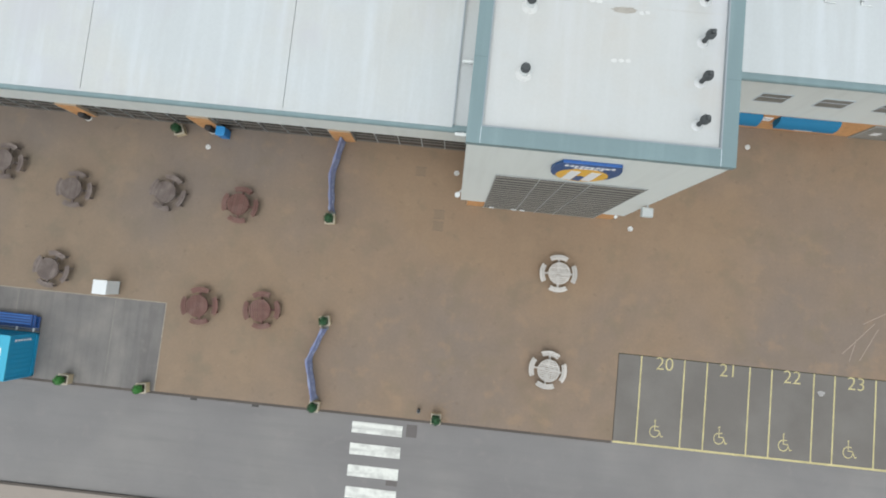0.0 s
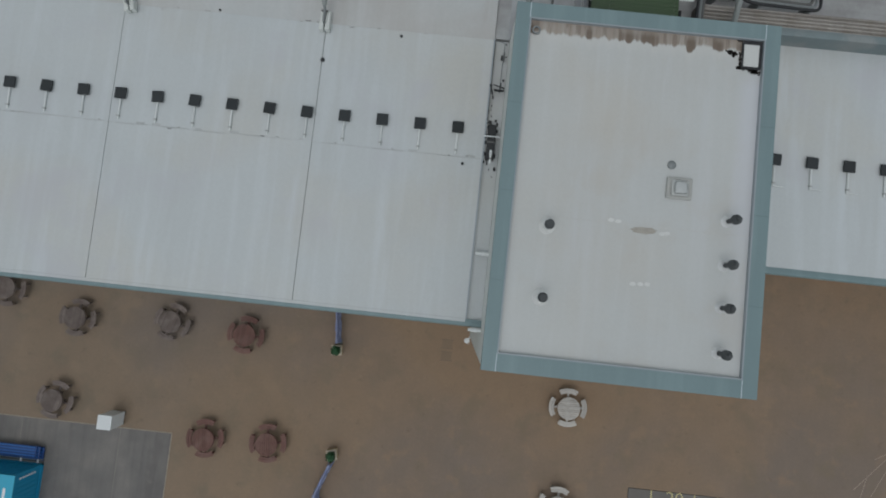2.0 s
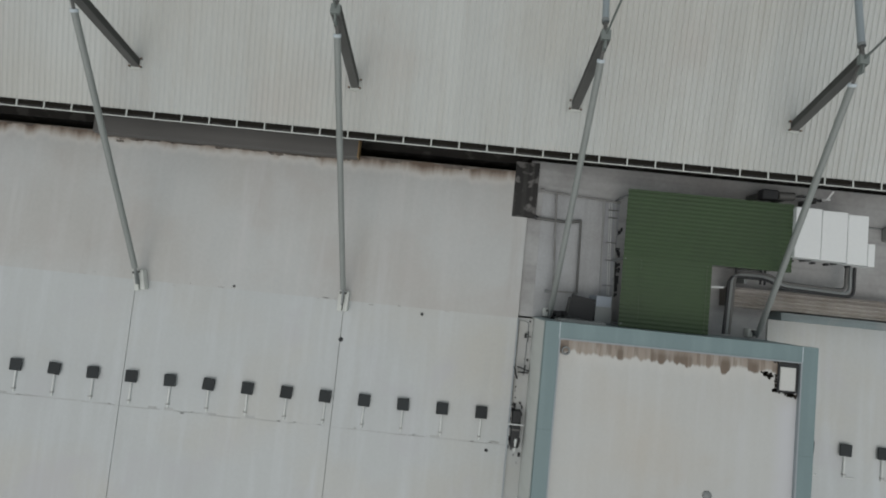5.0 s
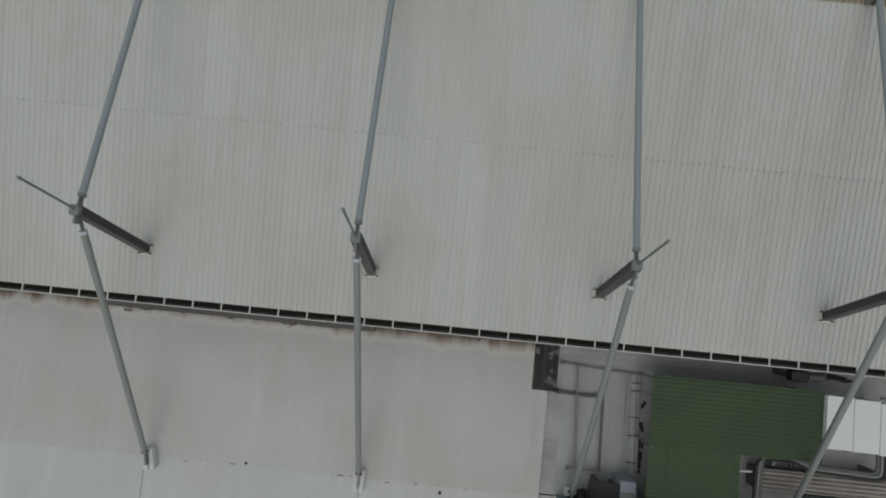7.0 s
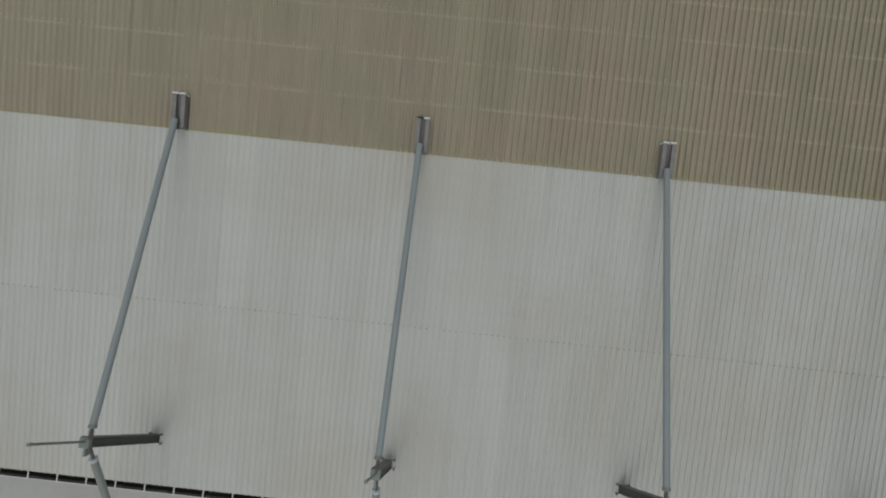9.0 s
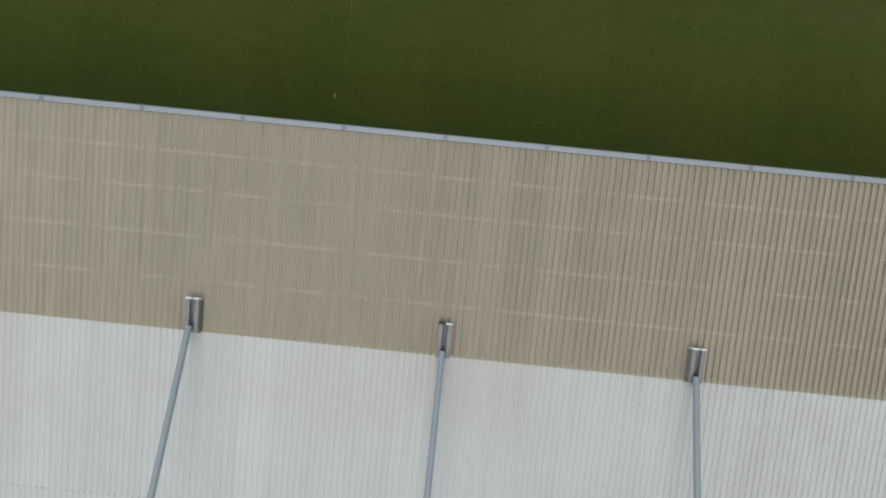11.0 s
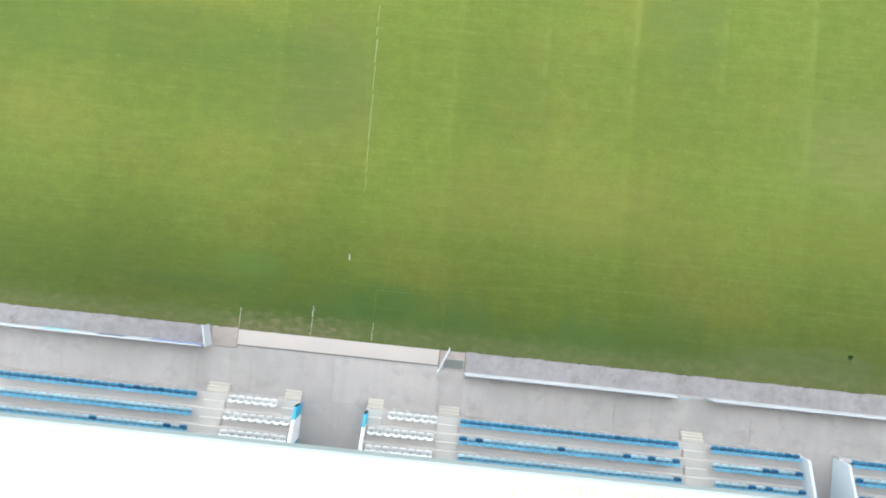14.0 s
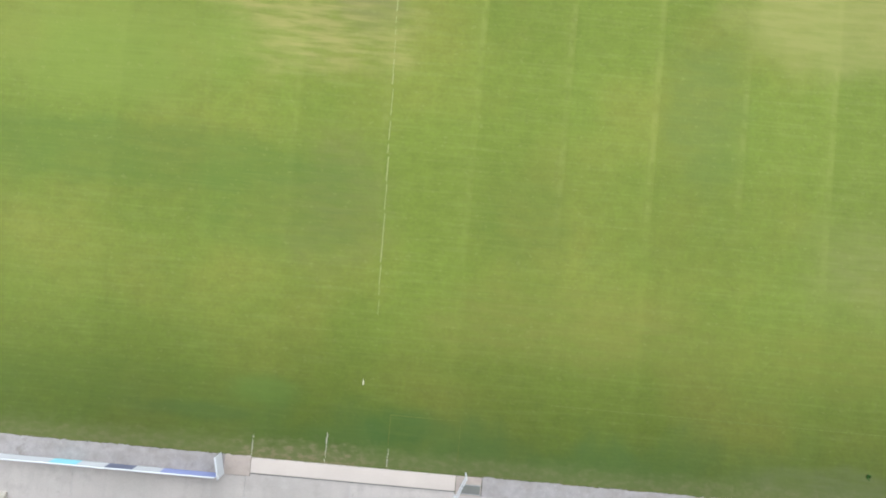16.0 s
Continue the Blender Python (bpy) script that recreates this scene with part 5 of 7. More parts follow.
shed = thing("green_roof", "L-shaped green corrugated sheet roof over plant", "plant roof", (0, 0, 10.3))
part("sheet", corrugated(3.64, 6.9, 16.42, 19.02, 0.155, 0.014), GREEN_SHEET, shed, at=pose(0, 0, 1.66))
part("sheet", corrugated(3.64, 9.76, 18.98, 21.5, 0.155, 0.026), GREEN_SHEET, shed, at=pose(0, 0, 1.68))
SHED_SIDE = surface("grey_shed_side", (0.27, 0.275, 0.27), 0.7, var=0.2, streak=(0.15, 0.145, 0.14), streak_dir="z", streak_amount=0.6)
for row in ((4.3, 4.34, 16.44, 21.2), (6.72, 6.76, 16.44, 19.0), (6.76, 9.64, 19.06, 19.1), (9.6, 9.64, 19.1, 21.36), (4.3, 9.6, 21.2, 21.24)):
    part("side_panel", boxes((*row, 0, 1.66)), SHED_SIDE, shed)
for y in (16.5, 18.9, 21.3):
    part("post", boxes((3.7, 3.76, y, y + 0.06, 0, 1.67)), MID_STEEL, shed)

plant = thing("plant_enclosure", "white panelled plant enclosure on the roof", "plant enclosure", (0, 0, 10.3))
for x0, x1, y0, y1 in ((9.72, 10.66, 19.55, 21.4), (10.68, 11.6, 19.53, 21.36), (11.62, 12.35, 19.49, 21.3), (12.37, 12.62, 19.47, 20.3)):
    part("panel", boxes((x0, x1, y0, y1, 1.35, 1.88), bevel=0.02), AC_WHITE, plant)
for y0 in (19.6, 21.1):
    part("skid", boxes((9.8, 12.5, y0, y0 + 0.1, 1.2, 1.35)), MID_STEEL, plant)
for x in (9.85, 11.1, 12.35):
    for y0 in (19.6, 21.1):
        part("leg", boxes((x, x + 0.1, y0, y0 + 0.1, 0, 1.2)), MID_STEEL, plant)
for x in (9.9, 10.7, 11.2, 12.0):
    part("bolt", boxes((x, x + 0.1, 19.42, 19.49, 1.22, 1.42)), BLACK, plant)
pipes = thing("service_pipes", "dark lagged service pipes bending over the roof", "pipe", (0, 0, 10.3))
for o in (0.0, 0.15, 0.3):
    part("pipe", bent([(12.72 - o, 19.5, 0.8), (12.72 - o, 18.36 + o * 0.7, 0.8), (10.0, 18.44 + o * 0.7, 0.8), (9.4, 18.72 + o * 0.7, 0.8), (8.0 + o * 0.7, 18.72 + o * 0.5, 0.8), (7.9 + o * 0.7, 16.5, 0.8)], 0.06, 8, 0.3), (BLACK, MID_STEEL, DARK_STEEL)[int(o * 7)], pipes, smooth=True)
for x in (8.25, 9.2, 9.36):
    part("pipe", bent([(x, 19.2, 0.77), (x, 18.5, 0.77)], 0.04, 8), BLACK, pipes)
part("pipe", bent([(6.9, 18.2, 0.9), (7.75, 18.25, 0.9)], 0.04, 8), AC_WHITE, pipes)
for x in (7.2, 7.4):
    part("pipe", bent([(x, 18.0, 0.5), (x, 16.4, 0.5)], 0.07, 8), BLACK, pipes)
for x, y in ((12.3, 18.36), (10.3, 18.4), (8.6, 18.5)):
    part("support", boxes((x, x + 0.1, y, y + 0.32, 0, 0.74)), MID_STEEL, pipes)
ribs = thing("ribbed_strip", "dirty ribbed sheet strip along the roof edge", "ribbed sheet", (0, 0, 10.3))
part("sheet", corrugated(8.05, E1, 17.56, 18.32, 0.15, 0.10), OLD_RIB, ribs, at=pose(0, 0, 0.62))
part("curb", boxes((8.07, E1, 17.58, 18.3, 0, 0.6)), BROWN_METAL, ribs)
frame_ = thing("duct_frame", "grey steel frame and duct sections behind the tower", "ductwork", (0, 0, 10.3))
PIPE_GREY = surface("dull_pipe_paint", (0.27, 0.27, 0.265), 0.6, 0.1, var=0.25, coarse=2.0, tint=(0.15, 0.13, 0.115), tint_scale=1.6)
for a, b, r in (((0.6, 21.4, 0.16), (3.85, 21.23, 0.16), 0.04), ((1.3, 21.3, 0.16), (1.48, 17.45, 0.16), 0.038), ((1.22, 17.45, 0.16), (2.4, 17.5, 0.16), 0.03), ((0.62, 21.4, 0.3), (0.78, 21.42, 0.3), 0.06)):
    part("rail", rods((a, b, r), seg=10), PIPE_GREY, frame_, smooth=True)
part("rail", rods(((2.34, 20.35, 0.2), (2.4, 17.5, 0.2), 0.045), seg=10), DARK_STEEL, frame_, "dark grey pipe", smooth=True)
part("elbow", bent([(0.56, 20.3, 0.14), (1.9, 20.24, 0.14), (2.36, 20.36, 0.2)], 0.06, 8, 0.2), DARK_STEEL, frame_, "dark lagged elbow", smooth=True)
part("elbow", rods(((0.5, 20.36, 0.14), (0.62, 20.28, 0.14), 0.085), seg=10), BLACK, frame_)
part("tray", boxes((3.3, 3.86, 17.4, 21.2, 0.02, 0.07)), surface("dull_tray", (0.33, 0.345, 0.365), 0.6, var=0.15, coarse=1.5, tint=(0.24, 0.24, 0.245), tint_scale=1.0), frame_, "dull blue-grey cable tray")
for x0, x1, r, z in ((3.2, 3.36, 0.022, 0.1), (3.44, 3.62, 0.016, 0.12), (3.52, 3.69, 0.014, 0.12), (3.71, 3.86, 0.022, 0.12)):
    part("conduit", rods(((x0, 21.2, z), (x1, 17.3, z), r), seg=8), PIPE_WHITE if r < 0.02 else MULLION, frame_, "thin pale conduit", smooth=True)
for y in (20.9, 20.6, 19.6, 18.9, 17.9):
    part("saddle_clip", boxes((3.42, 3.8, y - 0.015, y + 0.015, 0.07, 0.15)), DARK_STEEL, frame_)
for x, y in ((1.3, 21.35), (1.24, 17.45), (2.38, 17.5), (1.78, 20.24), (3.8, 21.23)):
    part("foot_block", boxes((x - 0.07, x + 0.07, y - 0.06, y + 0.06, 0, 0.14), bevel=0.01), MID_STEEL, frame_)
clut = bmesh.new()
for _ in range(70):
    x, y, s = rng.uniform(3.84, 4.02), rng.choice((rng.uniform(17.4, 20.2), rng.uniform(17.5, 18.6))), rng.uniform(0.015, 0.05)
    box(clut, x - s, x + s, y - s, y + s * 2, 0.0, 0.04 + s)
tagged(part("litter", clut, BLACK, frame_, "small dark scraps"), kind="stuff")
board = thing("leaning_panel", "black panel lying on blocks behind the tower", "panel", (2.5, 16.95, 10.3), -8)
part("panel", boxes((-0.5, 0.5, -0.42, 0.4, 0.9, 0.96)), BLACK, board)
for x in (-0.4, 0.3):
    part("block", boxes((x, x + 0.12, -0.3, 0.3, 0, 0.9)), DARK_STEEL, board)
well = thing("roof_box", "pale blue-grey sheet box beside the plant roof", "roof box", (3.25, 16.96, 10.3))
part("box", boxes((-0.28, 0.3, -0.5, 0.5, 0, 1.0), bevel=0.02), surface("blue_grey_sheet", (0.30, 0.34, 0.39), 0.6, var=0.15), well)
part("lid", boxes((-0.3, 0.32, -0.52, 0.1, 1.0, 1.04)), MID_STEEL, well)
for x, y, sx, sy in ((3.2, 16.6, 0.2, 0.1), (1.75, 16.6, 0.2, 0.1)):
    d = thing("debris_heap", "small black heap of debris on the roof", "debris", (x, y, 10.3), 10)
    bm = bmesh.new()
    for _ in range(14):
        a, b, h = rng.uniform(-sx, sx), rng.uniform(-sy, sy), rng.uniform(0.2, 0.9)
        box(bm, a - 0.08, a + 0.08, b - 0.06, b + 0.06, 0, h)
    part("scrap", bm, BLACK, d)
fan = thing("extract_fan", "small pale extract fan on the roof", "fan", (14.55, 21.0, 10.3))
part("housing", boxes((-0.25, 0.25, -0.3, 0.3, 0, 0.5), bevel=0.08), MULLION, fan)
part("motor", rods(((-0.2, -0.05, 0.55), (0.2, 0.1, 0.55), 0.1)), DARK_STEEL, fan, smooth=True)
part("base_rail", rods(((-1.5, 0.25, 0.06), (0.5, 0.2, 0.06), 0.035), seg=8), MID_STEEL, fan)
vane = thing("roof_bracket", "white bent bracket on a short post", "bracket", (11.2, 21.9, 10.3))
part("post", rods(((0, 0, 0), (0, 0, 1.3), 0.03), seg=8), AC_WHITE, vane)
part("arm", rods(((-0.15, 0, 1.25), (0.15, 0.02, 1.25), 0.03), ((0, 0.0, 1.3), (0.12, 0.3, 1.45), 0.04), seg=8), AC_WHITE, vane)
plantset = thing("roof_machinery", "low black machinery and hoses behind the green plant roof", "machinery", (9.3, 21.9, 10.3))
part("motor", boxes((-0.5, 0.1, -0.2, 0.2, 0.9, 1.3), bevel=0.06), BLACK, plantset)
part("motor", rods(((0.15, 0, 1.1), (0.75, 0.02, 1.1), 0.16)), DARK_STEEL, plantset, smooth=True)
part("hose", bent([(0.7, 0.0, 1.2), (1.1, 0.05, 1.3), (1.5, -0.05, 1.15), (1.9, 0.0, 1.0)], 0.05, 8), BLACK, plantset, smooth=True)
for x in (-0.4, 0.6, 1.7):
    part("leg", boxes((x - 0.04, x + 0.04, -0.1, 0.1, 0, 0.95)), DARK_STEEL, plantset)
scraps = bmesh.new()
for _ in range(60):
    x, y, d = rng.choice((rng.gauss(0.3, 0.05), rng.uniform(0.3, 0.75))), rng.choice((rng.uniform(11, 16.2), rng.gauss(11.4, 0.3), rng.gauss(12.7, 0.2))), rng.uniform(0.01, 0.05)
    box(scraps, x - d, x + d, y - d, y + d * rng.uniform(1, 3), 10.25, 10.27 + d)
tagged(part("gutter_litter", scraps, BLACK, gut, "black scraps of felt and leaves"), kind="stuff")

# ================= stand: high roof =================
SX0, SX1 = -46, 46
EAVE_Y, EAVE_Z, SLOPE = 22.5, 12.45, 0.152


def roof_z(y):
    return EAVE_Z + SLOPE * (y - EAVE_Y)


# back wall and gap floor coloured near-black as the shade under the eave
structure("wall_stand_back", boxes((SX0, SX1, 23.3, 23.6, 0, 12.3)), GUTTER_AND_SHADE, "back wall under the stand roof, its shade painted near-black", "wall")
structure("roof_gap", boxes((SX0, SX1, 22.6, 23.3, 9.0, 9.6)), GUTTER_AND_SHADE, "gap floor between low roof and stand with painted shade", "roof")
flash = thing("flashing_box", "long brown-grey flashing box under the eave", "flashing", (0, 0, 10.3))
part("cover", boxes((-17.2, -6.7, 21.9, 22.7, 0.13, 0.62), bevel=0.02), surface("dark_flashing", (0.115, 0.112, 0.108), 0.7, var=0.12, streak=(0.16, 0.155, 0.15), streak_dir="x"), flash)
part("end_cap", boxes((-6.7, -6.66, 21.9, 22.7, 0.13, 0.62)), surface("tan_end", (0.30, 0.2, 0.1), 0.8), flash)


def profiled(y0, y1, width, kind):
    """One roof sheet with ribs along the slope, a fold at each edge, as wide as its cover width."""
    bm = bmesh.new()
    step = 0.2
    pts = []
    for k in range(int(round(width / step))):
        x = k * step
        if kind == "box":
            pts += [(x, 0), (x + 0.085, 0), (x + 0.09, 0.037), (x + 0.125, 0.037), (x + 0.17, 0.008)]
        else:
            pts += [(x, 0), (x + 0.046, 0), (x + 0.054, -0.018), (x + 0.068, -0.018), (x + 0.08, 0.05), (x + 0.12, 0.05), (x + 0.175, 0.008)]
    pts.append((width, 0))
    top, low = [], []
    for y, row in ((y0, top), (y1, low)):
        for x, h in pts:
            row.append(bm.verts.new((x, y, roof_z(y) + h)))
    for k in range(len(pts) - 1):
        bm.faces.new((top[k], top[k + 1], low[k + 1], low[k]))
    edge = [e for e in bm.edges if e.is_boundary]
    ext = bmesh.ops.extrude_edge_only(bm, edges=edge)
    for v in ext["geom"]:
        if isinstance(v, bmesh.types.BMVert):
            v.co.z -= 0.02
    return bm


roof_s = structure("roof_stand", boxes((SX0, SX1, EAVE_Y + 0.1, EAVE_Y + 0.2, 12.2, 12.4)), DARK_STEEL, "long sloping stand roof of white and weathered beige profiled sheets", "roof")
SHEETS = [(to_mesh("roof_sheet", profiled(EAVE_Y, 28.95, 1.0, "box"), WHITE_SHEET), 0.0),
          (to_mesh("roof_sheet", profiled(28.85, 34.6, 1.0, "box"), WHITE_SHEET), 0.012),
          (to_mesh("beige_sheet", profiled(34.52, 41.15, 1.0, "trap"), BEIGE_SHEET), 0.026)]
for me, up in SHEETS:
    for k in range(SX1 - SX0):
        part(me.name, me, None, roof_s, at=pose(SX0 + k, 0, up + 0.002 * (k % 2)))
bm = bmesh.new()
for y in (36.2, 37.6, 39.0, 40.1):
    for k in range((SX1 - SX0) * 5):
        x = SX0 + 0.13 + 0.2 * k
        z = roof_z(y) + 0.058
        if -28 < x < 14:
            box(bm, x - 0.05, x - 0.005, y - 0.025, y + 0.025, z + 0.01, z + 0.028)
tagged(part("fixing_caps", bm, FIXING, roof_s, "rows of pale fixing caps"), kind="stuff")
bm = bmesh.new()
for k in range((SX1 - SX0) * 5):
    x = SX0 + 0.167 + 0.2 * k
    for y in (28.87,):
        if -28 < x < 16 and noise.noise((x * 0.45, 3.0, 0)) > -0.5:
            d = 0.03 + 0.02 * noise.noise((x * 2.1, 9.0, 0))
            box(bm, x - 0.09, x - 0.09 + 2 * d, y - d, y + 0.01, roof_z(y) + 0.03, roof_z(y) + 0.05)
tagged(part("lap_fixings", bm, surface("lap_grime", (0.34, 0.345, 0.33), 0.7, var=0.3, coarse=0.8), roof_s, "row of lap fixings"), kind="stuff")

cap = structure("trim_roof_edge", swept([(41.15, roof_z(41.15) + 0.06), (41.15, roof_z(41.15) + 0.12), (41.3, roof_z(41.3) + 0.11), (41.36, roof_z(41.3) + 0.0), (41.36, 14.95), (41.3, 14.95), (41.3, roof_z(41.3) + 0.03)], SX0, SX1),
                CAP_METAL, "pale blue-grey edge trim along the roof front", "trim")
for k in range(-6, 8):
    part("trim_joint", boxes((-7.3 + 3.11 * k, -7.3 + 3.11 * k + 0.12, 41.16, 41.29, roof_z(41.3) + 0.095, roof_z(41.3) + 0.118)), surface("trim_joint_grey", (0.20, 0.23, 0.265), 0.5, 0.2) if k == -6 else bpy.data.materials["trim_joint_grey"], cap)
gutter = structure("trim_stand_gutter", swept([(22.24, 12.24), (22.24, 12.42), (22.33, 12.42), (22.33, 12.27), (22.5, 12.27), (22.5, 12.3), (22.53, 12.3), (22.53, 12.24)], SX0, SX1), GUTTER_AND_SHADE,
                   "dark eaves gutter with white straps", "gutter")
part("gutter_edge", boxes((SX0, SX1, 22.22, 22.25, 12.40, 12.43)), RENDER_WALL, gutter, "pale gutter lip")
part("gutter_floor", boxes((SX0, SX1, 22.33, 22.5, 12.27, 12.285)), PITCH_BLACK, gutter, "matte black gutter floor")
strap = to_mesh("gutter_strap", boxes((-0.02, 0.02, 22.22, 22.56, 12.42, 12.45)), RENDER_WALL)
for k in range(90):
    part("gutter_strap", strap, None, gutter, at=pose(SX0 + 0.4 + 1.02 * k, 0, 0))
for k, x in enumerate((-38.5, -30.5, -22.5, -14.58, -6.6, 1.27, 8.98, 17, 25, 33)):
    raf = structure("roof_rafter_%d" % (k + 1), swept([(23.4, roof_z(23.4) - 0.05), (41.1, roof_z(41.1) - 0.05), (41.1, roof_z(41.1) - 0.35), (23.4, roof_z(23.4) - 0.6)], x - 0.1, x + 0.1), MID_STEEL, "steel rafter under the stand roof", "rafter")

# ---- masts, back stays and roof ties ----
SADDLE_DARK = surface("saddle_web_grey", (0.15, 0.145, 0.15), 0.7, var=0.25, coarse=3.0)
HEAD_GREY = surface("grey_green_mast_head", (0.19, 0.215, 0.205), 0.55, 0.2, var=0.12, coarse=2.0)
SADDLE = surface("saddle_flashing_grey", (0.225, 0.215, 0.22), 0.6, 0.2, var=0.25, coarse=3.0)
RUSTY_NUT = surface("rusty_nut", (0.16, 0.10, 0.065), 0.8, var=0.3, coarse=4)
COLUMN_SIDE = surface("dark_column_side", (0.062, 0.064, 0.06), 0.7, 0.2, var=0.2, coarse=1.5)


def mast(x, head_x, tie_x, saddle_x, foot_x):
    m = thing("roof_mast", "dark steel mast with a back stay and roof tie", "mast", (x, 0, 0), group="masts along the stand roof")
    hx, tx, sx_, fx = head_x - x, tie_x - x, saddle_x - x, foot_x - x
    foot, head = Vector((0, 24.14, roof_z(24.14) + 0.03)), Vector((hx, 25.0, 16.42))
    d = (head - foot).normalized()
    tip = head + d * 2.12
    side = Vector((1, 0, 0))
    nrm = side.cross(d)
    for name, cx, cy, wx, wy in (("web", 0, 0, 0.03, 0.11), ("flange", 0, 0.125, 0.14, 0.016), ("flange", 0, -0.125, 0.14, 0.016), ("side_plate", -0.11, 0, 0.012, 0.10), ("side_plate", 0.11, 0, 0.012, 0.10)):
        bm = bmesh.new()
        low = [bm.verts.new(foot + side * (cx + sx * wx) + nrm * (cy + sy * wy)) for sx, sy in ((-1, -1), (1, -1), (1, 1), (-1, 1))]
        top = [bm.verts.new(head + side * (cx + sx * wx) + nrm * (cy + sy * wy)) for sx, sy in ((-1, -1), (1, -1), (1, 1), (-1, 1))]
        bm.faces.new(low[::-1])
        bm.faces.new(top)
        for k in range(4):
            bm.faces.new((low[k], low[(k + 1) % 4], top[(k + 1) % 4], top[k]))
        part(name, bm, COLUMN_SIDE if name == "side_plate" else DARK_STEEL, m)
    part("base_plate", boxes((-0.24, 0.24, 23.93, 24.36, foot.z - 0.08, foot.z + 0.02)), RENDER_WALL, m, "pale base plate")
    for sx in (-1, 1):
        for y in (23.95, 24.26):
            bolt = part("base_bolt", boxes((sx * 0.2 - 0.03, sx * 0.2 + 0.03, y + 0.015, y + 0.075, foot.z + 0.02, foot.z + 0.09)), MID_STEEL, m)
            part("nut", rods(((sx * 0.2, y + 0.045, foot.z + 0.09), (sx * 0.2, y + 0.045, foot.z + 0.125), 0.036), seg=6), RUSTY_NUT, bolt)
    part("head_plate", boxes((hx - 0.15, hx + 0.13, 24.84, 25.14, 16.34, 16.5), bevel=0.02), HEAD_GREY, m, "grey-green head plate")
    part("gusset", boxes((hx - 0.03, hx + 0.03, 24.6, 24.85, 16.2, 16.44)), HEAD_GREY, m)
    part("gusset", boxes((tx - 0.03, tx + 0.03, 25.12, 25.3, 16.36, 16.46)), HEAD_GREY, m)
    part("spire", rods((head, tip, 0.034)), HEAD_GREY, m, "thin grey spire", smooth=True)
    part("spire_tip", rods((tip - d * 0.05, tip + d * 0.05, 0.045)), MID_STEEL, m)
    # roof tie towards the pitch
    a, b = Vector((tx, 25.38, 16.42)), Vector((sx_ - 0.03, 34.72, roof_z(34.72) + 0.42))
    part("tie", rods((a, b, 0.10), seg=18), GALV, m, "blue-grey tubular roof tie", smooth=True)
    u = (b - a).normalized()
    part("tie_pin", rods((a - u * 0.3, a, 0.045)), DARK_STEEL, m)
    for k in range(3):
        part("nut", rods((a - u * (0.05 + 0.08 * k), a - u * (0.08 + 0.08 * k), 0.068), seg=6), DARK_STEEL, m)
    part("tie_collar", rods((a, a + u * 0.1, 0.113), seg=18), MID_STEEL, m)
    # back stay down to the low roof
    a, b = Vector((hx + 0.02, 24.42, 16.0)), Vector((fx, 16.75, 10.98))
    part("back_stay", rods((a, b, 0.105), seg=18), STAY_GREY, m, "weathered grey tubular back stay", smooth=True)
    u = (b - a).normalized()
    part("stay_pin", rods((a - u * 0.55, a, 0.05)), DARK_STEEL, m)
    part("stay_collar", rods((a - u * 0.02, a + u * 0.07, 0.118), seg=18), PANEL_PALE, m)
    part("stay_fork", rods((b, b + u * 0.3, 0.055)), MID_STEEL, m)
    # saddle where the tie goes through the beige sheets
    y0, y1 = 34.5, 35.55
    for x0, x1 in ((-0.21, -0.08), (0.08, 0.21)):
        part("saddle_cheek", swept([(y0, roof_z(y0) + 0.03), (y1, roof_z(y1) + 0.03), (y1, roof_z(y1) + 0.34), (y0, roof_z(y0) + 0.34)], sx_ + x0, sx_ + x1), SADDLE, m, "grey saddle flashing")
    part("saddle_web", swept([(y0 + 0.2, roof_z(y0) + 0.03), (y1, roof_z(y1) + 0.03), (y1, roof_z(y1) + 0.26), (y0 + 0.2, roof_z(y0) + 0.2)], sx_ - 0.08, sx_ + 0.08), SADDLE_DARK, m)
    dark_end = abs(x + 6.71) < 0.1
    part("saddle_end", boxes((sx_ - 0.21, sx_ - 0.02, y1, y1 + 0.05, roof_z(y1) + 0.05, roof_z(y1) + 0.36)), BLACK if dark_end else AC_WHITE, m)
    part("saddle_end", boxes((sx_ + 0.02, sx_ + 0.21, y1, y1 + 0.05, roof_z(y1) + 0.05, roof_z(y1) + 0.36)), AC_WHITE, m, "white end plate")
    return m


for x, hx, tx, sx, fx in ((-14.70, -14.79, -14.68, -14.57, -14.74), (-6.71, -6.76, -6.74, -6.66, -6.65), (1.25, 1.2, 1.15, 1.23, 1.36), (9.1, 8.7, 8.62, 8.95, 9.32)):
    mast(x, hx, tx, sx, fx)
    shoe = thing("stay_foot", "pale steel foot of a roof stay", "stay foot", (fx, 16.62 if fx > 0 else 16.5, 10.3 if x > 0 else 10.42), 14 if fx < -10 else 0, group="feet of the back stays")
    part("plate", boxes((-0.2, -0.03, -0.62 if fx < 0 else -0.15, 0.16, 0, 0.3), (0.03, 0.2, -0.62 if fx < 0 else -0.15, 0.16, 0, 0.3), bevel=0.02), RENDER_WALL, shoe)
    part("cleat", boxes((-0.03, 0.03, -0.4 if fx < 0 else -0.1, 0.12, 0, 0.5)), MID_STEEL, shoe)
    part("bolt", rods(((-0.13, 0.08, 0.42), (0.13, 0.08, 0.42), 0.045)), DARK_STEEL, shoe)

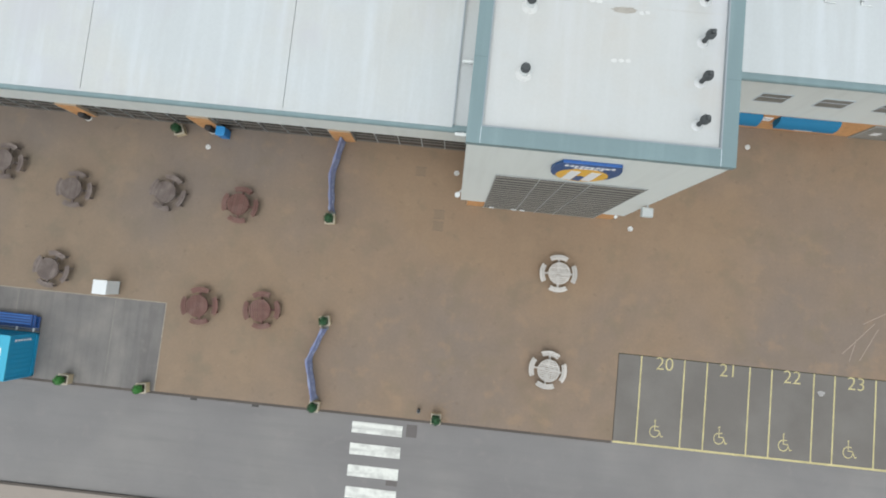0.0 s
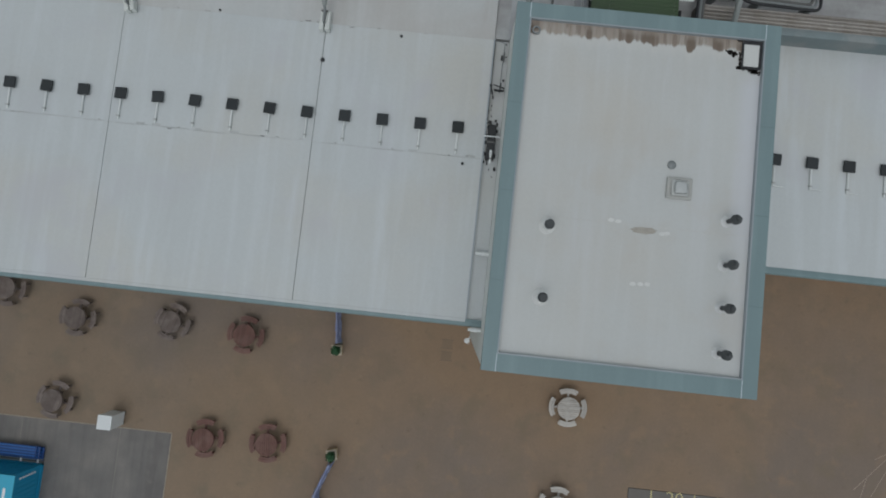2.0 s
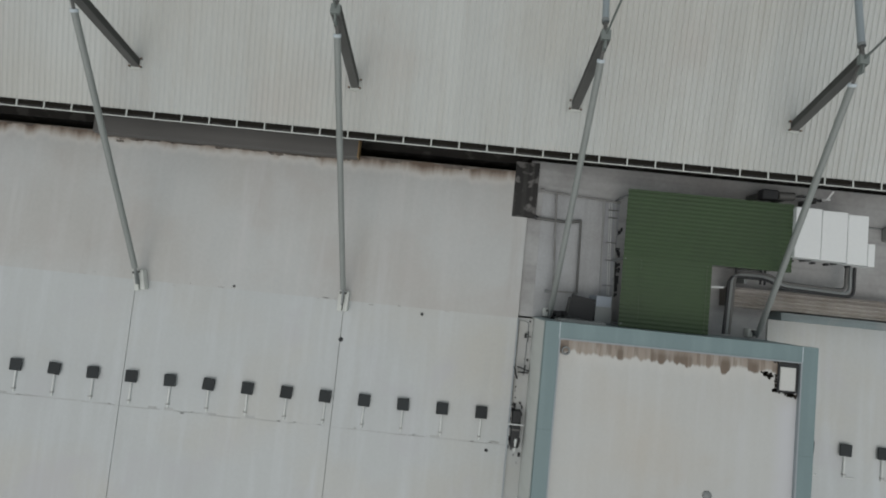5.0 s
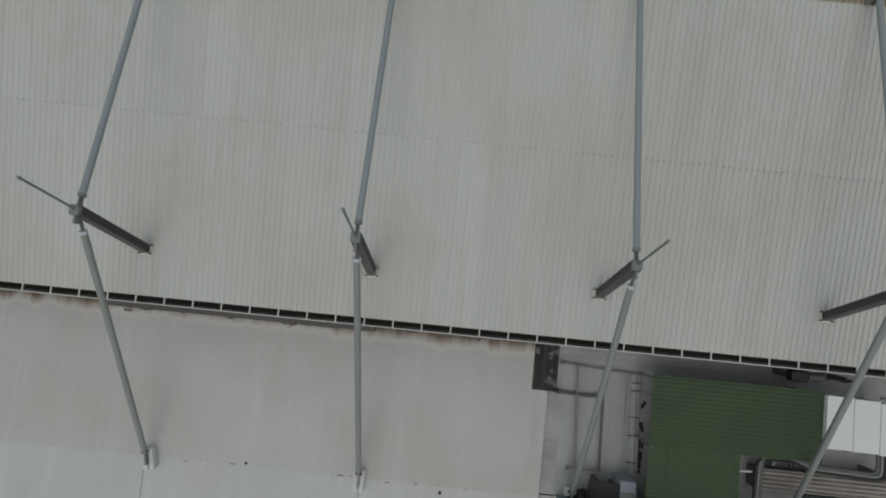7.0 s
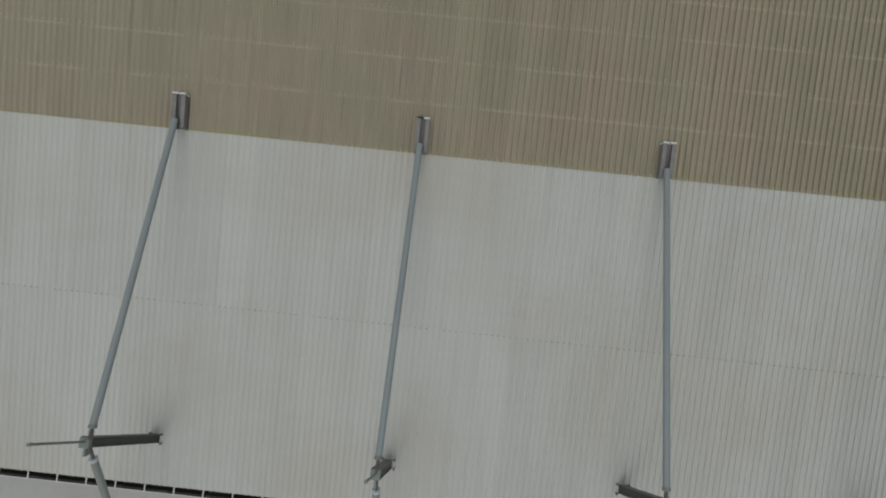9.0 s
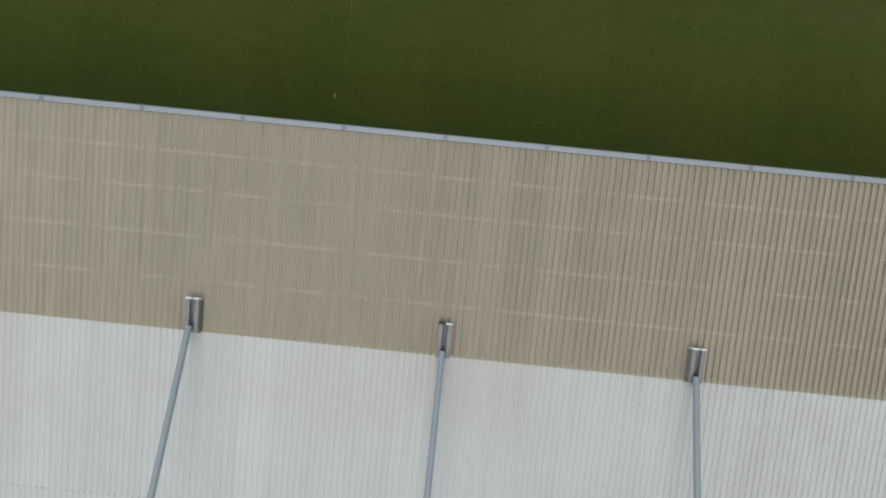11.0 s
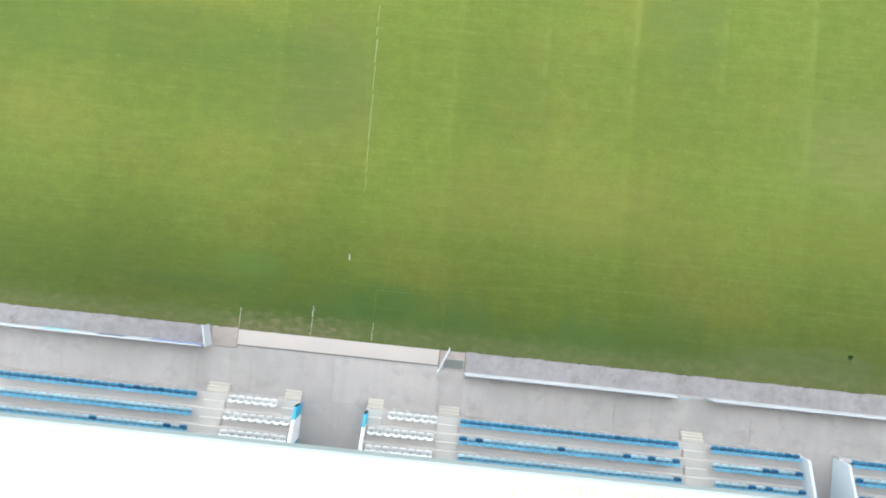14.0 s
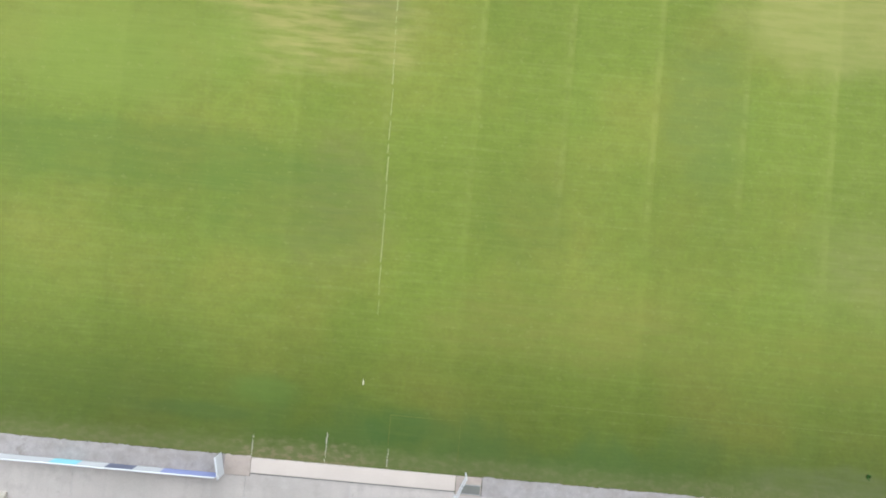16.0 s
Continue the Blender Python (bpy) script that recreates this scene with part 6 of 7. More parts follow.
# ================= stand: terrace, seats, walkway =================
ROW, RISE, FRONT, BASE = 0.86, 0.35, 38.88, 0.45
ROWS = 15
structure("floor_walkway", boxes((SX0, SX1, 24, 41.42, -0.3, -0.02)), JOINT, "concrete walkway in front of the terrace", "walkway")
walkway = bpy.data.objects["floor_walkway"]
slabs = [(-46, -38.4), (-38.38, -30.45), (-30.43, -22.55), (-22.53, -20.62), (-20.6, -14.6), (-14.58, -8.52), (-8.5, -7.05), (-7.03, 1.8), (1.82, 9.72), (9.74, 17.6), (17.62, 25.5), (25.52, 46)]
for a, b in slabs:
    part("concrete_slab", boxes((a, b, 38.92, 41.42, -0.06, 0.0)), CONCRETE, walkway)
part("concrete_slab", boxes((-16.2, -12.45, 24, 38.9, -0.06, 0.002)), CONCRETE, walkway)
part("concrete_slab", boxes((12.5, 14.6, 24, 38.9, -0.06, 0.002)), CONCRETE, walkway)


def terrace(x0, x1):
    prof = [(24.0, 0.0), (FRONT, 0.0)]
    for k in range(ROWS):
        prof += [(FRONT - ROW * k, BASE + RISE * k), (FRONT - ROW * (k + 1), BASE + RISE * k)]
    prof.append((24.0, BASE + RISE * (ROWS - 1)))
    return swept(prof, x0, x1)


for k, (a, b) in enumerate(((-46, -16.22), (-12.43, 12.48), (14.62, 46))):
    step_floor = structure("floor_terrace_%d" % (k + 1), terrace(a, b), TERRACE, "stepped concrete seating terrace", "terrace")
    part("front_face", boxes((a, b, FRONT + 0.002, FRONT + 0.03, 0, BASE + 0.004)), RISER, step_floor, "drip-stained front face")


def aisle(x0, x1, rows=5, front=True):
    s = thing("aisle_steps", "tan concrete aisle steps between seat blocks", "steps", ((x0 + x1) / 2, 0, 0), group="aisle steps")
    h = (x1 - x0) / 2
    if front:
        for q in range(3):
            part("front_step", boxes((-h, h, FRONT + 0.16 * q, FRONT + 0.16 * (q + 1) - 0.006, 0, 0.36 - 0.11 * q), bevel=0.012), TAN_STEP, s, "tan front step")
    for k in range(rows):
        y = FRONT - ROW * k
        part("step", boxes((-h, h, y - ROW, y - 0.008, BASE + RISE * k, BASE + RISE * k + 0.02), bevel=0.006), PALE_STEP, s)
        part("step", boxes((-h, h, y - ROW, y - ROW / 2, BASE + RISE * k + 0.02, BASE + RISE * k + 0.19), bevel=0.012), PALE_STEP, s)


for a, b in ((-35.3, -34.0), (-21.68, -20.43), (-8.31, -7.11), (5.7, 6.94)):
    aisle(a, b)
for a, b in ((-17.2, -16.28), (-12.4, -11.5)):
    aisle(a, b, rows=1)

# ---- seats ----
def shell(spans, rows):
    """A thin curved sheet: rows of (y, z) points drawn across the width and cupped at the sides."""
    bm = bmesh.new()
    n = 5
    grid = [[bm.verts.new(spans(i / n * 2 - 1, k)) for k in range(rows)] for i in range(n + 1)]
    for a, b in zip(grid, grid[1:]):
        for k in range(rows - 1):
            bm.faces.new((a[k], b[k], b[k + 1], a[k + 1]))
    bmesh.ops.solidify(bm, geom=list(bm.faces), thickness=0.022)
    return bm


def seat(hollow, lip, back):
    s = thing("stadium_seat", "", "seat")
    # hollow takes a darker tone as painted shade between lip and backrest
    pan = [(-0.10, -0.03), (-0.06, -0.045), (-0.025, -0.02)]
    part("pan", shell(lambda u, k: (0.223 * u, 0.05 + pan[k][0], 0.40 + pan[k][1] + 0.03 * u * u), 3), hollow, s, smooth=True)
    edge = [(-0.026, -0.018), (0.02, 0.008), (0.125, 0.012), (0.145, -0.03)]
    part("front_lip", shell(lambda u, k: (0.223 * u * (1 - 0.06 * (k > 1)), 0.05 + edge[k][0] - 0.04 * u * u * (k > 1), 0.402 + edge[k][1] + 0.03 * u * u), 4), lip, s, "paler upturned front edge", smooth=True)
    rest = [0, 0.4, 0.8, 1.0]
    part("backrest", shell(lambda u, k: (0.224 * u * (1 - 0.08 * (k == 3)), -0.08 - 0.10 * rest[k] + 0.06 * u * u, 0.43 + 0.215 * rest[k] - 0.04 * rest[k] * u * u), 4), back, s, smooth=True)
    part("bracket", boxes((-0.03, 0.03, -0.15, -0.08, 0, 0.44), (-0.03, 0.03, -0.15, 0.08, 0.33, 0.36)), DARK_STEEL, s)
    return s


KINDS = {
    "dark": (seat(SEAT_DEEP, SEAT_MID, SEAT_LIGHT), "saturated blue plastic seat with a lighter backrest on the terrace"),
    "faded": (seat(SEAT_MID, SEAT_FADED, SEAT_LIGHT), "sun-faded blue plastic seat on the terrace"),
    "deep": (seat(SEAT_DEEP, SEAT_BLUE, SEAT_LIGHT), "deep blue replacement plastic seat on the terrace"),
    "white": (seat(SEAT_WHITE_SHADE, SEAT_WHITE, SEAT_WHITE), "white plastic seat beside the tunnel"),
}
used = set()


def put_seat(kind, x, row):
    ob, label = KINDS[kind]
    tagged(ob, label, "seat", {"white": "white seats beside the tunnel"}.get(kind, "blue seats on the terrace"))
    m = pose(x, FRONT - ROW * row - 0.13, BASE + RISE * row)
    if kind in used:
        copy_thing(ob, m)
    else:
        used.add(kind)
        ob.matrix_basis = m


srng = random.Random(11)
for row in range(3):
    for x0, x1 in ((-38.5, -35.5), (-33.4, -21.7), (-7.05, 5.6), (7.1, 12.2), (15.0, 21.0)):
        n = int((x1 - x0) / 0.457)
        for k in range(n):
            x = x0 + 0.23 + 0.457 * k
            kind = "dark" if row == 0 else "faded"
            if srng.random() < 0.07 or (row and k in (0, n - 1) and srng.random() < 0.7):
                kind = "deep"
            put_seat(kind, x, row)
for row in range(4):
    for x0, n in (((-20.15, 6), (-11.1, 6)) if row == 0 else ((-20.2, 8), (-12.15, 8))):
        for k in range(n):
            put_seat("white", x0 + 0.22 + 0.465 * k, row)

# folded benches on the fourth row
for x0, x1 in ((-32.5, -31.0), (-29.7, -26.5), (-25.2, -22.0)):
    b = thing("folded_bench", "blue folded bench on dark posts", "bench", (0, FRONT - ROW * 3 - 0.45, BASE + RISE * 3), group="folded benches")
    part("board", boxes((x0, x1, -0.04, 0.04, 0.18, 0.38), bevel=0.02), SEAT_MID, b)
    k = x0 + 0.25
    while k < x1:
        part("post", boxes((k - 0.014, k + 0.014, 0.05, 0.1, 0, 0.42)), DARK_STEEL, b)
        k += 0.55


# ---- tunnel side walls ----
def side_wall(name, x0, x1, y0, y1, panels):
    """A wall whose top follows the terrace, faced with coloured panels."""
    w = structure(name, swept([(y1, 0.0), (y0, 0.0), (y0, BASE + 0.75), (y1, BASE + 0.75 + (y0 - y1) / ROW * RISE)], x0, x1), PANEL_PALE, "panelled tunnel side wall rising with the terrace", "tunnel wall")
    for a, b, mat_ in panels:
        za, zb = BASE + 0.752 + (y0 - a) / ROW * RISE, BASE + 0.752 + (y0 - b) / ROW * RISE
        part("panel", swept([(a, 0.05), (a, za + 0.01), (b, zb + 0.01), (b, 0.05)], x0 - 0.012, x1 + 0.012), mat_, w)
    return w


side_wall("wall_tunnel_1", -16.34, -16.2, 38.75, 30, [(38.75, 38.1, PANEL_BLUE), (38.09, 36.7, SIGN_WHITE), (36.69, 36.1, PANEL_BLUE), (36.09, 35.4, SIGN_WHITE), (35.39, 34.8, PANEL_BLUE)])
side_wall("wall_tunnel_2", -12.45, -12.31, 38.75, 30, [(38.75, 38.1, PANEL_BLUE), (38.09, 36.6, SIGN_WHITE), (36.59, 36.0, PANEL_BLUE), (35.99, 35.2, SIGN_WHITE)])
side_wall("wall_tunnel_3", 12.36, 12.5, 38.75, 30, [])
side_wall("wall_tunnel_4", 14.6, 14.74, 38.75, 30, [])
part("tunnel_line", boxes((-16.18, -12.47, 35.75, 35.85, 0.0, 0.012)), DARK_STEEL, walkway)
crate = thing("blue_crate", "blue plastic crate on the tunnel floor", "crate", (-14.3, 35.3, 0.002))
part("body", boxes((-0.3, 0.3, -0.2, 0.2, 0, 0.3), bevel=0.03), PANEL_BLUE, crate)
part("lid", boxes((-0.32, 0.32, -0.22, 0.22, 0.3, 0.34), bevel=0.015), TURQUOISE, crate)

# ---- touchline strip, hoardings and gate ----
strip = structure("floor_touchline_strip", boxes((SX0, -21.9, 41.42, 42.6, -0.3, 0.0), (-7.05, SX1, 41.42, 42.6, -0.3, 0.0)), GRAVEL, "grey gritty strip between hoardings and grass", "path")
part("grit_patch", boxes((-21.9, -20.4, 41.44, 42.6, -0.3, 0.001)), BROWN_GRIT, strip, "brown gritty patch by the gate")
slab = structure("floor_ramp", boxes((-20.36, -8.6, 41.66, 42.52, -0.3, 0.06)), PINK_SLAB, "pinkish concrete threshold slab to the pitch", "slab")
# flat dark strip paints the shadow at the foot of the slab
part("edge_shadow_gap", boxes((-20.36, -8.6, 41.58, 41.66, -0.05, 0.012)), DARK_STEEL, slab, "dark strip as the shadow along the slab edge")
structure("floor_ramp_gap", boxes((-20.36, -8.6, 41.42, 41.58, -0.3, 0.0)), CONCRETE, "concrete edge beside the slab", "slab")
grate = thing("drain_cover", "dark grey drain grate beside the gate", "drain cover", (-7.75, 41.8, 0))
part("plate", boxes((-0.55, 0.6, -0.24, 0.24, 0, 0.02)), DARK_STEEL, grate)
part("frame", boxes((-0.6, 0.65, -0.28, -0.24, 0, 0.03), (-0.6, 0.65, 0.24, 0.28, 0, 0.03)), MID_STEEL, grate)
structure("floor_gate_patch", boxes((-8.56, -7.09, 41.42, 42.6, -0.3, -0.001)), BROWN_GRIT, "gritty patch below the gate", "path")


def hoarding(x0, x1, mats, y=41.46):
    h = thing("advertising_hoarding", "pale pitch-side advertising hoarding on posts", "hoarding", (0, y, 0), group="pitch-side hoardings")
    n = max(1, round((x1 - x0) / 1.6))
    w = (x1 - x0) / n
    for k in range(n):
        a = x0 + w * k
        part("board", boxes((a + 0.01, a + w - 0.01, -0.02, 0.03, 0.08, 0.72), bevel=0.006), mats[k % len(mats)], h)
        part("post", boxes((a + 0.1, a + 0.16, -0.09, -0.02, 0, 0.7)), MID_STEEL, h)
    part("top_rail", rods(((x0, 0, 0.74), (x1, 0, 0.74), 0.05), seg=10), HOARD_WHITE, h, "white top rail", smooth=True)


hoarding(-45, -36.1, [HOARD_WHITE])
hoarding(-34.6, -22.1, [HOARD_WHITE, HOARD_WHITE, HOARD_CYAN, HOARD_WHITE, HOARD_DARK, HOARD_WHITE, HOARD_BLUE, HOARD_BLUE])
hoarding(-7.05, 5.2, [HOARD_WHITE], 41.36)
hoarding(7.1, 22.0, [HOARD_WHITE], 41.36)
rail = thing("low_rail", "thin grey rail between the hoardings", "rail", (0, 41.36, 0))
part("rail", rods(((5.2, 0, 0.75), (7.1, 0, 0.75), 0.03), seg=8), MID_STEEL, rail)
part("post", rods(((5.35, 0, 0), (5.35, 0, 0.75), 0.03), ((6.95, 0, 0), (6.95, 0, 0.75), 0.03), seg=8), MID_STEEL, rail)
part("cover", boxes((5.1, 5.7, -0.08, 0.1, 0.76, 0.8)), GALV, rail)
ret = thing("return_board", "short white board at the end of the hoarding", "hoarding", (-21.98, 42.05, 0), 14)
part("board", boxes((-0.03, 0.03, -0.6, 0.62, 0.05, 0.9), bevel=0.01), HOARD_WHITE, ret)
part("top_rail", boxes((-0.055, 0.055, -0.62, 0.64, 0.9, 0.96), bevel=0.015), HOARD_WHITE, ret)
part("post", boxes((-0.08, -0.03, -0.5, -0.44, 0, 0.9), (-0.08, -0.03, 0.44, 0.5, 0, 0.9)), MID_STEEL, ret)
gate = thing("gate_rail", "white tubular gate rail at the pitch entrance", "gate", (-8.3, 42.1, 0))
part("rail", rods(((-0.28, -0.7, 0.9), (0.25, 0.6, 0.9), 0.035), ((-0.28, -0.7, 0.45), (0.25, 0.6, 0.45), 0.03)), HOARD_WHITE, gate, smooth=True)
part("post", rods(((-0.28, -0.7, 0), (-0.28, -0.7, 0.95), 0.045)), HOARD_WHITE, gate, smooth=True)
part("post", rods(((0.25, 0.6, 0), (0.25, 0.6, 0.95), 0.045)), HOARD_WHITE, gate, smooth=True)
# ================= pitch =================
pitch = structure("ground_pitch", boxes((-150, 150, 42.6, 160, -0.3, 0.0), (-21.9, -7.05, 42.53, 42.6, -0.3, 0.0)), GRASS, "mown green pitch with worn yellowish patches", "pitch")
bm = bmesh.new()
y = 51.3
while y < 110:
    d = srng.uniform(0.2, 1.6)
    w = srng.uniform(0.012, 0.035)
    o = -13.95 - 0.0325 * (y - 50.2) + srng.gauss(0, 0.012)
    box(bm, o - w, o + w, y, y + d, 0.0, 0.004)
    y += d + srng.uniform(0.02, 0.35)
tagged(part("chalk_line", bm, CHALK, pitch, "faint broken chalk line"), kind="stuff")
part("chalk_line", boxes((-3.5, 30, 46.96, 47.01, 0.0, 0.004)), surface("faint_chalk", (0.056, 0.070, 0.017), 0.95, spec=0.1, var=0.35, coarse=2, fine=5), pitch, "very faint touchline")
part("chalk_line", boxes((-12.66, -8.6, 45.6, 45.64, 0.0, 0.004), (-8.62, -8.57, 43.2, 45.6, 0.0, 0.004), (-12.68, -12.63, 43.9, 45.6, 0.0, 0.004)), bpy.data.materials["faint_chalk"], pitch, "very faint marked rectangle")
CHALK_MARK = surface("white_chalk_mark", (0.20, 0.20, 0.15), 0.95, spec=0.1, var=0.35, coarse=2.0, fine=6)
def broken_line(x, y0, y1):
    """A chalk line that the grass has broken into uneven dabs."""
    bm = bmesh.new()
    y = y0
    while y < y1:
        d, w, o = srng.uniform(0.05, 0.2), srng.uniform(0.015, 0.045), srng.gauss(0, 0.012)
        box(bm, x + o - w, x + o + w, y, min(y + d, y1 + 0.02), 0, 0.004)
        y += d + srng.choice((0.0, 0.02, 0.07))
    return bm


for x, y0, y1 in ((-20.4, 42.62, 43.75), (-16.18, 42.53, 44.3), (-12.62, 42.66, 43.7), (-14.42, 47.2, 47.55)):
    part("chalk_mark", broken_line(x, y0, y1), CHALK_MARK, pitch, "short chalk mark")
# ragged turf growing over the strip's edge
bm = bmesh.new()
x = -34.0
while x < 24.0:
    if not -20.4 < x < -7.05:
        d = 0.03 + 0.07 * noise.noise((x * 0.8, 2.0, 0)) + 0.05 * noise.noise((x * 3.1, 5.0, 0)) + 0.05 * noise.noise((x * 11.0, 8.0, 0))
        if d > 0.012:
            box(bm, x, x + 0.07, 42.6 - d, 42.6, -0.02, 0.012)
    else:
        d = 0.10 * noise.noise((x * 2.3, 4.0, 0)) + 0.05 * noise.noise((x * 9.0, 8.0, 0))
        if d > 0.012 and -20.36 < x < -8.65:
            box(bm, x, x + 0.06, 42.53 - d * 0.5, 42.53, 0.058, 0.068)
    x += 0.07
tagged(part("turf_fringe", bm, GRASS_WORN, pitch, "ragged yellowed turf along the edge"), kind="stuff")

# ================= forecourt things =================
def bench_table(wood, label, at, turn):
    """Round picnic table with four curved benches joined by arms."""
    t = thing("picnic_table", label, "picnic table", at, turn, "round picnic tables on the forecourt")
    n = 11
    for k in range(n):
        x0 = -0.60 + 1.20 * k / n
        x1 = x0 + 1.20 / n - 0.026
        ya, yb = [math.sqrt(max(0.0, 0.61 ** 2 - xx * xx)) for xx in (x0, x1)]
        part("top_board", prism([(x0, -ya), (x1, -yb), (x1, yb), (x0, ya)], 0.70, 0.74), wood, t)
    part("rim", lathe([(0.565, 0.63), (0.625, 0.63), (0.625, 0.735), (0.61, 0.735), (0.565, 0.70)], 32), wood, t, smooth=True)
    for q in range(4):
        c = math.pi / 2 * q
        for r0, r1 in ((0.80, 0.935), (0.947, 1.08)):
            arc = [c + radians(a) for a in (-31, -28, -20, -10, 0, 10, 20, 28, 31)]
            part("bench_board", prism([((r0 + 0.03 * (j in (0, 8))) * math.cos(a), (r0 + 0.03 * (j in (0, 8))) * math.sin(a)) for j, a in enumerate(arc)] + [((r1 - 0.03 * (j in (0, 8))) * math.cos(a), (r1 - 0.03 * (j in (0, 8))) * math.sin(a)) for j, a in reversed(list(enumerate(arc)))], 0.42, 0.46), wood, t)
        for da in (-22, 22):
            a = c + radians(da)
            part("leg", boxes((-0.05, 0.05, -0.04, 0.04, 0, 0.42)), wood, t, at=pose(0.96 * math.cos(a), 0.96 * math.sin(a), 0, 0, 0, math.degrees(a)))
        part("arm", boxes((0.15, 0.95, -0.05, 0.05, 0.3, 0.4)), wood, t, at=pose(0, 0, 0, 0, 0, math.degrees(c)))
        part("table_leg", boxes((0.3, 0.4, -0.05, 0.05, 0, 0.7)), wood, t, at=pose(0, 0, 0, 0, 0, math.degrees(c)))


for wood, label, x, y, turn in (
        (WOOD_GREY, "round picnic table in weathered grey-brown wood on brown paving", -26.12, 3.36, -4),
        (WOOD_GREY, "round picnic table in weathered grey-brown wood on brown paving", -21.78, 2.1, -3),
        (WOOD_GREY, "round picnic table in weathered grey-brown wood on brown paving", -16.26, 2.43, -18),
        (WOOD_RED, "round picnic table in red-stained wood on brown paving", -11.92, 2.15, -6),
        (WOOD_GREY, "round picnic table in weathered grey-brown wood beside the yard edge", -22.38, -2.68, -14),
        (WOOD_RED, "round picnic table in red-stained wood on brown paving", -13.48, -3.9, 5),
        (WOOD_RED, "round picnic table in red-stained wood on brown paving", -9.88, -3.78, 7),
        (WOOD_PALE, "round picnic table in pale grey wood near the tower", 6.87, 0.05, 92),
        (WOOD_PALE, "round picnic table in pale grey wood on brown paving", 6.73, -5.44, 84)):
    bench_table(wood, label, (x, y, 0), turn)


RIM_PALE = surface("pale_planter_rim", (0.50, 0.44, 0.34), 0.8, var=0.12)


def planter(x, y, leaf, seed, turn=0.0):
    p = thing("planter", "square timber planter with a clipped round evergreen bush", "planter", (x, y, 0), turn, "planters on the forecourt")
    tub = part("tub", boxes((-0.25, 0.25, -0.25, 0.25, 0, 0.05)), TUB, p)
    for k in range(4):
        for j in range(4):
            part("plank", boxes((-0.26, 0.26, -0.27, -0.235, 0.05 + 0.105 * j, 0.15 + 0.105 * j)), TUB, tub, at=pose(0, 0, 0, 0, 0, 90 * k))
    part("rim", boxes((-0.29, 0.29, -0.29, -0.21, 0.47, 0.51), (-0.29, 0.29, 0.21, 0.29, 0.47, 0.51), (-0.29, -0.21, -0.21, 0.21, 0.47, 0.51), (0.21, 0.29, -0.21, 0.21, 0.47, 0.51)), RIM_PALE, p, "pale rim")
    part("soil", boxes((-0.21, 0.21, -0.21, 0.21, 0.35, 0.45)), SOIL, p)
    part("stem", rods(((0, 0, 0.4), (0.01, 0, 0.8), 0.03), seg=8), SOIL, p)
    bm = bmesh.new()
    r = random.Random(seed)
    for _ in range(420):
        d = Vector((r.gauss(0, 1), r.gauss(0, 1), r.gauss(0, 1))).normalized() * (0.285 * (0.72 + 0.3 * r.random()))
        c = Vector((0, 0, 0.84)) + d * (1 + 0.05 * math.sin(5 * d.x + 9 * d.y))
        nrm = (d.normalized() + Vector((r.gauss(0, 0.5), r.gauss(0, 0.5), r.gauss(0, 0.5)))).normalized()
        a = nrm.orthogonal().normalized() * r.uniform(0.035, 0.06)
        b = nrm.cross(a).normalized() * r.uniform(0.02, 0.035)
        bm.faces.new([bm.verts.new(c + v) for v in (-a, -b, a, b)])
    core = bmesh.ops.create_icosphere(bm, subdivisions=2, radius=0.2)
    for v in core["verts"]:
        v.co = v.co * (1 + 0.15 * math.sin(11 * v.co.x + 7 * v.co.z)) + Vector((0, 0, 0.84))
    part("bush", bm, leaf, p, "dense clipped foliage")


for k, (x, y, leaf) in enumerate(((-20.64, -8.84, LEAF_BRIGHT), (-16.12, -8.86, LEAF_BRIGHT), (-6.17, -4.02, LEAF), (-6.58, 1.85, LEAF), (-6.22, -8.84, LEAF), (0.72, -8.8, LEAF), (-16.12, 6.22, LEAF))):
    planter(x, y, leaf, 20 + k, (0, 8, 14, 5, -6, 0, 20)[k])


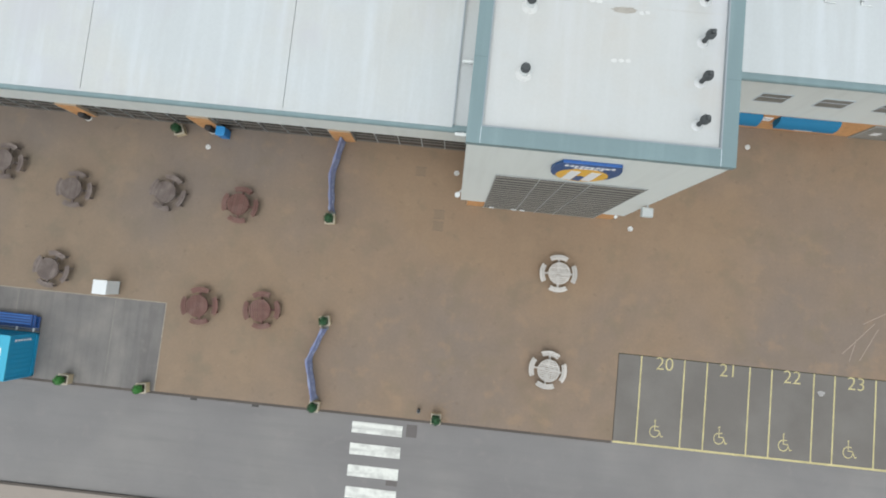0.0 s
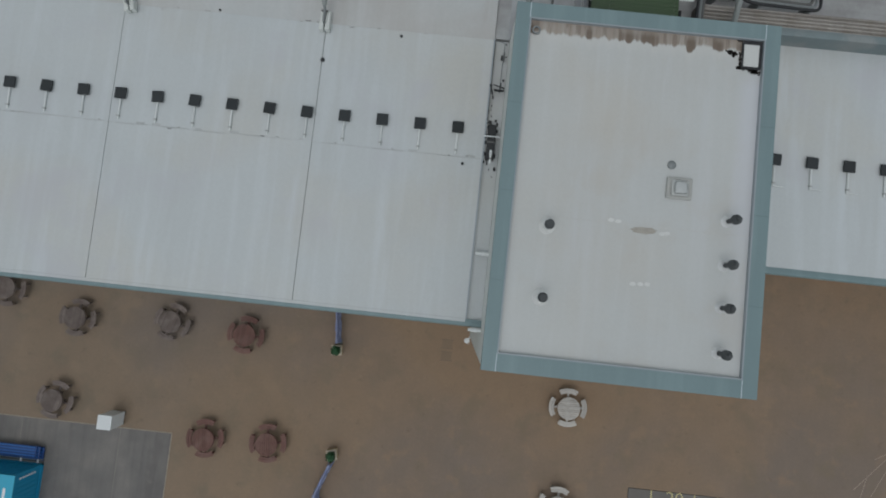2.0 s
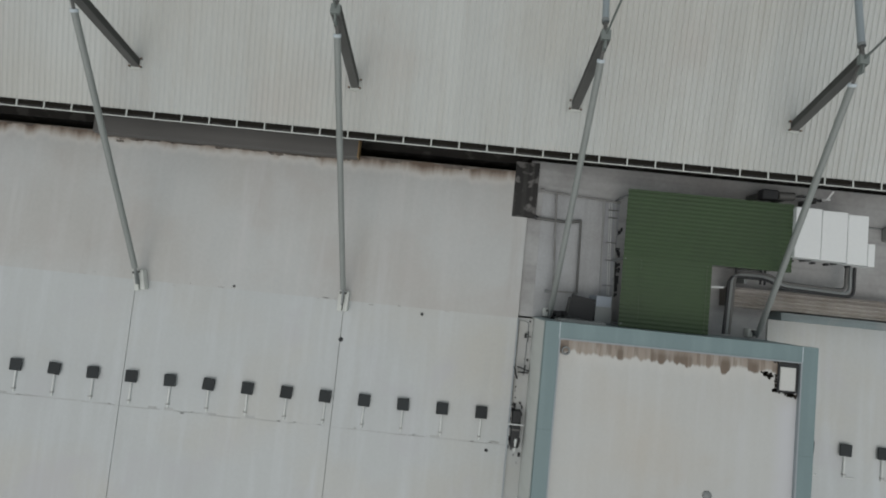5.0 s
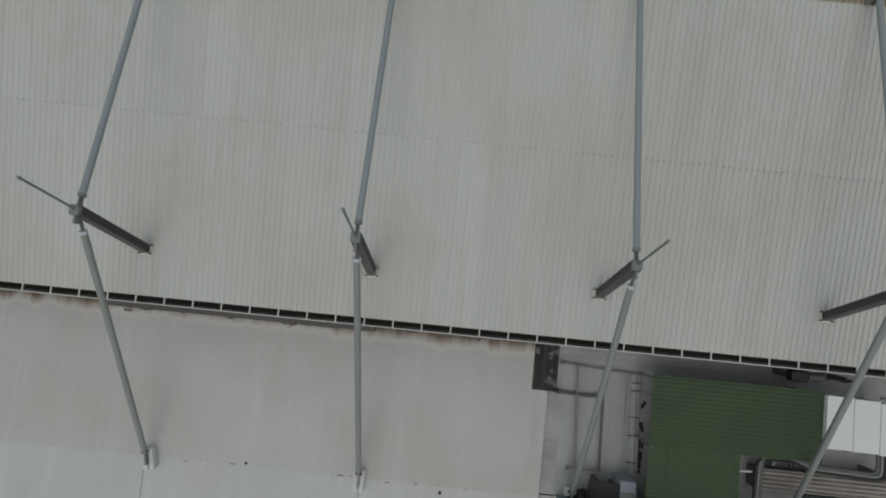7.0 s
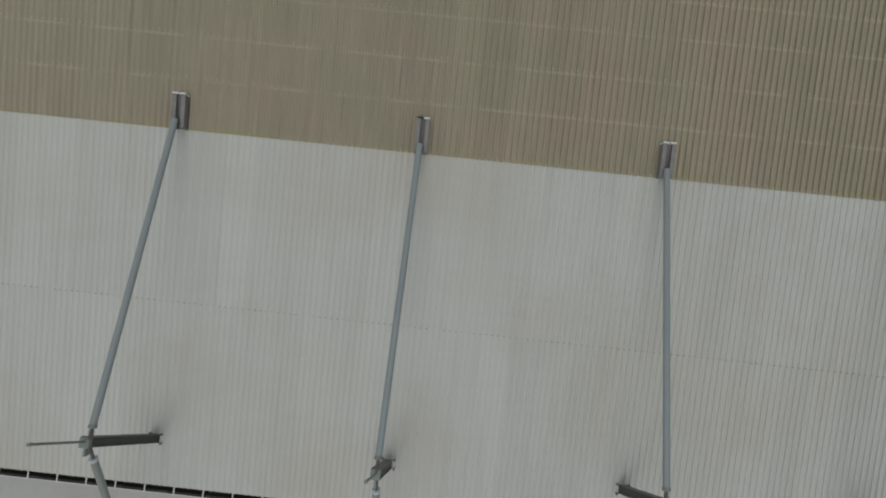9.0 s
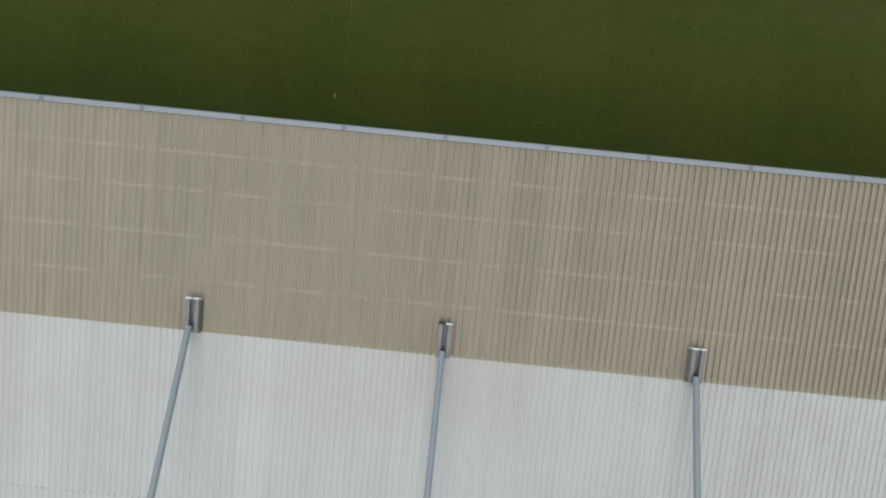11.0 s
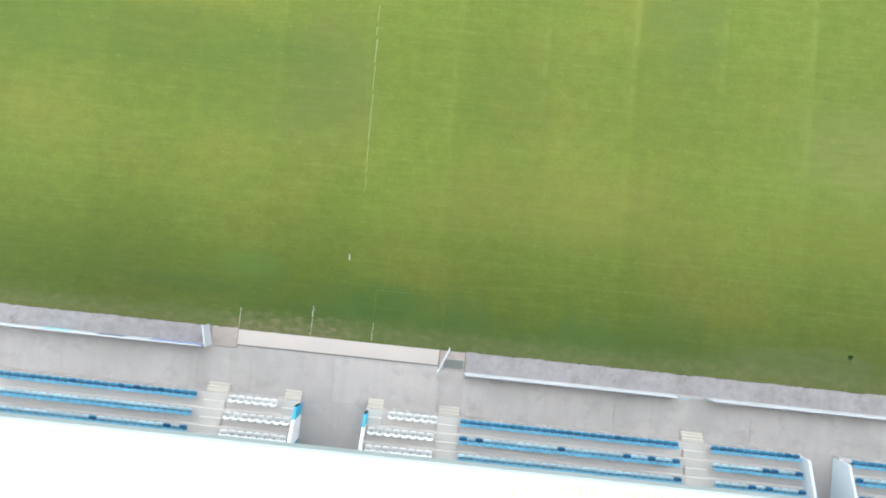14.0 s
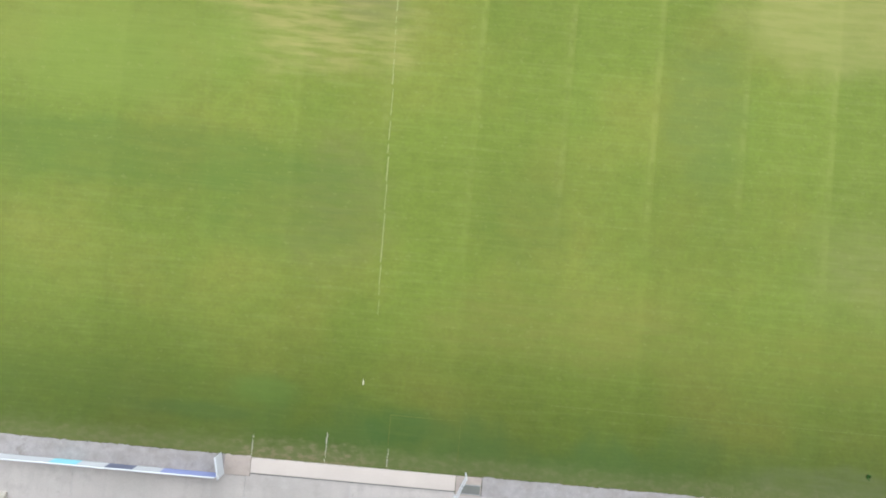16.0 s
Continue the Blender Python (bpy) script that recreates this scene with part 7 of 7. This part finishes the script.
def cloth_barrier(points, label):
    b = thing("cloth_barrier", label, "barrier", (0, 0, 0), group="cloth barriers between planters")
    for k, ((xa, ya), (xb, yb)) in enumerate(zip(points, points[1:])):
        d = Vector((xb - xa, yb - ya, 0))
        u = d.normalized()
        nrm = Vector((-u.y, u.x, 0))
        bm = bmesh.new()
        n = 8
        for side in (-1, 1):
            for j in range(n):
                q = []
                for s, z in ((j, 0.12), (j + 1, 0.12), (j + 1, 0.95), (j, 0.95)):
                    bulge = 0.02 * math.sin(s * 1.7) + (0.12 if z < 0.5 else 0.05)
                    q.append(bm.verts.new(Vector((xa, ya, z)) + d * (s / n) + nrm * side * bulge))
                bm.faces.new(q)
        for j in range(n):
            q = []
            for s, side in ((j, -1), (j + 1, -1), (j + 1, 1), (j, 1)):
                q.append(bm.verts.new(Vector((xa, ya, 0.95)) + d * (s / n) + nrm * side * (0.05 + 0.02 * math.sin(s * 1.7))))
            bm.faces.new(q)
        part("canvas", bm, BANNER, b, "blue printed canvas")
        bars = bmesh.new()
        for s in (0.14, 0.22, 0.27, 0.41, 0.46, 0.55, 0.71, 0.76):
            p = Vector((xa, ya, 0.55)) + d * s
            for side in (1,):
                q = p + nrm * side * 0.12
                rod(bars, q - u * 0.04, q + u * 0.05, 0.03, seg=6)
        part("print_bar", bars, BANNER_PRINT, b)
        part("top_tube", rods(((xa, ya, 0.97), (xb, yb, 0.97), 0.03), seg=8), BANNER, b)
    for x, y in points:
        part("post", rods(((x, y, 0), (x, y, 0.98), 0.035), seg=8), MID_STEEL, b)
        part("foot", lathe([(0, 0), (0.18, 0), (0.16, 0.04), (0, 0.05)], 14, (x, y, 0)), MID_STEEL, b)


cloth_barrier([(-6.4, 6.6), (-6.8, 4.4), (-6.56, 2.3)], "blue canvas barrier from the shopfront to a planter")
cloth_barrier([(-6.17, -4.42), (-6.86, -6.28), (-6.28, -8.45)], "blue canvas barrier from planter to road edge")

for x, y in ((-14.46, 5.48), (0.47, 5.38), (10.89, 3.1), (17.38, 8.64)):
    lamp = thing("ground_light", "small pale round light set in the paving", "ground light", (x, y, 0), group="ground lights")
    part("lens", lathe([(0, 0.0), (0.12, 0.0), (0.11, 0.05), (0, 0.065)], 16), LAMP_GLASS, lamp, smooth=True)
    part("rim", lathe([(0.12, 0), (0.15, 0), (0.145, 0.03), (0.12, 0.03)], 16), AC_WHITE, lamp)

chest = thing("white_cabinet", "white cabinet on low feet beside the yard", "cabinet", (-18.82, -3.38, 0))
part("body", boxes((-0.38, 0.38, -0.38, 0.38, 0.1, 1.27), bevel=0.02), AC_WHITE, chest)
part("lid", boxes((-0.4, 0.4, -0.4, 0.4, 1.275, 1.35), bevel=0.02), AC_WHITE, chest)
for sx in (-0.3, 0.3):
    for sy in (-0.3, 0.3):
        part("foot", boxes((sx - 0.05, sx + 0.05, sy - 0.05, sy + 0.05, 0, 0.1)), DARK_STEEL, chest)

# shipping container with ribbed sides
cx1, cy0, cy1, ch = -22.75, -8.92, -6.45, 2.1
cont = thing("storage_container", "turquoise steel storage container with ribbed sides", "container", (0, 0, 0.004))
part("roof", boxes((cx1 - 6.05, cx1, cy0, cy1, ch - 0.08, ch), bevel=0.015), TURQ_TOP, cont)
part("shell", boxes((cx1 - 6.0, cx1 - 0.05, cy0 + 0.05, cy1 - 0.05, 0.1, ch - 0.08)), TURQUOISE, cont)
for k in range(9):
    y = cy0 + 0.16 + 0.27 * k
    part("rib", boxes((cx1 - 0.05, cx1 - 0.03, y, y + 0.15, 0.2, ch - 0.12), bevel=0.008), TURQUOISE, cont)
for k in range(22):
    x = cx1 - 5.9 + 0.27 * k
    part("rib", boxes((x, x + 0.13, cy0 + 0.012, cy0 + 0.05, 0.2, ch - 0.12)), TURQUOISE, cont)
    part("rib", boxes((x, x + 0.13, cy1 - 0.05, cy1 - 0.012, 0.2, ch - 0.12)), TURQUOISE, cont)
for x in (cx1 - 6.05, cx1 - 0.1):
    for y in (cy0, cy1 - 0.1):
        part("corner_post", boxes((x, x + 0.1, y, y + 0.1, 0, ch - 0.05)), TURQUOISE, cont)
part("bottom_rail", boxes((cx1 - 6.05, cx1, cy0, cy0 + 0.1, 0, 0.18), (cx1 - 6.05, cx1, cy1 - 0.1, cy1, 0, 0.18), (cx1 - 0.1, cx1, cy0 + 0.1, cy1 - 0.1, 0, 0.18)), TURQUOISE, cont)
for k in range(6):
    part("lettering_bar", boxes((cx1 - 0.03, cx1 - 0.02, cy1 - 0.36, cy1 - 0.26, 0.55 + 0.2 * k, 0.69 + 0.2 * k)), SIGN_WHITE, cont)
part("lettering_bar", boxes((cx1 - 0.55, cx1 - 0.4, cy0 + 0.75, cy1 - 0.7, ch, ch + 0.006)), SIGN_WHITE, cont)

stack = thing("barrier_stack", "stack of blue plastic barriers lying flat", "barrier stack", (-24.0, -5.88, 0.004))
for k in range(5):
    lift, slide = 0.095 * k, (0.0, 0.07, -0.03, 0.05, -0.06)[k]
    x0, x1, y0, y1 = -1.6 + slide, 1.2 + slide - 0.03 * k, -0.46 + 0.07 * k, 0.34 + 0.035 * k
    slab_ = part("barrier", boxes((x0, x1, y0, y1, lift, lift + 0.075), bevel=0.035), BARRIER_DEEP, stack)
    for q in (0.12, 0.36, 0.6, 0.84):
        y = y0 + (y1 - y0) * q
        part("ridge", boxes((x0 + 0.08, x1 - 0.08, y, y + 0.07, lift + 0.07, lift + 0.092), bevel=0.012), BARRIER_BLUE, slab_)
base = thing("metal_pallet", "grey metal frame with small white scraps", "frame", (-24.0, -6.28, 0.004))
part("rail", boxes((-1.5, 1.25, -0.1, -0.04, 0, 0.25), (-1.5, 1.25, 0.04, 0.1, 0, 0.25)), MID_STEEL, base)
part("slat", boxes((-1.4, -1.3, -0.1, 0.1, 0.25, 0.27), (0.0, 0.1, -0.1, 0.1, 0.25, 0.27), (1.0, 1.1, -0.1, 0.1, 0.25, 0.27)), AC_WHITE, base)

bin_ = thing("recycling_bin", "bright blue recycling bin by the shopfront", "bin", (-13.45, 6.3, 0))
part("body", boxes((-0.25, 0.25, -0.25, 0.25, 0.05, 0.85), bevel=0.03), surface("bin_blue", (0.02, 0.20, 0.50), 0.45, var=0.06), bin_)
part("lid", boxes((-0.27, 0.27, -0.28, 0.27, 0.85, 0.95), bevel=0.03), surface("bin_lid", (0.03, 0.26, 0.58), 0.45, var=0.06), bin_)
part("wheel", rods(((-0.25, 0.26, 0.08), (0.25, 0.26, 0.08), 0.08)), BLACK, bin_)
for x, y in ((-14.3, 6.5), (-21.9, 6.55)):
    b = thing("litter_bin", "black litter bin against a brick pier", "bin", (x, y, 0), group="litter bins")
    part("body", lathe([(0, 0), (0.17, 0), (0.2, 0.62), (0, 0.62)], 18), BLACK, b, smooth=True)
    part("lid", lathe([(0, 0.62), (0.22, 0.62), (0.2, 0.72), (0.1, 0.78), (0, 0.78)], 18), BLACK, b, smooth=True)
    part("base", lathe([(0, 0), (0.22, 0), (0.22, 0.03), (0, 0.03)], 18), RENDER_WALL, b)
post = thing("bollard", "small dark bollard near the kerb", "bollard", (-0.3, -8.5, 0))
part("post", lathe([(0, 0), (0.09, 0), (0.08, 0.55), (0.05, 0.62), (0, 0.63)], 14), BLACK, post, smooth=True)
part("band", lathe([(0.09, 0.45), (0.1, 0.45), (0.1, 0.5), (0.09, 0.5)], 14), GALV, post)
weed = thing("weed", "low dark green weed tuft in the grass", "weed", (15.17, 44.6, 0))
bm = bmesh.new()
r = random.Random(3)
for _ in range(70):
    a, d = r.uniform(0, 6.28), r.uniform(0.0, 0.13)
    c = Vector((d * math.cos(a), d * math.sin(a), 0))
    t = c + Vector((r.gauss(0, 0.06), r.gauss(0, 0.06), r.uniform(0.05, 0.2)))
    s = Vector((0.02, 0.01, 0))
    bm.faces.new([bm.verts.new(v) for v in (c - s, c + s, t)])
part("leaves", bm, surface("weed_leaf", (0.024, 0.070, 0.014), 0.8, spec=0.1, var=0.3, coarse=4, island=0.3), weed)
